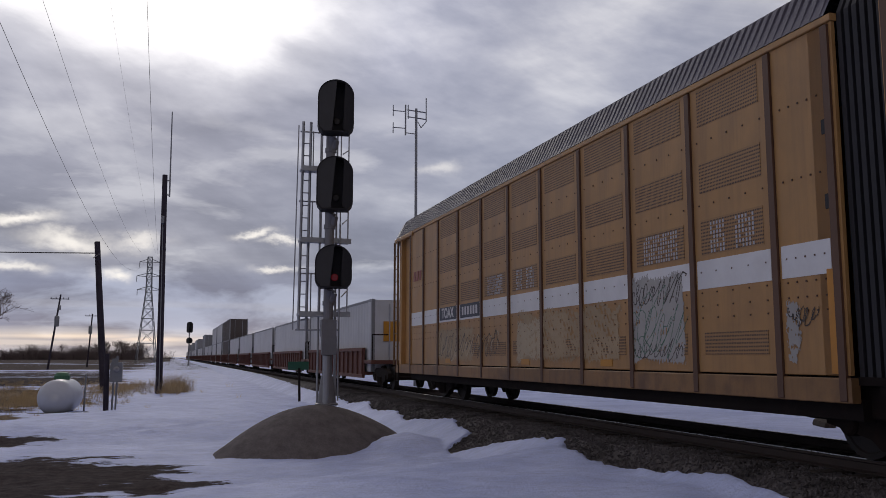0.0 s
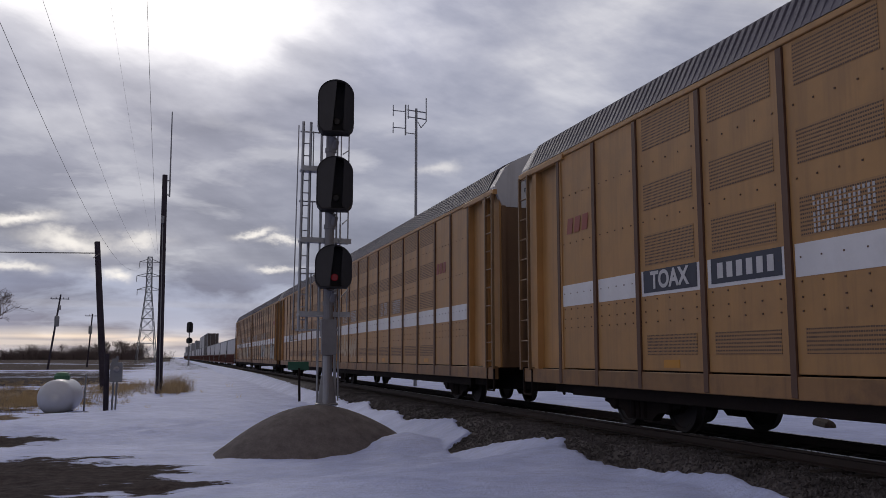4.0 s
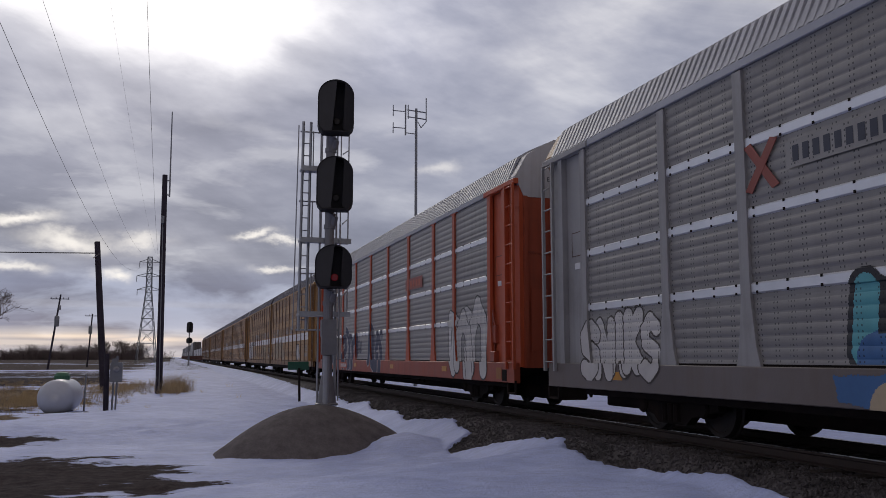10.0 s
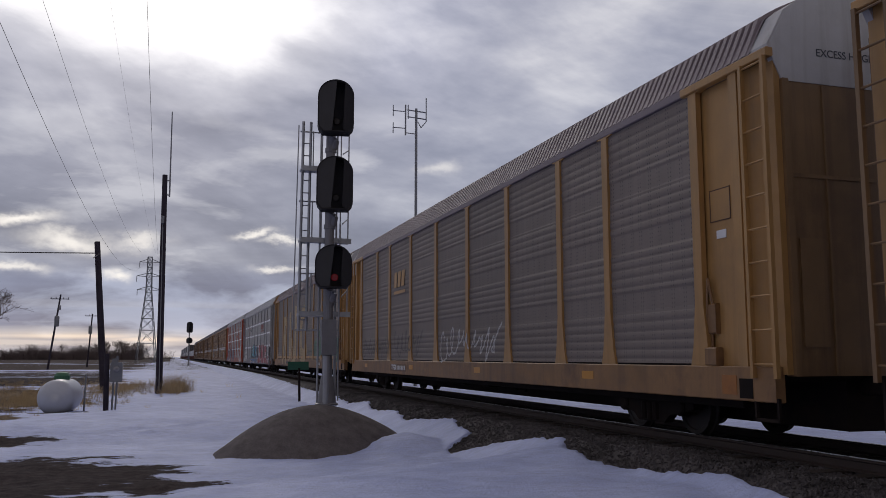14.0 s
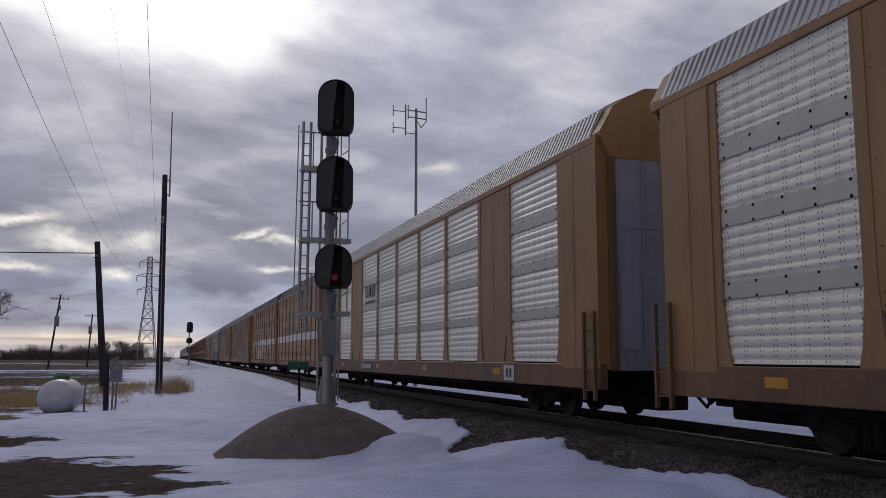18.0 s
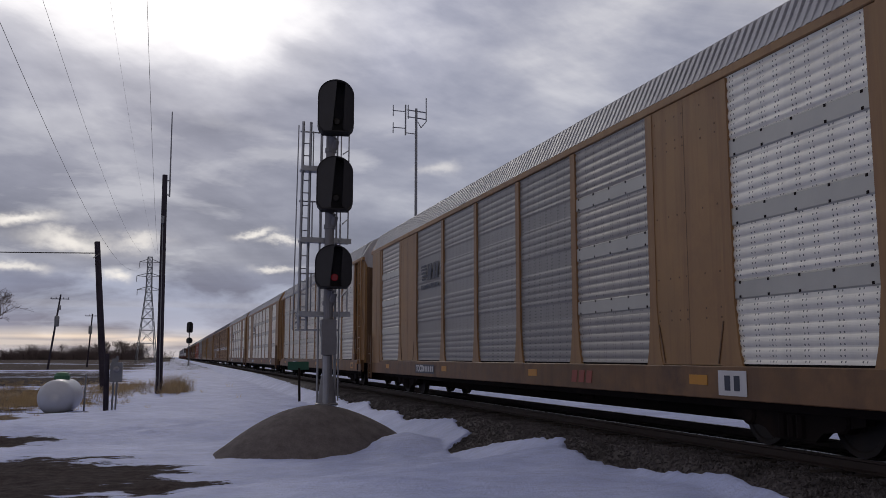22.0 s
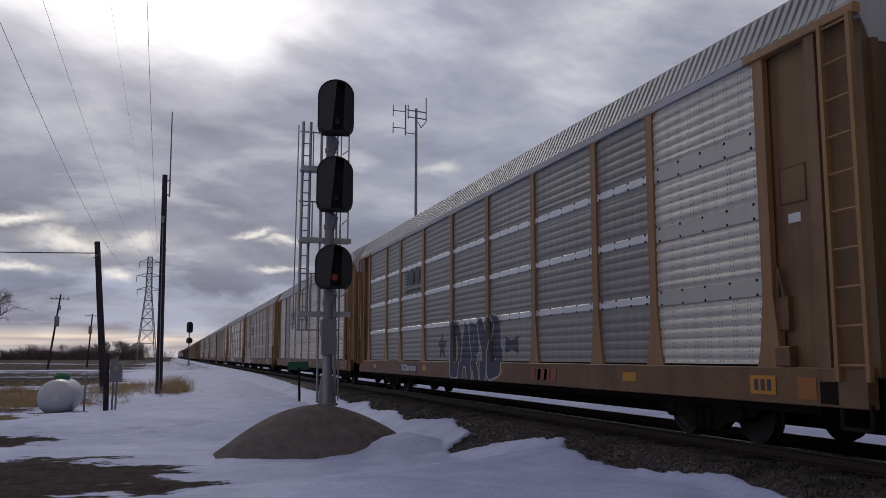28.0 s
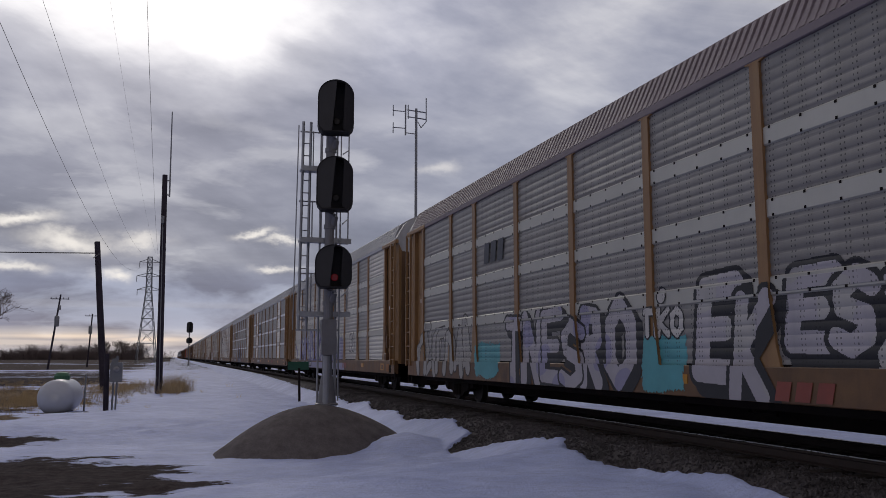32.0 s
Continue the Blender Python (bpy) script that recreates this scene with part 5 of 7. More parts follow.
def patch(width, tall, ragged=0.08, seed=1, thin=0.0):
    """A rolled or sprayed field with an uneven edge; thin breaks it up into fine speckle."""
    def fn(a, u):
        d = np.maximum(np.abs(a - width / 2) - width / 2, np.abs(u - tall / 2) - tall / 2)
        grain = 0.5 * wave(a, u, 5.0, seed) + 0.6 * wave(a, u, 23.0, seed + 2) + 0.7 * wave(a * 1.3, u * 0.6, 61.0, seed + 3)
        return np.where(grain < -1.4 + 2.4 * thin, 1.0, d + ragged * (1 + wave(a, u, 3.5, seed) + 0.8 * grain))
    return fn


def scrawl(width, tall, seed, r=0.022, loops=3):
    return strokes(scribble(width, tall, seed, loops), r)


def disc(cy, cz, r, squash=1.0):
    return lambda a, u: np.hypot((a - cy) * squash, u - cz) - r


def star(cy, cz, r):
    """A five-pointed star."""
    def fn(a, u):
        g = np.arctan2(a - cy, u - cz)
        k = np.abs(((g * 5 / (2 * np.pi)) % 1.0) - 0.5) * 2
        return np.hypot(a - cy, u - cz) - r * (0.40 + 0.60 * k ** 1.4)
    return fn


def coats(car, y0, y1, zb, zt, layers, label, smooth_side=False):
    """Several coats of paint within one field, the topmost first."""
    return painted(car, y1, y0, zb, zt, layers, label, 0.012, smooth_side)


def pole_rear(pairs, singles):
    """Where the rear end of a car stands at 0 s, after so many articulated and single cars."""
    return 30.285 - pairs * PAIR - singles * PITCH


def emblem(car, y, z, w, h, mat, x, underline=None):
    """A railway's emblem as plain slanted blocks."""
    s = Shape()
    for i in range(3):
        a = y + w / 2 - i * w / 3
        s.prism_x([(a, z - h / 2), (a - w * 0.24, z - h / 2), (a - w * 0.30, z + h / 2), (a - w * 0.06, z + h / 2)], x, x + 0.004)
    ob = part("emblem", s, mat, car, "painted block emblem")
    if underline:
        part("underline", Shape().box(x, x + 0.004, y - w / 2, y + w / 2, z - h * 0.95, z - h * 0.75), underline, ob)


def ns_emblem(car, y, z):
    """Stripes, two slanted blocks and a row of small bars, in black on a bay's sheet."""
    x = -1.531
    s = Shape()
    for i in range(5):
        zz = z + 0.22 - i * 0.10
        s.prism_x([(y + 0.95 - i * 0.03, zz), (y + 0.35 - 0.09 * (i % 2), zz), (y + 0.38 - 0.09 * (i % 2), zz + 0.06), (y + 0.93 - i * 0.03, zz + 0.06)], x, x + 0.004)
    for a, w in ((0.26, 0.16), (0.02, 0.15), (-0.30, 0.20), (-0.58, 0.20)):
        s.prism_x([(y + a, z - 0.2), (y + a - w, z - 0.2), (y + a - w - 0.10, z + 0.28), (y + a - 0.10, z + 0.28)], x, x + 0.004)
    s.prism_x([(y + 0.2, z + 0.28), (y + 0.05, z + 0.28), (y - 0.15, z - 0.2), (y + 0.0, z - 0.2)], x - 0.001, x + 0.004)
    for i in range(14):
        s.box(x, x + 0.004, y + 0.92 - i * 0.132 - 0.085, y + 0.92 - i * 0.132, z - 0.44, z - 0.32)
    part("emblem", s, M_DECAL_DARK, car, "black striped block emblem")


def bay_mid(i):
    return (BAY_EDGES[i] + BAY_EDGES[i + 1]) / 2


def slab(c0, c1, u0, u1):
    """An upright square-ended stroke."""
    return lambda a, u: np.maximum(np.abs(a - (c0 + c1) / 2) - (c1 - c0) / 2, np.abs(u - (u0 + u1) / 2) - (u1 - u0) / 2)


def tall_letters(car):
    """R, W and C in cream roller paint, with a dark edge behind them."""
    r_bowl = strokes([((0.62, 2.98), (1.50, 2.92)), ((1.50, 2.92), (1.82, 2.40)), ((1.82, 2.40), (1.55, 1.80)), ((1.55, 1.80), (0.8, 1.72))], 0.30)
    r_leg = strokes([((1.30, 1.60), (1.75, 0.75)), ((1.75, 0.75), (2.25, 0.35))], 0.30)
    w_mid = strokes([((3.95, 0.45), (5.10, 1.55)), ((5.10, 1.55), (5.75, 0.45))], 0.23)
    c_arc = strokes([((10.45, 3.22), (9.30, 3.10)), ((9.30, 3.10), (8.78, 2.50)), ((8.78, 2.50), (8.68, 1.35)), ((8.68, 1.35), (9.10, 0.72)), ((9.10, 0.72), (10.55, 0.55)), ((10.55, 0.55), (10.78, 0.95))], 0.40)
    forms = [slab(0.30, 0.98, 0.06, 3.28), r_bowl, r_leg, slab(3.42, 4.18, 0.3, 3.45), w_mid, slab(5.95, 6.78, 0.2, 3.72), c_arc]

    def rough(a, u):
        return 0.010 * np.sin(a * 17 + 4 * np.sin(u * 5.3)) + 0.009 * np.sin(u * 61 + 9 * np.sin(a * 7)) + 0.007 * np.sin(a * 89 + u * 43)

    def every(a, u):
        return np.min([f(a, u) for f in forms], axis=0) + rough(a, u)

    painted(car, -2.2, 9.2, 0.66, 4.7, [(P_CREAM, every), (P_EDGE, lambda a, u: every(a - 0.07, u + 0.03) - 0.03)], "tall cream block letters R W C")


def build_train():
    # ---- articulated cars at the head of the carriers ----
    t1 = toax("yellow articulated two-unit autorack, graffiti along its lower panels", pole_rear(1, 0))
    t2 = toax("yellow articulated two-unit autorack with worn white stripe", pole_rear(2, 0))
    t3 = toax("yellow articulated two-unit autorack, faded red emblem", pole_rear(3, 0))
    t4 = toax("yellow articulated two-unit autorack with large outlined graffiti", pole_rear(4, 0), M_YELLOW)
    h = (PAIR - GAP) / 2
    for c in (t1, t2, t3, t4):
        if c is not t2:
            emblem(c, h - 2.8, 3.75, 0.95, 0.30, M_DECAL_RED, -1.512)
        emblem(c, -h + (2.8 if c is t1 else 4.35), 3.75, 1.25 if c is t1 else 0.95, 0.30, M_DECAL_RED, -1.512)
        marking(c, -h + 1.25, 2.0, 0.35, 0.3, M_GLINT, M_DECAL_DARK, 2, -1.372)
        marking(c, h - 5.9, 2.43, 1.5, 0.36, M_DECAL_DARK, M_DECAL_WHITE, 4, -1.512, word="TOAX")
        marking(c, h - 7.75, 2.43, 1.5, 0.36, c is t2 and M_TAN or M_DECAL_DARK, M_DECAL_WHITE, 6, -1.512)
    coats(t1, 16.4, 11.2, 1.03, 2.2, [(P_EDGE, scrawl(5.2, 0.8, 2, 0.011, 14)), (P_SAND, scrawl(5.2, 0.9, 29, 0.014, 9)), (P_GHOST, patch(3.3, 1.05, 0.10, 5, 0.35))], "faded scrawl over pale overspray", True)
    coats(t1, 10.3, 5.4, 1.03, 2.4, [(P_SAND, patch(1.6, 1.10, 0.14, 7, 0.42)), (P_GHOST, patch(4.9, 1.25, 0.14, 9, 0.45))], "pale buffed squares over old paint", True)
    coats(t1, 5.22, 3.52, 1.03, 2.62, [(P_GREEN, strokes(scribble(1.7, 1.25, 3, 7), 0.007)), (P_EDGE, lambda a, u: strokes(scribble(1.7, 0.55, 4, 9), 0.009)(a, u - 0.85)), (P_EDGE, strokes(scribble(1.7, 0.4, 28, 8), 0.008)), (P_STONE, patch(1.66, 1.55, 0.10, 11, 0.30))], "chalky white panel with dark and green scrawl", True)
    coats(t1, 1.45, 0.70, 1.03, 2.3, [(P_EDGE, lambda a, u: scrawl(0.75, 0.3, 8, 0.007, 5)(a, u - 0.45)), (P_STONE, patch(0.36, 0.95, 0.10, 13, 0.35))], "pale smear with a thin brown tag", True)
    lettered(t1, -1.35, -7.1, 1.08, 2.15, "EXNK", P_GHOST, P_EDGE, "dark thin-lined letters over pale paint", 0.10, 0.022, smooth_side=True, jitter=0.2, seed=4)
    lettered(t1, -9.05, -12.2, 1.05, 2.32, "CU", P_STONE, P_BLACK, "white and green letters with black outline", 0.30, 0.026, inner=P_TEAL, smooth_side=True, seed=5)
    lettered(t1, -12.45, -15.9, 1.12, 2.05, "BOSH", P_SAND, P_EDGE, "cream bubble letters with brown outline", 0.19, 0.022, smooth_side=True, jitter=0.22, seed=15)
    lettered(t1, -16.1, -19.0, 1.04, 2.2, "CAB", P_STONE, P_BLACK, "broad grey letters with black outline and shade", 0.21, 0.024, shade=P_EDGE, smooth_side=True, jitter=0.2, seed=19)
    coats(t2, 12.0, 9.8, 1.03, 2.0, [(P_EDGE, scrawl(2.2, 0.62, 16, 0.016, 6)), (P_EDGE, ring_of(disc(0.9, 0.55, 0.26), 0.010))], "thin dark scrawl over two vents", True)
    coats(t2, 6.7, 3.6, 1.03, 2.4, [(P_EDGE, ring_of(disc(0.42, 0.85, 0.36), 0.013)), (P_EDGE, lambda a, u: scrawl(3.1, 0.5, 6, 0.016, 7)(a, u)), (P_EDGE, ring_of(disc(0.42, 0.82, 0.20), 0.010))], "thin dark loops and scrawl", True)
    tag_piece(t2, -1.0, 4.0, 1.1, 1.0, ("arch", "hook"), P_NAVY, P_PALE, "dark outlined graffiti", seed=6, thick=0.08, edge=0.02, smooth_side=True)
    tag_piece(t3, 5.0, 5.5, 1.0, 1.1, ("loop", "hook", "arch", "loop"), P_PALE, P_BLACK, "thin dark graffiti", seed=7, thick=0.06, edge=0.02, smooth_side=True)
    coats(t3, -12.2, -15.5, 1.03, 2.1, [(P_STONE, scrawl(3.3, 0.8, 25, 0.02, 5)), (P_GHOST, patch(3.2, 0.8, 0.10, 15, 0.4))], "faint pale scrawl", True)
    coats(t3, -17.6, -19.25, 1.03, 1.95, [(P_EDGE, lambda a, u: scrawl(1.6, 0.45, 26, 0.018, 5)(a, u - 0.25))], "dark scrawl on the last panel", True)
    lettered(t4, 19.2, 15.2, 1.0, 2.34, ("arch", "loop", "arch", "arch"), P_WHITE, P_NAVY, "large white arched graffiti with thin dark outline", 0.22, 0.022, smooth_side=True, seed=8)
    coats(t4, 14.35, 11.2, 1.03, 2.1, [(P_NAVY, scrawl(3.1, 0.85, 12, 0.03, 5)), (P_GHOST, patch(3.0, 0.9, 0.12, 17, 0.45))], "dark shaded scrawl", True)
    lettered(t4, 7.15, 3.7, 1.06, 2.18, "XAZT", P_GHOST, P_EDGE, "brown-outlined letters on bare yellow", 0.15, 0.036, smooth_side=True, seed=13)
    coats(t4, 1.62, 0.84, 1.03, 2.15, [(P_WHITE, lambda a, u: strokes(sum(letter_row("HBKS", 0.78, 0.32, 0.0, 0.1, 3, 0.25), []), 0.020)(a, u - 0.42)), (P_WHITE, scrawl(0.78, 0.34, 14, 0.020, 4)), (P_WHITE, ring_of(disc(0.36, 1.02, 0.055), 0.014))], "small white tag in two rows", True)
    coats(t4, -0.5, -1.35, 1.03, 1.75, [(P_WHITE, scrawl(0.8, 0.42, 18, 0.022, 4))], "small white tag", True)
    tag_piece(t4, -2.6, 6.0, 1.02, 1.15, ("loop", "step", "loop", "hook"), P_GHOST, P_EDGE, "faded shaded graffiti with dark outline", inner=P_SAND, seed=9, thick=0.16, edge=0.024, smooth_side=True)
    lettered(t4, -14.2, -15.8, 1.0, 1.98, ("arch", "loop", "arch"), P_WHITE, P_BLACK, "round white graffiti with black outline", 0.16, 0.034, smooth_side=True, seed=10)
    coats(t4, -17.6, -18.8, 1.03, 2.25, [(P_STONE, lambda a, u: strokes(sum(letter_row("HBKS", 1.1, 0.40, 0.0, 0.15, 5, 0.25), []), 0.026)(a, u - 0.34)), (P_STONE, lambda a, u: scrawl(1.15, 0.36, 11, 0.026, 5)(a, u - 0.05)), (P_STONE, ring_of(disc(0.5, 1.08, 0.07), 0.018))], "chalky white tag in two rows", True)

    # ---- single cars ----
    bn = autorack("orange_autorack", "orange-red autorack with grey perforated panels and graffiti", pole_rear(4, 1), M_ORANGE, M_PANEL_GREY, M_BRIGHT, odd={1: M_PANEL_DULL}, cap=0.26)
    lettered(bn, 12.2, 8.8, 0.60, 2.22, ("arch", "step", "arch", "loop"), P_NAVY, P_SILVER, "dark graffiti with pale outline", 0.19, 0.020, seed=21)
    lettered(bn, 7.05, 3.9, 0.60, 2.36, ("hook", "arch", "arch", "bent"), P_NAVY, P_SILVER, "dark graffiti on the panels", 0.20, 0.018, seed=22)
    coats(bn, 3.75, 2.85, 1.2, 2.2, [(P_NAVY, scrawl(0.9, 0.7, 25, 0.022, 4))], "small dark tag")
    lettered(bn, 1.8, -0.6, 0.58, 2.42, ("arch", "bent", "arch"), P_NAVY, P_SILVER, "tall dark bulging graffiti with pale outline", 0.24, 0.018, seed=23)
    coats(bn, -0.15, -0.75, 1.75, 2.32, [(P_SILVER, ring_of(disc(0.3, 0.28, 0.23), 0.012)), (P_SILVER, ring_of(disc(0.3, 0.20, 0.09), 0.012)), (P_NAVY, disc(0.3, 0.28, 0.23))], "small dark round figure")
    lettered(bn, -8.4, -11.45, 0.58, 2.55, ("loop", "arch", "hook", "arch"), P_WHITE, P_BLACK, "white bubble graffiti with thin black outline", 0.24, 0.018, seed=24)
    marking(bn, 6.5, 0.87, 1.5, 0.24, M_ORANGE, M_DECAL_WHITE, 9)
    marking(bn, -4.9, 3.55, 2.0, 0.36, M_DECAL_RED, M_ORANGE, 5, -1.524)
    gr = autorack("grey_autorack", "light grey autorack with blue and red graffiti", pole_rear(4, 2), M_GREYPAINT, M_PANEL_GREY, M_BRIGHT, gable=M_OCHRE)
    emblem(gr, -5.4, 3.75, 2.0, 0.40, M_DECAL_RED, -1.524, M_DECAL_RED)
    cross = Shape()
    for d in (-1, 1):
        a, z = bay_mid(2) + 0.98, 3.72
        cross.prism_x([(a - 0.34, z - d * 0.30), (a - 0.20, z - d * 0.34), (a + 0.34, z + d * 0.30), (a + 0.20, z + d * 0.34)][::d], -1.5265 + 0.001 * d, -1.520)
    part("emblem", cross, M_DECAL_RED, gr, "faded red cross emblem")
    marking(gr, bay_mid(2) - 0.40, 3.74, 1.80, 0.34, M_PANEL_GREY, M_DECAL_DARK, 9, -1.524)
    lettered(gr, 11.95, 9.1, 0.85, 2.08, "SNAKS", P_WHITE, P_EDGE, "white letters with thin dark outline", 0.15, 0.016, seed=31)
    coats(gr, 5.5, -0.85, 0.65, 1.12, [(P_SAND, disc(0.9, 0.0, 0.32, 0.9)), (P_SAND, disc(2.7, 0.0, 0.30, 0.9)), (P_WHITE, disc(4.1, 0.0, 0.24)), (P_CREAM, disc(5.4, 0.05, 0.30, 0.8)), (P_BLUE, patch(6.3, 0.40, 0.04, 33))], "blue painted foot of the letters")
    lettered(gr, 5.4, -0.75, 1.14, 2.30, "LUSOK", P_AQUA, P_BLACK, "teal letters with black outline over blue", 0.20, 0.040, inner=P_BLUE, shade=P_BLACK, seed=32, lean=0.10)
    coats(gr, -0.85, -2.3, 0.65, 2.3, [(P_BLACK, disc(0.35, 1.05, 0.16)), (P_BLACK, disc(0.42, 0.62, 0.14)), (P_BLACK, disc(0.36, 0.28, 0.17)), (P_BLACK, disc(1.15, 1.0, 0.42, 0.9)), (P_BLACK, patch(0.0, 0.0)), (P_BLACK, lambda a, u: np.maximum(np.abs(a - 1.1) - 0.30, u - 1.0)), (P_LILAC, patch(1.4, 1.5, 0.05, 37))], "pale bubble with black spots")
    lettered(gr, -2.35, -9.5, 0.60, 2.26, "JADZ", P_RED, P_WHITE, "red block letters with white outline", 0.33, 0.05, shade=P_BLACK, seed=33, lean=0.08)
    coats(gr, -9.75, -11.5, 0.66, 2.25, [(P_BLACK, disc(0.58, 1.05, 0.30, 0.9)), (P_BLACK, disc(0.86, 0.66, 0.34)), (P_BLACK, disc(0.84, 1.44, 0.13, 1.3)), (P_BLACK, disc(1.10, 1.22, 0.12, 1.2)), (P_BLACK, disc(1.30, 0.92, 0.15)), (P_BLACK, disc(1.52, 0.60, 0.15)),
                                     (P_RED, lambda a, u: np.maximum(a - 0.88 + 0.25 * u, u - 0.33)), (P_RED, lambda a, u: np.maximum(np.abs(a - 0.16) - 0.30, np.abs(u - 0.52) - 0.12)), (P_EDGE, lambda a, u: np.maximum(1.05 - a - 0.2 * u, u - 0.36)), (P_WHITE, patch(1.7, 1.40, 0.06, 39))], "black paw on white ground")
    edge = BAY_EDGES[0]
    foot = Shape().box(-1.60, -1.50, -edge - 0.20, -edge + 0.02, 1.38, 2.02, 0.02).box(-1.603, -1.59, -edge - 0.13, -edge - 0.09, 1.62, 1.76)
    foot.prism_x([(-edge - 0.14, 1.38), (-edge + 0.02, 1.38), (-edge + 0.08, 0.95), (-edge - 0.02, 0.62), (-edge - 0.22, 0.56)][::-1], -1.60, -1.50)
    part("post_foot", foot, M_SILL_GREY, gr, "flared steel foot of the end post")
    chain = Shape()
    for k in range(16):
        a, b = k / 16, (k + 1) / 16
        p, q = [(-1.57, -edge + 0.14 - 0.62 * f, 0.56 - 0.26 * math.sin(math.pi * f)) for f in (a, b)]
        chain.tube(p, q, 0.012 if k % 2 else 0.006, k=6)
    part("chain", chain, M_MAST, gr, "slack steel safety chain")
    marking(gr, 3.6, 0.87, 1.3, 0.22, M_GREYPAINT, M_DECAL_DARK, 6)
    rw = autorack("yellow_autorack", "yellow autorack with dull panels and tall cream letters", pole_rear(4, 3), M_YELLOW, M_PANEL_DULL, None, M_ROOF_MAUVE, cap=0.22)
    tall_letters(rw)
    tag_piece(rw, -4.6, 7.6, 1.0, 1.25, ("arch", "bent", "loop"), P_GREEN, P_GREEN, "faded green ghost of paint", seed=42, thick=0.12, edge=0.01, jitter=0.2)
    coats(rw, 11.8, 10.0, 1.14, 1.62, [(P_SAND, scrawl(1.8, 0.36, 43, 0.016, 8))], "thin pale row of scrawl")
    coats(rw, -2.3, -4.6, 1.2, 1.75, [(P_GREEN, scrawl(2.2, 0.4, 44, 0.018, 6))], "thin green scrawl")
    marking(rw, -6.6, 0.87, 1.0, 0.24, M_BROWN, M_DECAL_WHITE, 4)
    marking(rw, bay_mid(2) + 0.3, 0.87, 1.9, 0.24, M_SILL_YELLOW, M_DECAL_DARK, 9, word="TTGX")
    cs = autorack("yellow_autorack", "yellow autorack with dull panels and thin dark tags", pole_rear(4, 4), M_YELLOW, M_PANEL_DULL, None, M_ROOF_MAUVE, cap=0.26)
    emblem(cs, bay_mid(2), 3.85, 1.5, 0.52, M_YELLOW, -1.524, M_YELLOW)
    marking(cs, bay_mid(2), 0.87, 2.1, 0.23, M_BROWN, M_DECAL_WHITE, 10, word="TTGX")
    tag_piece(cs, 11.6, 5.0, 1.1, 0.8, ("step", "loop", "hook"), P_EDGE, P_EDGE, "thin dark tag", seed=51, thick=0.022, edge=0.01)
    tag_piece(cs, 6.4, 3.6, 1.1, 1.0, ("arch", "loop", "arch"), P_EDGE, P_EDGE, "thin dark tag", seed=53, thick=0.025, edge=0.01)
    tag_piece(cs, 1.0, 4.8, 1.05, 1.0, ("step", "fork"), P_SILVER, P_SILVER, "thin chalky white tag", seed=52, thick=0.03, edge=0.012)
    t5 = toax("yellow articulated two-unit autorack with white graffiti", pole_rear(5, 4), M_YELLOW)
    emblem(t5, h - 4.35, 3.75, 0.95, 0.30, M_DECAL_RED, -1.512)
    marking(t5, h - 2.85, 2.43, 1.3, 0.36, M_DECAL_WHITE, M_DECAL_DARK, 4, -1.512)
    marking(t5, h - 6.0, 2.43, 1.6, 0.36, M_DECAL_DARK, M_DECAL_WHITE, 4, -1.512)

    lettered(t5, 14.3, 9.6, 1.08, 2.14, "BOHNN", P_WHITE, P_SILVER, "white bubble letters", 0.20, 0.02, smooth_side=True, jitter=0.2, seed=61)

    def white_car(n, label, panels=M_PANEL_WHITE, **kw):
        c = autorack("white_panel_autorack", label, pole_rear(5, 4 + n), M_OCHRE, panels, None, M_ROOF, M_OCHRE, True, group="white-panelled autorack cars", **kw)
        ns_emblem(c, bay_mid(2) - 0.15, 3.72)
        marking(c, bay_mid(2) + 0.3, 0.87, 2.0, 0.26, M_DECAL_DARK, M_DECAL_WHITE, 10, word="TOCX")
        emblem(c, -4.5, 0.87, 0.9, 0.22, M_DECAL_RED, -1.554)
        marking(c, -9.0, 0.87, 0.62, 0.34, M_DECAL_WHITE, M_DECAL_DARK, 2)
        return c

    def grey_car(n, label, panels=M_PANEL_GREY, strips=M_BRIGHT, **kw):
        c = autorack("grey_panel_autorack", label, pole_rear(5, 4 + n), M_OCHRE, panels, strips, M_ROOF, group="grey-panelled autorack cars", cap=0.24, end=M_END if n == 8 else None, **kw)
        if n != 10:
            ns_emblem(c, bay_mid(2) - 0.15, 3.72)
        marking(c, bay_mid(2) + 0.2, 0.87, 2.0, 0.26, M_DECAL_DARK, M_DECAL_WHITE, 10, word="TTGX" if n == 10 else "TOCX")
        emblem(c, -4.5, 0.87, 0.9, 0.22, M_DECAL_RED, -1.554)
        marking(c, -HALF + 1.9, 0.87, 0.5, 0.24, M_GLINT, M_DECAL_DARK, 3)
        return c
    white_car(1, "yellow autorack with bright white perforated panels")
    white_car(2, "yellow autorack with bright white perforated panels")
    grey_car(3, "yellow autorack with pale panels and grey bands", M_PANEL_PALE, None)
    white_car(4, "yellow autorack with dull grey middle panels and bright outer ones", odd={0: M_PANEL_WORN, 2: M_PANEL_GREY, 3: M_PANEL_GREY, 4: M_PANEL_GREY, 5: M_PANEL_GREY, 6: M_PANEL_WORN})
    w5 = white_car(5, "white-panelled autorack with arched black-outlined graffiti")
    coats(w5, 11.7, 6.7, 1.14, 2.0, [(P_RED, scrawl(2.3, 0.75, 71, 0.022, 7)), (P_RED, lambda a, u: scrawl(1.6, 0.7, 72, 0.02, 5)(a - 3.1, u)), (P_RED, disc(4.1, 0.25, 0.14))], "red scribbled tag")
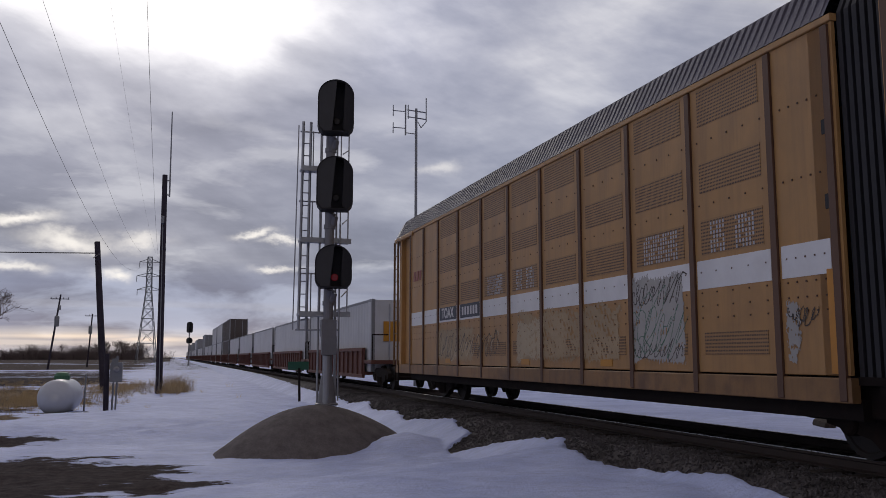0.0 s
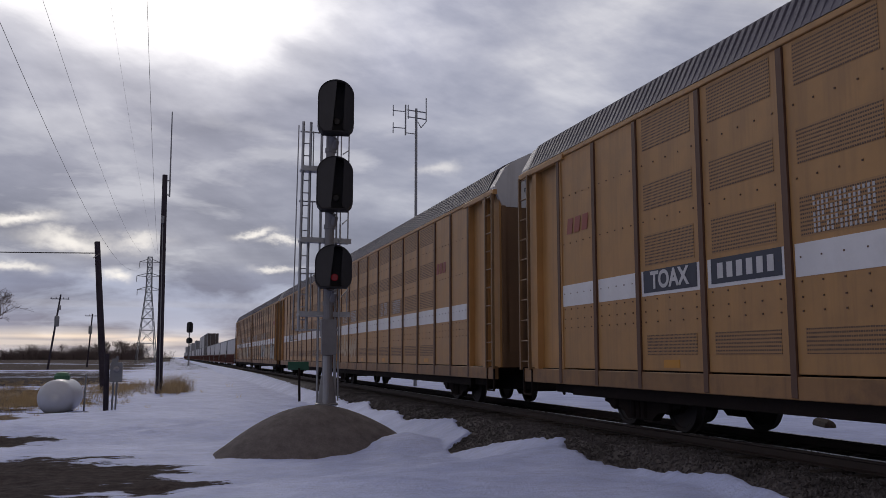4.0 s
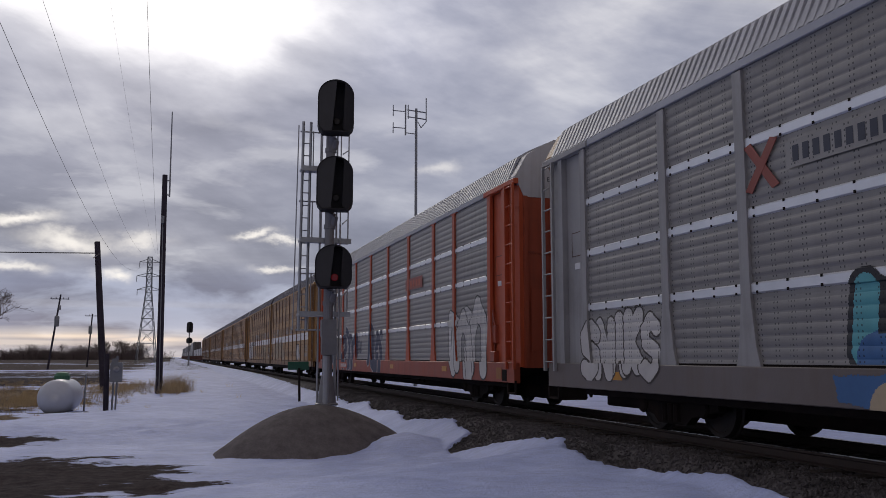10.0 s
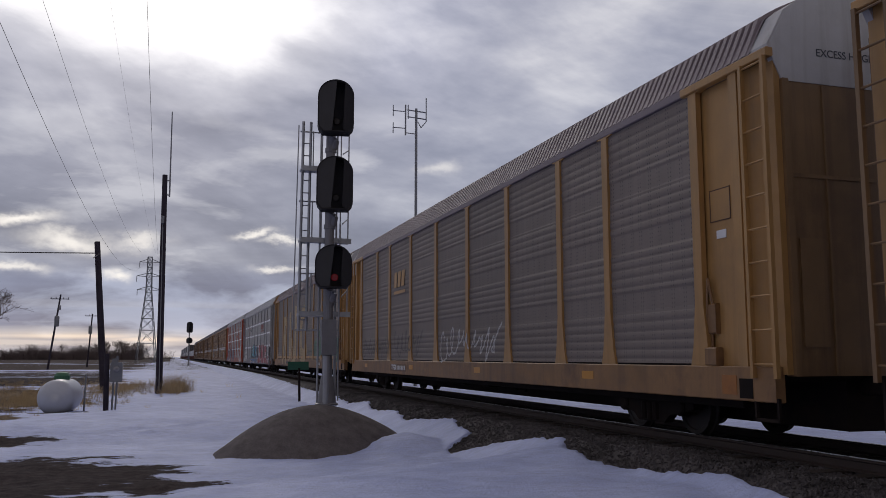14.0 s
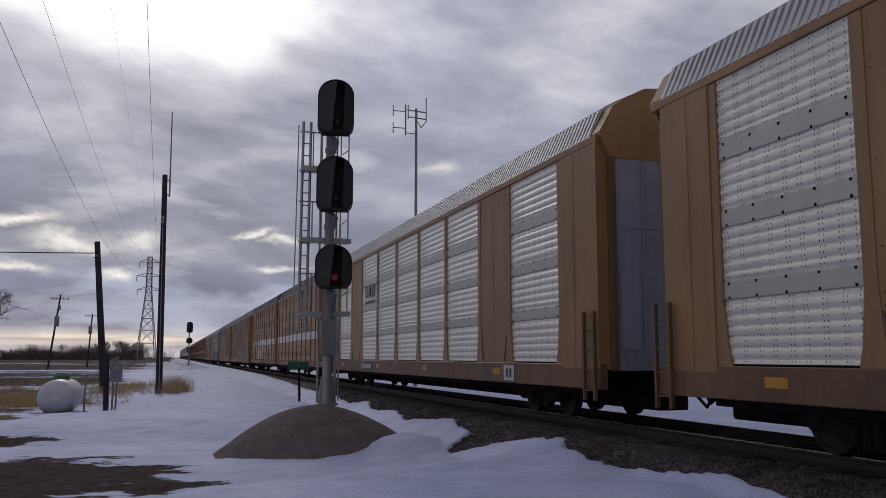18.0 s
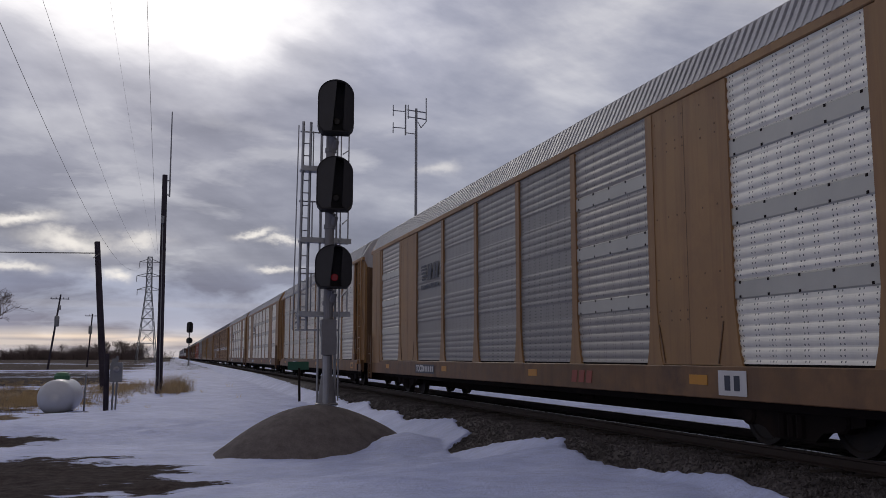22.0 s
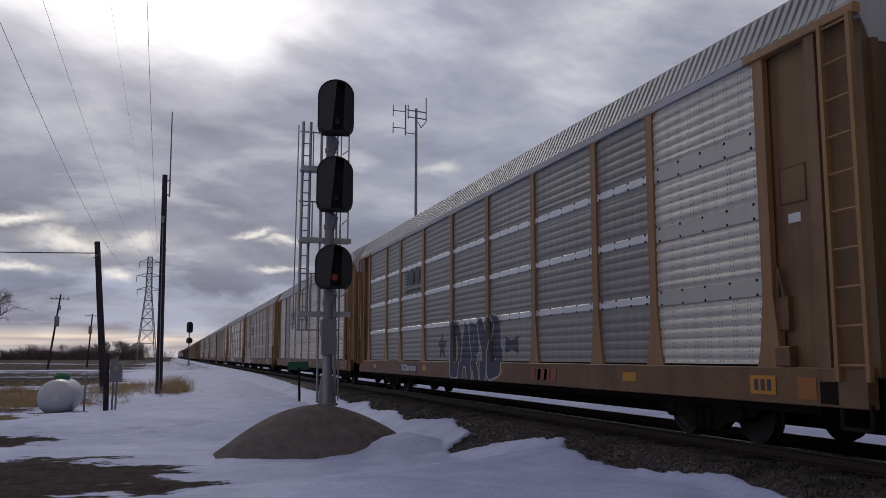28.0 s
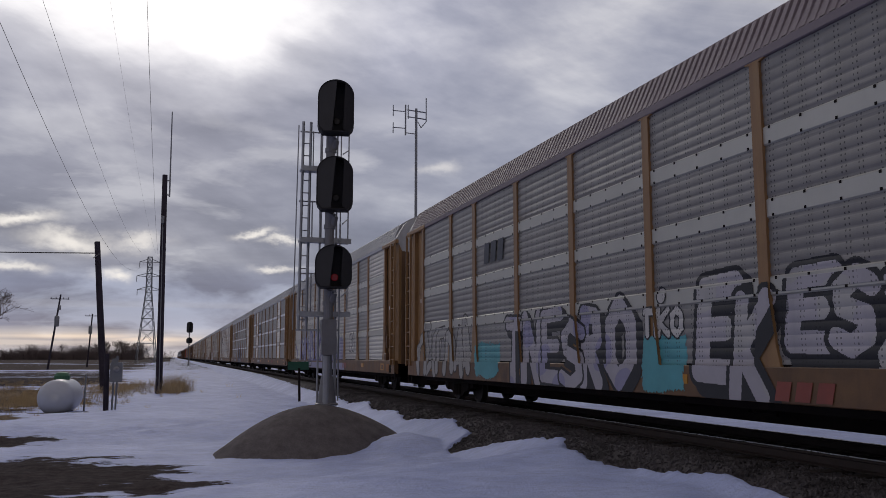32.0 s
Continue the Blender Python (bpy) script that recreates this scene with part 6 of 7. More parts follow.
    lettered(w5, 6.3, 0.5, 0.60, 2.72, ("arch", "loop", "arch", "arch"), P_DULL, P_BLACK, "tall arched graffiti with black outline", 0.30, 0.020, seed=72)
    coats(w5, 0.42, -0.62, 1.16, 2.70, [(P_DULL, patch(1.0, 1.5, 0.012, 75))], "grey buffed square")
    w6 = white_car(6, "white-panelled autorack with white and red graffiti", M_PANEL_WORN)
    lettered(w6, 12.75, 6.65, 0.56, 2.24, "SHOTSYPLAU", P_WHITE, P_RED, "white letters with red outline and pale blue edge", 0.145, 0.030, shade=P_SKY, seed=73, jitter=0.10)
    coats(w6, 13.02, 12.82, 2.2, 2.52, [(P_WHITE, star(0.1, 0.16, 0.11))], "small white star")
    coats(w6, 8.0, 7.0, 2.32, 2.78, [(P_RED, patch(0.8, 0.36, 0.04, 77, 0.3))], "red overspray block")
    coats(w6, 3.6, 0.0, 1.5, 2.3, [(P_RED, lambda a, u: scrawl(1.2, 0.5, 74, 0.03, 4)(a - 2.0, u)), (P_RED, scrawl(1.0, 0.3, 76, 0.03, 3))], "thin red tag")
    grey_car(7, "yellow autorack with mixed pale and dark panels", M_PANEL_PALE, None, odd={1: M_PANEL_GREY})
    g8 = grey_car(8, "yellow autorack with weathered grey panels and dark graffiti", odd={8: M_PANEL_PALE})
    lettered(g8, 1.6, -2.45, 0.62, 2.28, "DARYB", P_NAVY, P_SILVER, "dark letters with silver outline", 0.21, 0.024, seed=81, jitter=0.16)
    coats(g8, 2.9, 1.75, 1.1, 2.0, [(P_NAVY, star(0.55, 0.42, 0.42))], "dark angular ornament")
    coats(g8, -2.5, -3.3, 1.1, 1.9, [(P_NAVY, lambda a, u: np.abs(u - 0.4) - 0.10 - 0.26 * np.abs(a - 0.38) + np.where(a > 0.78, 1.0, 0.0))], "dark arrow ornament")
    emblem(g8, -4.9, 0.87, 1.0, 0.26, M_DECAL_RED, -1.554)
    grey_car(9, "yellow autorack with weathered grey panels and two bright bays", odd={1: M_PANEL_WHITE, 7: M_PANEL_WHITE})
    g10 = grey_car(10, "yellow autorack with grey panels and violet graffiti", M_PANEL_WORN, M_STRIP, odd={0: M_PANEL_PALE, 1: M_PANEL_GREY, 7: M_PANEL_GREY, 8: M_PANEL_PALE})
    DEEP.add(g10.name)
    lettered(g10, 9.6, -2.3, 0.98, 2.66, "MNUKEL", P_LILAC, P_VIOLET, "lilac angular letters with violet outline", 0.25, 0.030, shade=P_VIOLET, inner=P_SILVER, seed=91, lean=0.12, jitter=0.22)
    coats(g10, 11.3, 9.9, 1.13, 2.0, [(P_LILAC, strokes(path((0.1, 0.75), (0.7, 0.35), (0.85, 0.02)), 0.10)), (P_VIOLET, strokes(path((0.1, 0.75), (0.7, 0.35), (0.85, 0.02)), 0.13))], "lilac arrow point")
    coats(g10, 9.3, -4.45, 0.655, 0.99, [(P_VIOLET, star(1.0, 0.05, 0.32)), (P_VIOLET, star(8.6, 0.05, 0.36)), (P_LILAC, patch(13.7, 0.32, 0.012, 93))], "lilac painted sill")
    coats(g10, -2.55, -4.3, 1.12, 2.2, [(P_VIOLET, ring_of(lambda a, u: np.abs(a - 0.85) - 0.30 - 0.40 * (1.05 - u), 0.022)), (P_LILAC, lambda a, u: np.maximum(np.abs(a - 0.85) - 0.30 - 0.40 * (1.05 - u), u - 1.0))], "lilac bell-shaped block")
    coats(g10, 3.22, 2.62, 2.60, 3.08, [(P_WHITE, ring_of(lambda a, u: np.maximum(np.abs(a - 0.3) - 0.22, np.abs(u - 0.22) - 0.19), 0.018)), (P_RED, lambda a, u: np.maximum(np.abs(a - 0.3) - 0.22, np.abs(u - 0.22) - 0.19))], "small red square with a white rim")
    tag_piece(g10, -5.4, 1.6, 1.3, 0.7, ("hook", "loop", "arch"), P_WHITE, P_BLACK, "small white tag", seed=92, thick=0.10, edge=0.02)
    c2 = autorack("grey_panel_autorack", "yellow autorack with grey panels and long white and teal graffiti", pole_rear(5, 15), M_OCHRE, M_PANEL_GREY, M_STRIP, M_ROOF_MAUVE, group="grey-panelled autorack cars", cap=0.2)
    emblem(c2, bay_mid(2), 3.75, 1.4, 0.5, M_DECAL_DARK, -1.524)
    lettered(c2, 12.25, 7.2, 0.62, 2.24, ("arch", "hook", "loop", "arch"), P_STONE, P_EDGE, "faded graffiti with dark outline", 0.17, 0.022, seed=101)
    coats(c2, 7.0, 5.1, 0.66, 1.95, [(P_AQUA, lambda a, u: np.maximum(patch(1.8, 1.0, 0.10, 105)(a, u), u - 1.15 + 0.35 * np.abs(a - 1.0)))], "teal cloud of spray")
    lettered(c2, 5.0, -1.0, 0.60, 2.30, "TNESRO", P_MIST, P_BLACK, "white and lilac letters with black outline", 0.19, 0.030, shade=P_BLACK, inner=P_LILAC, seed=102, jitter=0.18)
    coats(c2, -1.1, -2.45, 0.66, 2.40, [(P_BLACK, ring_of(disc(0.62, 1.52, 0.13), 0.014)), (P_WHITE, disc(0.62, 1.52, 0.13)), (P_WHITE, lambda a, u: strokes(sum(letter_row("TKO", 1.15, 0.46, 0.0, 0.05, 7, 0.15), []), 0.055)(a - 0.05, u - 0.72)), (P_BLACK, lambda a, u: strokes(sum(letter_row("TKO", 1.15, 0.46, 0.0, 0.05, 7, 0.15), []), 0.085)(a - 0.05, u - 0.72)), (P_AQUA, patch(1.3, 0.95, 0.05, 107))], "white letters T K O on teal ground")
    lettered(c2, -2.4, -4.5, 0.66, 2.36, "EK", P_MIST, P_BLACK, "large pale letters with black block shade", 0.19, 0.038, shade=P_BLACK, inner=P_SILVER, seed=103, lean=0.10, jitter=0.22)
    lettered(c2, -4.35, -10.2, 1.12, 2.26, "ESXTSNE", P_MIST, P_BLACK, "large pale letters with black block shade", 0.18, 0.038, shade=P_BLACK, inner=P_SILVER, seed=104, lean=0.14, jitter=0.22)
    emblem(c2, -4.9, 0.80, 1.1, 0.24, M_DECAL_RED, -1.558)


def well_car(rear, double, tone):
    """A well car with its container, or two of them stacked."""
    half = 8.6
    car = thing("well_car", "rust-red well car with ribbed sides", "well car", "well cars")
    CARS.append((car, rear + half))

    def side():
        s = Shape().box(-1.42, -1.30, -7.2, 7.2, 0.38, 0.52, 0.01)
        s.box(-1.42, -1.28, -7.2, 7.2, 1.46, 1.60, 0.01)
        s.box(-1.34, -1.31, -7.2, 7.2, 0.5, 1.48)
        return s
    for sx in (1, -1):
        w = part("well_side", stored("well_side", side, M_RUSTRED), None, car, "ribbed rust-red side")
        w.rotation_euler = (0, 0, 0 if sx > 0 else math.pi)
        for i in range(15):
            part("rib", stored("rib", lambda: Shape().box(-1.41, -1.33, -0.05, 0.05, 0.5, 1.47, 0.01), M_RUSTRED), None, w, at=(0, -7.0 + i, 0)) if sx > 0 else None
    part("well_floor", stored("well_floor", lambda: Shape().box(-1.3, 1.3, -7.2, 7.2, 0.50, 0.635), M_RUSTRED), None, car)
    for e in (-1, 1):
        part("end_platform", stored("end_platform", lambda: Shape().box(-1.35, 1.35, -0.7, 0.7, 0.95, 1.10, 0.02).box(-0.4, 0.4, -0.8, 0.8, 0.7, 0.95), M_RUSTRED), None, car, at=(0, e * 7.9, 0))
        part("end_rail", stored("end_rail", lambda: Shape().tube((-1.25, 0, 1.1), (-1.25, 0, 2.1), 0.025).tube((1.25, 0, 1.1), (1.25, 0, 2.1), 0.025).tube((-1.25, 0, 2.1), (-0.6, 0, 2.1), 0.025), M_STEEL_DARK), None, car, at=(0, e * 8.3, 0))
    truck(car, -half - 0.45)
    for k in range(2 if double else 1):
        z0 = 0.64 + 2.92 * k
        box = thing("container", {M_BOX_WHITE: "white", M_BOX_GREY: "grey", M_BOX_DARK: "dark brown"}[tone] + " corrugated freight container in a well car", "container", "freight containers")
        CARS.append((box, rear + half))
        L = 8.05 if k or not double else 7.0

        def walls():
            s = Shape()
            n = int(L * 2 / 0.28)
            for sx in (-1, 1):
                ys = np.linspace(-L + 0.1, L - 0.1, 2 * n)
                o = len(s.v)
                for i, y in enumerate(ys):
                    x = sx * (1.19 + 0.03 * ((i // 2) % 2))
                    s.v += [(x, float(y), z0 + 0.12), (x, float(y), z0 + 2.78)]
                m = len(ys)
                s.f += [(o + 2 * i, o + 2 * i + 1, o + 2 * i + 3, o + 2 * i + 2) for i in range(m - 1)]
            s.box(-1.2, 1.2, -L, L, z0 + 2.76, z0 + 2.86)
            s.box(-1.2, 1.2, -L, L, z0 + 0.0, z0 + 0.12)
            return s
        part("shell", stored(("container_walls", L, z0), walls, tone), None, box)

        def rails():
            s = Shape()
            for x in (-1.16, 1.16):
                for y in (-L + 0.06, L - 0.06):
                    s.box(x - 0.07, x + 0.07, y - 0.08, y + 0.08, z0, z0 + 2.89)
                s.box(x - 0.06, x + 0.06, -L, L, z0 + 2.80, z0 + 2.90)
            return s
        part("corner_frame", stored(("container_rails", L, z0), rails, M_BOX_GREY), None, box)
        d = part("door", stored(("container_door", L, z0), lambda: Shape().box(-1.1, 1.1, -L - 0.02, -L + 0.06, z0 + 0.12, z0 + 2.76, 0.02), tone), None, box, "rear doors with locking bars")
        part("locking_bars", stored(("bars", L, z0), lambda: Shape().tube((-0.5, -L - 0.05, z0 + 0.15), (-0.5, -L - 0.05, z0 + 2.7), 0.025).tube((0.5, -L - 0.05, z0 + 0.15), (0.5, -L - 0.05, z0 + 2.7), 0.025), M_GALV), None, d)
        if rear < 35:
            part("placard", Shape().box(-0.75, 0.25, -L - 0.06, -L - 0.03, z0 + 1.2, z0 + 2.0), M_GLINT, d, "square yellow placard")
    return car


def build_intermodal():
    pattern = [0, 0, 0, 0, 0, 1, 1, 1, 0, 0, 1, 0, 0, 1, 1, 0, 0, 1, 0, 0, 1, 1, 0, 0]
    for i, double in enumerate(pattern):
        well_car(33.1 + 17.7 * i, double, M_BOX_DARK if i == 5 else M_BOX_GREY if i in (10, 13, 17, 18, 20) else M_BOX_WHITE)


# how far each car stands from an even spacing: play in the couplings, from the first articulated car back
SLACK = (0.03, 0.12, 0.12, 0.11, 0.05, 0.08, -0.05, 0.10, 0.23, 0.0, -0.05, 0.06, 0.17, -0.19, -0.13, -0.10, -0.12, 0.06, 0.07, 0.15)
build_train()
CARS[:] = [(car, y + d) for (car, y), d in zip(CARS, SLACK)]
build_intermodal()


# ======== beside the track ========
def build_mound():
    """The heap of fine gravel that carries the signal's footing."""
    cx, cy, n = 3.12, 19.5, 110
    a, b = np.meshgrid(np.linspace(-2.9, 3.2, n), np.linspace(-2.5, 2.6, n), indexing="ij")
    X, Y = cx + a, cy + b
    r = np.sqrt((a / np.where(a < 0, 2.40, 2.65)) ** 2 + ((b - 0.25 * a) / np.where(b < 0.25 * a, 1.95, 2.2)) ** 2)
    r = r * (1 + 0.025 * wave(X, Y, 2.5, 31))
    Z = -0.97 + 1.13 * np.clip(1 - r ** 1.8, -0.6, 1) + 0.010 * wave(X, Y, 6.0, 12) + 0.006 * wave(X, Y, 17.0, 13)
    idx = np.arange(n * n).reshape(n, n)
    me = bpy.data.meshes.new("gravel_mound")
    me.from_pydata(np.stack([X, Y, Z], -1).reshape(-1, 3).tolist(), [], np.stack([idx[:-1, :-1], idx[1:, :-1], idx[1:, 1:], idx[:-1, 1:]], -1).reshape(-1, 4).tolist())
    me.polygons.foreach_set("use_smooth", [True] * len(me.polygons))
    me.materials.append(M_MOUND)
    tagged(new("gravel_mound", me), "bare heap of dark fine gravel in the snow", "mound", kind="structure")


build_mound()


def oval(w, h, k=20):
    """Outline of a signal head: a round top, straight cheeks, a flat foot with cut corners."""
    r = w / 2
    pts = [(r * math.cos(g), h / 2 - r * 0.94 + r * 0.94 * math.sin(g)) for g in (math.pi * i / k for i in range(k + 1))]
    pts += [(-r, -h / 2 + 0.24 * w), (-r * 0.93, -h / 2 + 0.12 * w), (-r * 0.72, -h / 2), (0.0, -h / 2), (r * 0.72, -h / 2), (r * 0.93, -h / 2 + 0.12 * w), (r, -h / 2 + 0.24 * w)]
    return pts


def head_shape(w, h, depth=0.42, wall=0.035):
    """A deep hood open to the front (-y)."""
    s = Shape()
    out, inn = oval(w, h), oval(w - 2 * wall, h - 2 * wall)
    k = len(out)
    rings = [(out, 0.0), (out, -0.06), (oval(w * 0.985, h * 0.99), -depth), (oval((w - 2 * wall), (h - 2 * wall)), -depth), (inn, -0.08)]
    for ring, y in rings:
        s.v += [(x, y, z) for x, z in ring]
    for j in range(len(rings) - 1):
        s.f += [(j * k + i, j * k + (i + 1) % k, (j + 1) * k + (i + 1) % k, (j + 1) * k + i) for i in range(k)]
    s.f += [tuple(range(k)), tuple(4 * k + i for i in reversed(range(k)))]
    return s


def signal(x, y, z, heads, size=1.0, ladder=True, label="", group="railway signals"):
    """A mast signal: foot, pole, hooded heads one above another, service ladder with platforms."""
    sig = thing("railway_signal", label, "railway signal", group, (x, y, z), 0)
    sc = size
    top = heads[0][0] + 0.2
    part("mast", Shape().lathe([(0.115 * sc, 0.5), (0.11 * sc, top)], "z", 16), M_MAST, sig, "grey steel mast")
    part("foot", Shape().lathe([(0.26 * sc, 0.0), (0.26 * sc, 0.04), (0.22 * sc, 0.06), (0.145 * sc, 0.62), (0.13 * sc, 0.66)], "z", 16), M_MAST, sig, "cast cone-shaped foot")
    part("junction_box", Shape().box(-0.17 * sc, 0.17 * sc, -0.18 * sc, 0.06 * sc, 1.55, 1.95, 0.02), M_MAST, sig, "grey junction box")
    part("conduit", Shape().tube((0.19 * sc, 0.05, 0.1), (0.19 * sc, 0.05, 1.6), 0.025).tube((0.26 * sc, 0.05, 0.1), (0.26 * sc, 0.05, top - 2.9), 0.02), M_GALV, sig)
    for zc, w, h, lit in heads:
        hd = part("signal_head", head_shape(w, h), M_HEAD, sig, "matt black hooded signal head", at=(0.085, -0.12, zc))
        hd.rotation_euler = (0, 0, radians(-9.9))
        cheek = [(x, z) for x, z in oval(w * 0.97, h * 0.97) if x < -0.04 * w + 0.10 * z]
        part("visor", Shape().prism_y([(-0.10 * w, -0.46 * h), (0.02 * w, 0.46 * h)] + cheek[::1], -0.41, -0.36), M_CHEEK, hd, "cheek of the hood, turned to the track")
        inner = [(x, z) for x, z in oval(w * 0.97, h * 0.97) if x > 0.20 * w]
        part("visor", Shape().prism_y([(0.20 * w, -0.44 * h)] + inner[-3:] + inner[:-3] + [(0.24 * w, 0.36 * h)], -0.405, -0.36), M_HEAD, hd, "narrow cheek of the hood")
        part("lens", Shape().lathe([(0.085 * sc, -0.10), (0.07 * sc, -0.115), (0.0, -0.12)], "y", 18, (0.03 * sc, 0, -0.24 * h)), M_LENS_RED if lit else M_LENS_DARK, hd, "dim red lens" if lit else "dark lens")
        part("head_bracket", Shape().tube((0, 0, zc - h / 2 - 0.30), (0.03, -0.10, zc - h / 2 - 0.02), 0.075 * sc, 0.10 * sc, 12).tube((0.07, -0.06, zc - h / 2 - 0.30), (0.10, -0.10, zc - h / 2 - 0.10), 0.085 * sc, 0.085 * sc, 12).tube((0, 0, zc - h / 2 - 0.38), (0, 0, zc - h / 2 - 0.28), 0.135 * sc, 0.135 * sc, 12), M_MAST, sig, "bracket that clamps the head to the mast")
    if not ladder:
        return sig
    part("cable_pipe", Shape().tube((-0.05, -0.17, 0.0), (-0.05, -0.17, 1.12), 0.075, 0.075, 12), M_GALV, sig, "bright steel cable pipe")
    part("junction_box", Shape().box(-0.17, 0.17, -0.24, -0.10, 1.14, 1.58, 0.02), M_MAST, sig, "grey steel junction box")
    for dx in (-0.19, 0.20):
        part("climbing_rail", Shape().tube((dx, 0.22, 0.0), (dx, 0.22, 6.4), 0.024, k=8), M_GALV, sig, "upright rail behind the mast")
    lad = Shape()
    for dx in (-0.54, -0.36):
        lad.tube((dx - 0.10, 0.30, 1.7), (dx - 0.07, 0.30, 6.68), 0.034, k=8)
    part("ladder_stile", lad, M_GALV, sig, "galvanised ladder stiles")
    for i in range(15):
        part("rung", stored("rung", lambda: Shape().tube((-0.63, 0.30, 0), (-0.44, 0.30, 0), 0.014, k=6), M_GALV), None, sig, at=(0.012, 0, 1.95 + 0.3 * i))
    for zc in (2.05, 3.78, 5.48):
        pf = part("platform", Shape().box(-0.66, 0.54, 0.12, 0.50, zc, zc + 0.06, 0.008).box(-0.66, 0.54, 0.10, 0.13, zc - 0.03, zc + 0.09), M_GALV, sig, "narrow galvanised service platform")
        rail = Shape()
        for dx in (-0.34, -0.12, 0.34, 0.53):
            rail.tube((dx, 0.48, zc + 0.05), (dx, 0.48, zc + 1.02), 0.017, k=6)
        rail.tube((-0.66, 0.48, zc + 1.0), (0.53, 0.48, zc + 1.0), 0.018, k=6)
        rail.tube((0.53, 0.48, zc + 0.62), (0.34, 0.20, zc + 0.45), 0.015, k=6)
        part("guard_rail", rail, M_GALV, pf, "galvanised tube guard rail")
    part("brace", Shape().tube((-0.60, 0.3, 2.04), (0.0, 0.0, 2.04), 0.025).tube((-0.70, 0.35, 1.72), (0.30, 0.2, 1.72), 0.02).tube((-0.75, 0.45, 1.72), (-0.70, 0.45, 6.62), 0.014), M_GALV, sig)
    return sig


MAST_AT = (3.436, 19.775, 0.13)
signal(*MAST_AT, [(6.90, 0.85, 1.26, False), (5.075, 0.85, 1.26, False), (3.15, 0.85, 0.99, True)], label="three-headed railway signal on a grey mast with service ladder")
signal(3.75, 198.9, -0.75, [(8.5, 1.3, 2.4, False), (5.6, 1.3, 1.3, False)], ladder=False, label="distant two-headed railway signal on a grey mast")


def wooden_pole(x, y, z, height, r0, r1, lean_x, label, arms=(), extras=None):
    pole = thing("utility_pole", label, "utility pole", "wooden poles", (x, y, z))
    top = Vector((lean_x, 0, height))
    part("pole", Shape().tube((0, 0, -0.5), top, r0, r1, 14), M_POLEWOOD, pole, "tarred round timber pole")
    for zz, w in arms:
        p = top * (zz / height)
        arm = part("crossarm", Shape().box(p.x - w / 2, p.x + w / 2, -0.06 - r1, 0.06 - r1, p.z - 0.06, p.z + 0.06, 0.01), M_POLEWOOD, pole, "timber crossarm")
        for dx in (-w * 0.46, -w * 0.2, w * 0.2, w * 0.46):
            part("insulator", stored("insulator", lambda: Shape().lathe([(0.02, 0.0), (0.06, 0.06), (0.05, 0.12), (0.07, 0.16), (0.03, 0.22)], "z", 8), M_INSUL), None, arm, at=(p.x + dx, -r1, p.z + 0.06))
    return pole


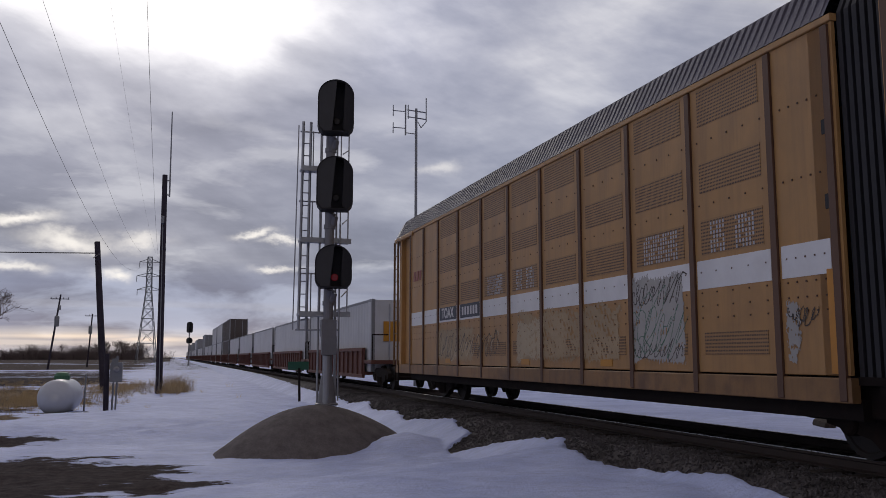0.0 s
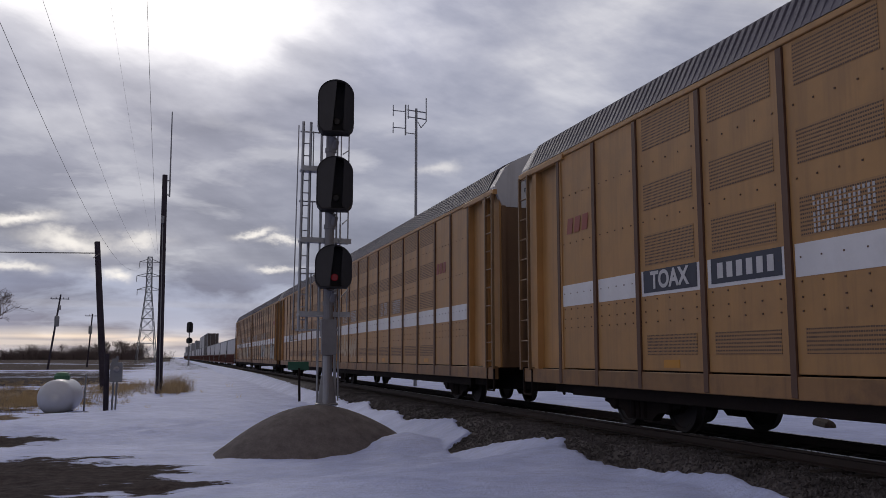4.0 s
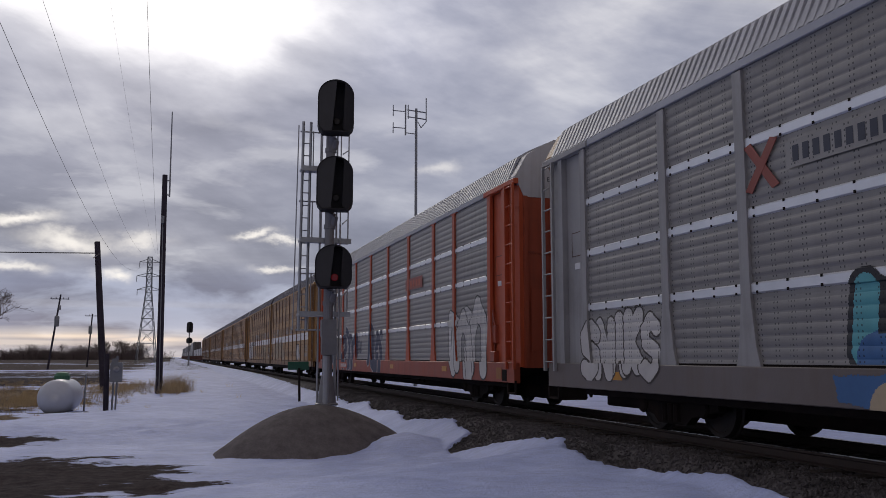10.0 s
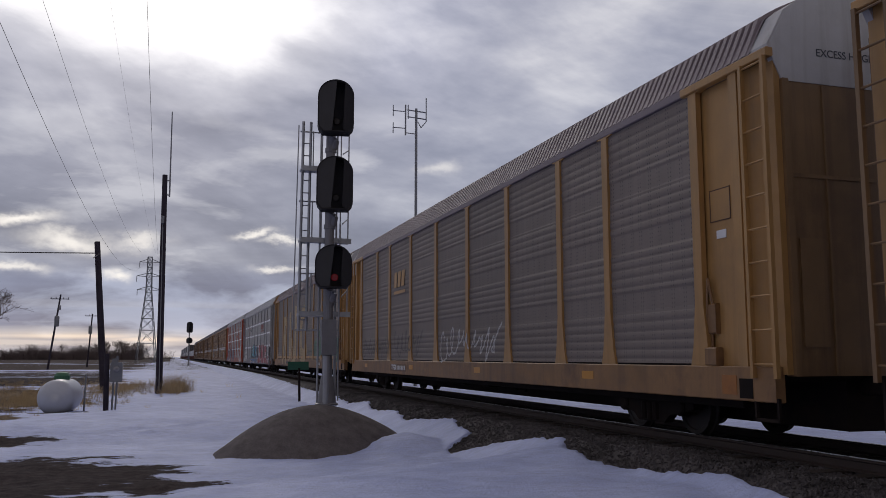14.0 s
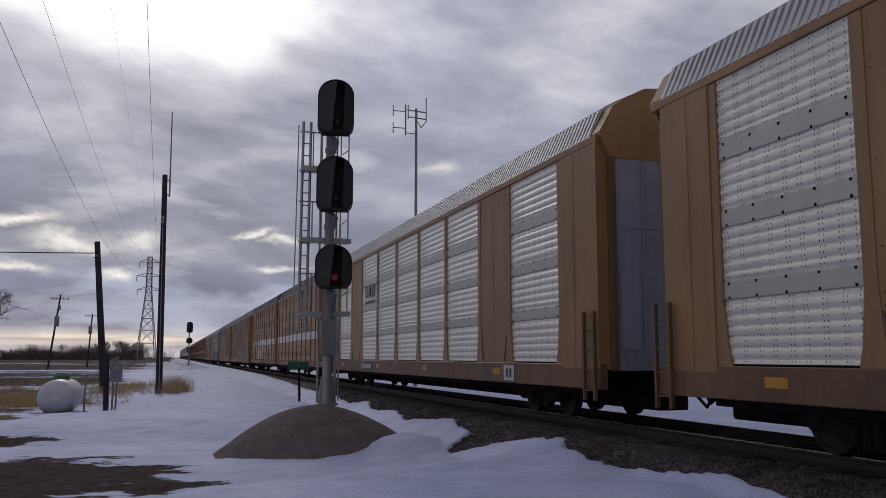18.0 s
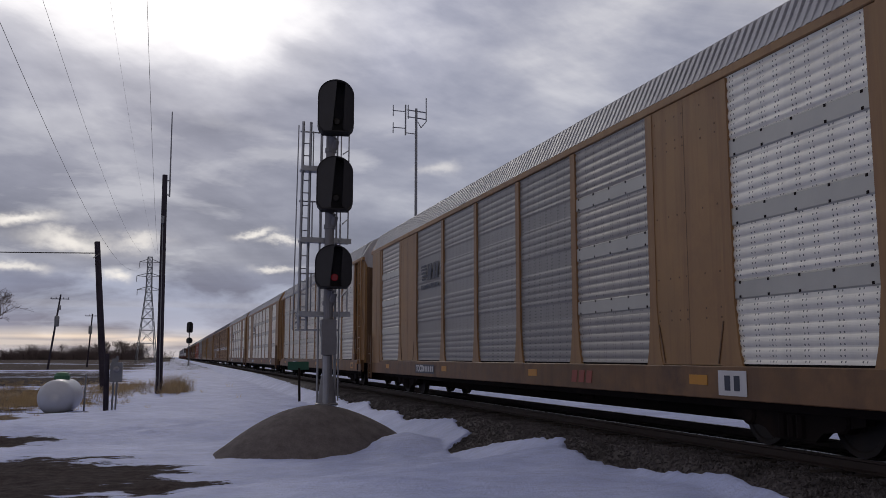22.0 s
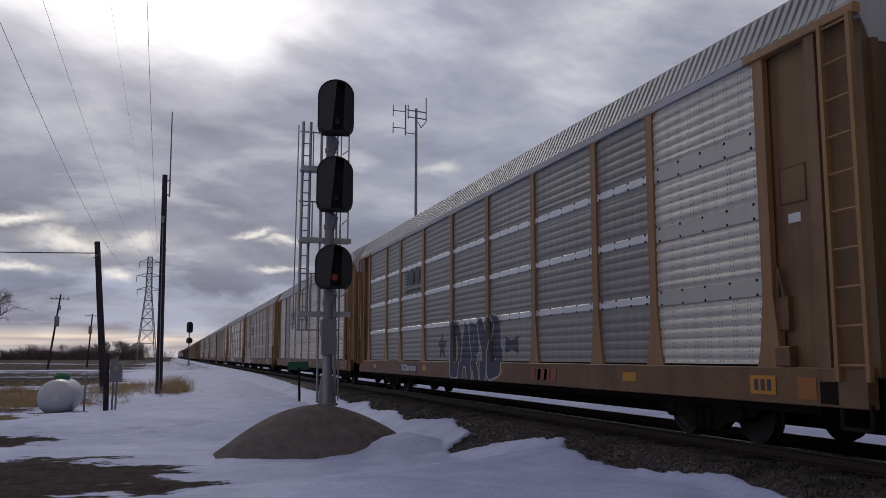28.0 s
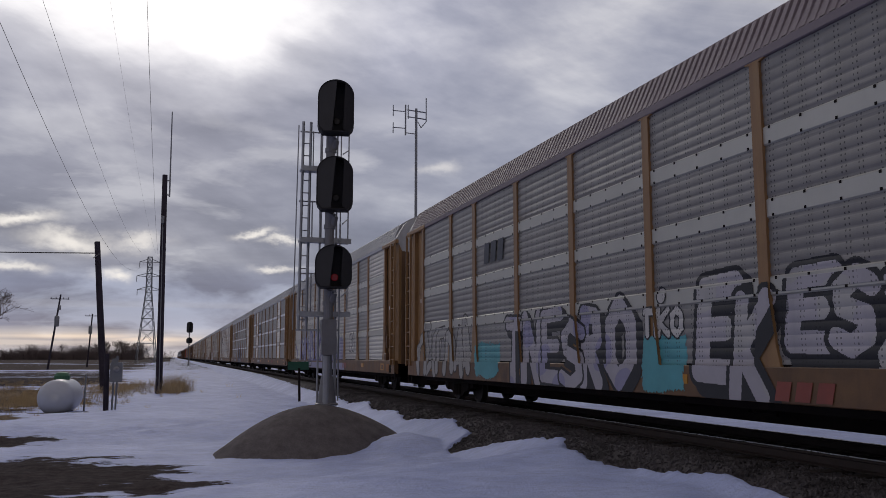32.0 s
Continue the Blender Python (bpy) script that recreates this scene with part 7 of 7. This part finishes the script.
def build_poles():
    tall = wooden_pole(-0.53, 48.9, -0.75, 11.92, 0.19, 0.14, -0.14, "tall tarred timber pole with a whip aerial on top")
    part("whip_aerial", Shape().tube((0.14, -0.1, 10.7), (0.11, -0.1, 15.5), 0.045, 0.03, 8), M_METERBOX, tall, "thin grey whip aerial")
    part("aerial_bracket", Shape().tube((-0.14, 0, 11.6), (0.14, -0.1, 11.6), 0.035).tube((-0.14, 0, 10.8), (0.14, -0.1, 10.8), 0.035), M_METERBOX, tall)
    part("cable_run", Shape().tube((0.0, -0.22, 0.2), (-0.15, -0.18, 9.4), 0.03, 0.03, 6).box(-0.26, -0.08, -0.3, -0.14, 9.2, 9.6, 0.02), M_METERBOX, tall)
    short = wooden_pole(-3.34, 50.5, -0.75, 8.28, 0.20, 0.15, -0.76, "leaning tarred timber pole carrying a service cable")
    part("cable_hook", Shape().tube((-0.6, -0.1, 7.6), (-0.9, -0.2, 7.35), 0.03).tube((-0.62, 0, 7.7), (-0.85, 0, 7.75), 0.05), M_INSUL, short)
    p3 = wooden_pole(-18.0, 145, -0.75, 11.6, 0.17, 0.12, 1.35, "timber power pole with crossarm and transformer", ((10.9, 2.7),))
    part("transformer", Shape().lathe([(0.0, 0.0), (0.34, 0.05), (0.36, 0.2), (0.36, 1.5), (0.28, 1.62), (0.1, 1.7)], "z", 14, (1.05, -0.5, 6.6)), M_METERBOX, p3, "grey transformer can")
    part("cutout", Shape().box(1.2, 1.5, -0.4, -0.2, 9.2, 9.9), M_INSUL, p3)
    p4 = wooden_pole(-15.6, 183, -0.75, 10.4, 0.17, 0.12, 0.55, "timber power pole with crossarm and transformer", ((10.0, 2.6),))
    part("transformer", Shape().lathe([(0.0, 0.0), (0.34, 0.05), (0.36, 0.2), (0.36, 1.5), (0.28, 1.62), (0.1, 1.7)], "z", 14, (0.35, -0.5, 6.4)), M_METERBOX, p4, "grey transformer can")
    post = thing("meter_post", "timber meter post with a grey cabinet and conduits", "meter post", at=(-2.2, 34.3, -0.75))
    part("post", Shape().tube((0.0, 0, -0.3), (-0.05, 0, 2.1), 0.10, 0.09, 12), M_POLEWOOD, post, "tarred timber post")
    part("cabinet", Shape().box(0.10, 0.52, -0.25, 0.10, 1.05, 1.78, 0.03), M_METERBOX, post, "grey metal meter cabinet")
    part("meter", Shape().lathe([(0.11, -0.02), (0.11, -0.10), (0.06, -0.14)], "y", 16, (0.31, -0.25, 1.52)), M_INSUL, post, "round glass meter")
    part("mast_head", Shape().tube((0.31, -0.05, 1.78), (0.31, -0.05, 2.0), 0.05).box(0.14, 0.30, -0.16, 0.02, 1.76, 1.92, 0.02), M_METERBOX, post)
    for dx in (0.20, 0.32):
        part("conduit", Shape().tube((dx, -0.06, -0.2), (dx + 0.02, -0.06, 1.06), 0.035), M_METERBOX, post)


build_poles()


def build_tank():
    tank = thing("propane_tank", "white horizontal propane tank with a green dome lid", "propane tank", at=(-3.66, 33.6, -0.90), turn=89)
    r, L = 0.61, 1.2
    prof = [(0.0, -L - 0.42)] + [(r * math.sin(g), -L - 0.42 * math.cos(g)) for g in (0.3, 0.6, 0.9, 1.2)] + [(r, -L), (r, L)] + [(r * math.sin(g), L + 0.42 * math.cos(g)) for g in (1.2, 0.9, 0.6, 0.3)] + [(0.0, L + 0.42)]
    part("shell", Shape().lathe(prof, "x", 36, (0, 0, 0.74)).mesh("shell", True), M_TANK, tank, "glossy white steel shell")
    part("dome_lid", Shape().lathe([(0.26, 0.0), (0.27, 0.14), (0.20, 0.24), (0.06, 0.28)], "z", 18, (0, 0, 1.32)), M_GREEN, tank, "faded green dome lid")
    for x in (-0.9, 0.9):
        part("leg", Shape().box(x - 0.05, x + 0.05, -0.32, 0.32, 0.0, 0.22, 0.01), M_METERBOX, tank)
    part("pad", Shape().box(-1.5, 1.5, -0.5, 0.5, -0.12, 0.0), M_STONE, tank, "concrete pad")
    wire = thing("fence_post", "thin steel post beside the tank", "post", at=(-2.92, 33.9, -0.75))
    part("rod", Shape().tube((0, 0, -0.2), (0.02, 0, 1.35), 0.028), M_METERBOX, wire)
    part("rail", Shape().tube((0.0, 0, 1.32), (-0.6, 0.1, 1.36), 0.015), M_METERBOX, wire)


build_tank()


def build_sign():
    s = thing("track_sign", "small green sign on a thin dark post beside the track", "sign", at=(5.44, 38.5, -0.72))
    part("post", Shape().tube((0.05, 0, -0.3), (0.0, 0, 1.45), 0.055), M_STEEL_DARK, s)
    part("sign_plate", Shape().box(-0.5, 0.42, -0.02, 0.02, 1.38, 1.74, 0.01), M_SIGN_GREEN, s, "dull green sheet")


build_sign()


def build_antenna():
    m = thing("antenna_mast", "slim steel mast with folded dipole aerials beyond the track", "antenna mast", at=(13.5, 48.25, -0.7))
    def low(z):
        return 16.2 + (z - 16.3) * 0.76
    part("mast", Shape().tube((0, 0, 0), (0.0, 0, 16.7), 0.10, 0.075, 10), M_METERBOX, m, "slim dark steel tube")
    for a, b, r in (((-0.55, 0, 16.80), (0.62, 0, 16.70), 0.04), ((-0.55, 0, 16.25), (0.62, 0, 16.15), 0.04), ((-1.4, 0, 16.65), (-0.7, 0, 16.65), 0.03), ((-1.4, 0, 15.3), (-0.7, 0, 15.3), 0.03), ((-0.7, 0, 14.95), (0.0, 0, 14.9), 0.03)):
        part("arm", Shape().tube((a[0], 0, low(a[2])), (b[0], 0, low(b[2])), r), M_METERBOX, m, "horizontal boom")
    for x, z0, z1, r in ((-0.66, 14.75, 17.2, 0.05), (-0.5, 16.1, 17.2, 0.035), (0.62, 15.95, 17.9, 0.035), (-1.42, 16.2, 17.1, 0.03), (-1.42, 14.85, 15.7, 0.03)):
        part("dipole", Shape().tube((x, 0, low(z0)), (x, 0, low(z1)), r, k=8), M_METERBOX, m, "upright dipole rod")
    part("cable", Shape().tube((0.62, 0, 15.95), (0.3, 0, 15.55), 0.025).tube((0.3, 0, 15.55), (0.1, 0, 15.9), 0.025), M_WIRE, m)


build_antenna()


def build_tower():
    """Lattice transmission tower."""
    t = thing("lattice_tower", "grey lattice transmission tower on the horizon", "lattice tower", at=(-7.2, 280, -0.6), turn=8)
    H = 32.6

    def half_at(z):
        return 2.9 - (2.9 - 0.85) * min(z / 22.0, 1.0) - (0.25 * (z - 22) / 12 if z > 22 else 0)
    for sx, sy in ((-1, -1), (1, -1), (1, 1), (-1, 1)):
        legs = Shape()
        zs = [0, 22, H]
        for a, b in zip(zs, zs[1:]):
            legs.tube((sx * half_at(a), sy * half_at(a), a), (sx * half_at(b), sy * half_at(b), b), 0.12, 0.10, 6)
        part("leg", legs, M_METERBOX, t, "angle-steel leg")
    levels = [0, 6, 10, 13.5, 16.5, 19.2, 21.5, 23.5, 25.5, 27.5, 29.3, 31, H]
    for a, b in zip(levels, levels[1:]):
        s = Shape()
        ha, hb = half_at(a), half_at(b)
        for (ax, ay), (bx, by) in ((((-1, -1), (1, -1))), (((1, -1), (1, 1))), (((1, 1), (-1, 1))), (((-1, 1), (-1, -1)))):
            s.tube((ax * ha, ay * ha, a), (bx * hb, by * hb, b), 0.06, k=4)
            s.tube((bx * ha, by * ha, a), (ax * hb, ay * hb, b), 0.06, k=4)
            s.tube((ax * hb, ay * hb, b), (bx * hb, by * hb, b), 0.08, k=4)
        part("lattice_bay", s, M_METERBOX, t)
    for z, w in ((31.0, 3.0), (26.6, 3.7), (22.4, 3.4)):
        s = Shape()
        for e in (-1, 1):
            s.tube((e * 0.7, 0, z + 0.9), (e * w, 0, z), 0.10, k=5).tube((e * 0.7, 0, z - 0.1), (e * w, 0, z), 0.10, k=5)
            s.tube((e * w, 0, z), (e * w, 0, z - 1.8), 0.10, k=5)
        part("arm", s, M_METERBOX, t, "cross arm with hanging insulators")


build_tower()


def cable(name, a, b, sag, r, n=40):
    s = Shape()
    a, b = Vector(a), Vector(b)
    pts = []
    for i in range(n + 1):
        u = i / n
        p = a.lerp(b, u)
        p.z -= sag * 4 * u * (1 - u)
        pts.append(p)
    for p, q in zip(pts, pts[1:]):
        s.tube(p, q, r, r, 6, False)
    ob = new(name, s.mesh(name))
    ob.data.materials.append(M_WIRE)
    return tagged(ob, "thin dark overhead cable", "cable", "overhead cables")


for x0, x1, z0, sag, r in ((-9.0, -9.0, 30.0, 13.6, 0.016), (-9.2, -9.2, 33.0, 8.4, 0.014), (-4.8, -4.8, 31.5, 7.0, 0.006), (-1.05, -4.2, 30.5, 10.0, 0.014)):
    cable("overhead_cable", (x0, -60, z0), (x1, 280, z0), sag, r)
cable("service_cable", (-3.95, 50.5, 6.9), (-40, 52, 7.2), 0.3, 0.03)


# ======== trees and scrub ========
def grow_tree(seed, height, spread=0.5, depth=5, r0=0.16):
    """Bare winter tree: limbs that fork and thin out."""
    rnd = random.Random(seed)
    wood, twigs = Shape(), Shape()

    def limb(p, d, length, r, level):
        q = p + d * length
        (wood if level < 2 else twigs).tube(p, q, r, r * 0.7, 6 if level < 2 else 3, False)
        if level >= depth:
            return
        for _ in range(rnd.choice((2, 3, 3)) if level else 4):
            v = Vector((rnd.gauss(0, 1), rnd.gauss(0, 1), rnd.gauss(0.25, 0.6)))
            nd = (d + v.normalized() * (spread + 0.1 * level)).normalized()
            start = p.lerp(q, rnd.uniform(0.55, 1.0))
            limb(start, nd, length * rnd.uniform(0.55, 0.82), r * 0.62, level + 1)
    limb(Vector((0, 0, -0.3)), Vector((rnd.uniform(-0.08, 0.08), rnd.uniform(-0.08, 0.08), 1)).normalized(), height * 0.30, r0, 0)
    return wood, twigs


def bare_tree(x, y, z, seed, height, size=1.0, depth=5, r0=0.16, group="bare trees"):
    t = thing("bare_tree", "leafless winter tree with fine dark twigs", "tree", group, (x, y, z))
    wood, twigs = grow_tree(seed, height, 0.55, depth, r0)
    part("trunk", wood, M_BARK, t, "dark forked trunk and limbs")
    part("crown", twigs, M_TWIG, t, "open crown of bare twigs")
    return t


first_tree = bare_tree(-14.4, 78, -0.8, 3, 13.0, depth=7, r0=0.20)
KINDS = [bare_tree(-90 + 20 * i, 640, -0.8, 20 + i, 15 + i, depth=5, r0=0.28, group="trees of the far wood") for i in range(3)]
rnd = random.Random(7)
for i in range(46):
    x = -108 + 90 * i / 45 + rnd.uniform(-2, 2)
    y = 600 + rnd.uniform(-40, 60)
    c = copy_thing(rnd.choice(KINDS), pose(x, y, -0.8, 0, 0, rnd.uniform(0, 360)))
    k = rnd.uniform(0.85, 1.2) if -52 < x < -18 else rnd.uniform(0.45, 0.7)
    c.scale = (k, k, k)


def far_scrub():
    """The dark mass of brush and far woods along the horizon."""
    r = np.random.RandomState(11)
    V, F = [], []

    def clump(x, y, n, w, h):
        for _ in range(n):
            bx, by = x + r.normal(0, w), y + r.normal(0, 6)
            lean = r.normal(0, 0.55, 2)
            hh = h * r.uniform(0.4, 1.0)
            t = 0.09
            o = len(V)
            V.extend([(bx - t, by, -1.0), (bx + t, by, -1.0), (bx + lean[0] * hh + t * 0.3, by + lean[1] * hh, hh - 0.8), (bx + lean[0] * hh - t * 0.3, by + lean[1] * hh, hh - 0.8),
                      (bx, by - t, -1.0), (bx, by + t, -1.0), (bx + lean[0] * hh, by + lean[1] * hh + t * 0.3, hh - 0.8), (bx + lean[0] * hh, by + lean[1] * hh - t * 0.3, hh - 0.8)])
            F.extend([(o, o + 1, o + 2, o + 3), (o + 4, o + 5, o + 6, o + 7)])
    for x in np.arange(-108, -18, 0.55):
        hump = 7.6 + 1.9 * math.sin(x * 0.21) + 1.2 * math.sin(x * 0.53 + 1.0)
        clump(x, 590 + r.uniform(-20, 20), 44, 1.0, hump * smooth(-106, -94, x) * r.uniform(0.8, 1.0) + 0.5)
    for x in np.arange(-40, 2, 1.5):
        clump(x, 760 + r.uniform(-20, 20), 10, 2.0, r.uniform(5, 10))
    for x in np.arange(-700, -150, 4.0):
        clump(x, 1100 + r.uniform(-60, 60), 9, 4.0, r.uniform(4, 12))
    for x in np.arange(30, 900, 6.0):
        clump(x, 1300 + r.uniform(-60, 60), 8, 5.0, r.uniform(5, 13))
    me = bpy.data.meshes.new("far_scrub")
    me.from_pydata(V, [], F)
    me.materials.append(M_TWIG)
    tagged(new("far_scrub", me), "dark leafless brush and woods along the horizon", "woods", kind="stuff")


far_scrub()


def dry_grass():
    """Tufts of dead straw-coloured grass that stand out of the snow."""
    r = np.random.RandomState(17)
    V, F = [], []
    for cx, cy, rx, ry, n, h in ((0.30, 49.8, 0.38, 1.0, 150, 1.45), (0.7, 56, 0.25, 4, 60, 0.7), (-2.2, 58, 1.0, 5, 160, 0.7), (-5.3, 40, 0.9, 2.2, 260, 0.7), (-3.0, 38, 0.8, 1.6, 60, 0.35), (-5.6, 27.2, 0.7, 0.9, 40, 0.25), (-2.9, 53, 0.7, 4, 140, 0.75), (-9, 52, 4, 5, 320, 0.6), (-12, 66, 6, 6, 260, 0.5)):
        for _ in range(n):
            tx, ty = cx + r.normal(0, rx), cy + r.normal(0, ry)
            z = float(snow_height(np.array(tx), np.array(ty))) - 0.05
            tall = h * r.uniform(0.35, 1.0)
            for _ in range(14):
                x, y = tx + r.normal(0, 0.07), ty + r.normal(0, 0.07)
                hh, a = tall * r.uniform(0.5, 1.0), r.uniform(0, 6.28)
                dx, dy = 0.005 * math.cos(a), 0.005 * math.sin(a)
                lx, ly = r.normal(0, 0.42) * hh, r.normal(0, 0.42) * hh
                o = len(V)
                V.extend([(x - dx, y - dy, z), (x + dx, y + dy, z), (x + dx * 0.6 + lx * 0.4, y + dy * 0.6 + ly * 0.4, z + hh * 0.6), (x - dx * 0.6 + lx * 0.4, y - dy * 0.6 + ly * 0.4, z + hh * 0.6), (x + lx, y + ly, z + hh)])
                F.extend([(o, o + 1, o + 2, o + 3), (o + 3, o + 2, o + 4)])
    me = bpy.data.meshes.new("dry_grass")
    me.from_pydata(V, [], F)
    me.materials.append(M_STRAW)
    tagged(new("dry_grass", me), "tufts of dead straw-coloured grass in the snow", "grass", kind="stuff")


dry_grass()

log = thing("old_sleeper", "discarded dark timber lying in the snow beyond the track", "timber", at=(14.7, 16.9, -0.36), turn=63)
part("timber", Shape().lathe([(0.05, -0.62), (0.13, -0.55), (0.16, -0.1), (0.14, 0.5), (0.06, 0.6)], "x", 9), M_TIE, log)


# ======== what moves ========
def run(t):
    """How far the train has gone after t seconds: it gathers a little speed."""
    return 19.071 * t + 0.00703 * t * t


def motions():
    for car, y in CARS:
        walk(car, [(t, pose(TRACK, y + run(t), 0)) for t in (0.0, 4.0, 8.0, 12.0, 16.0, 20.0, 24.0, 28.0, 32.0)])


motions()
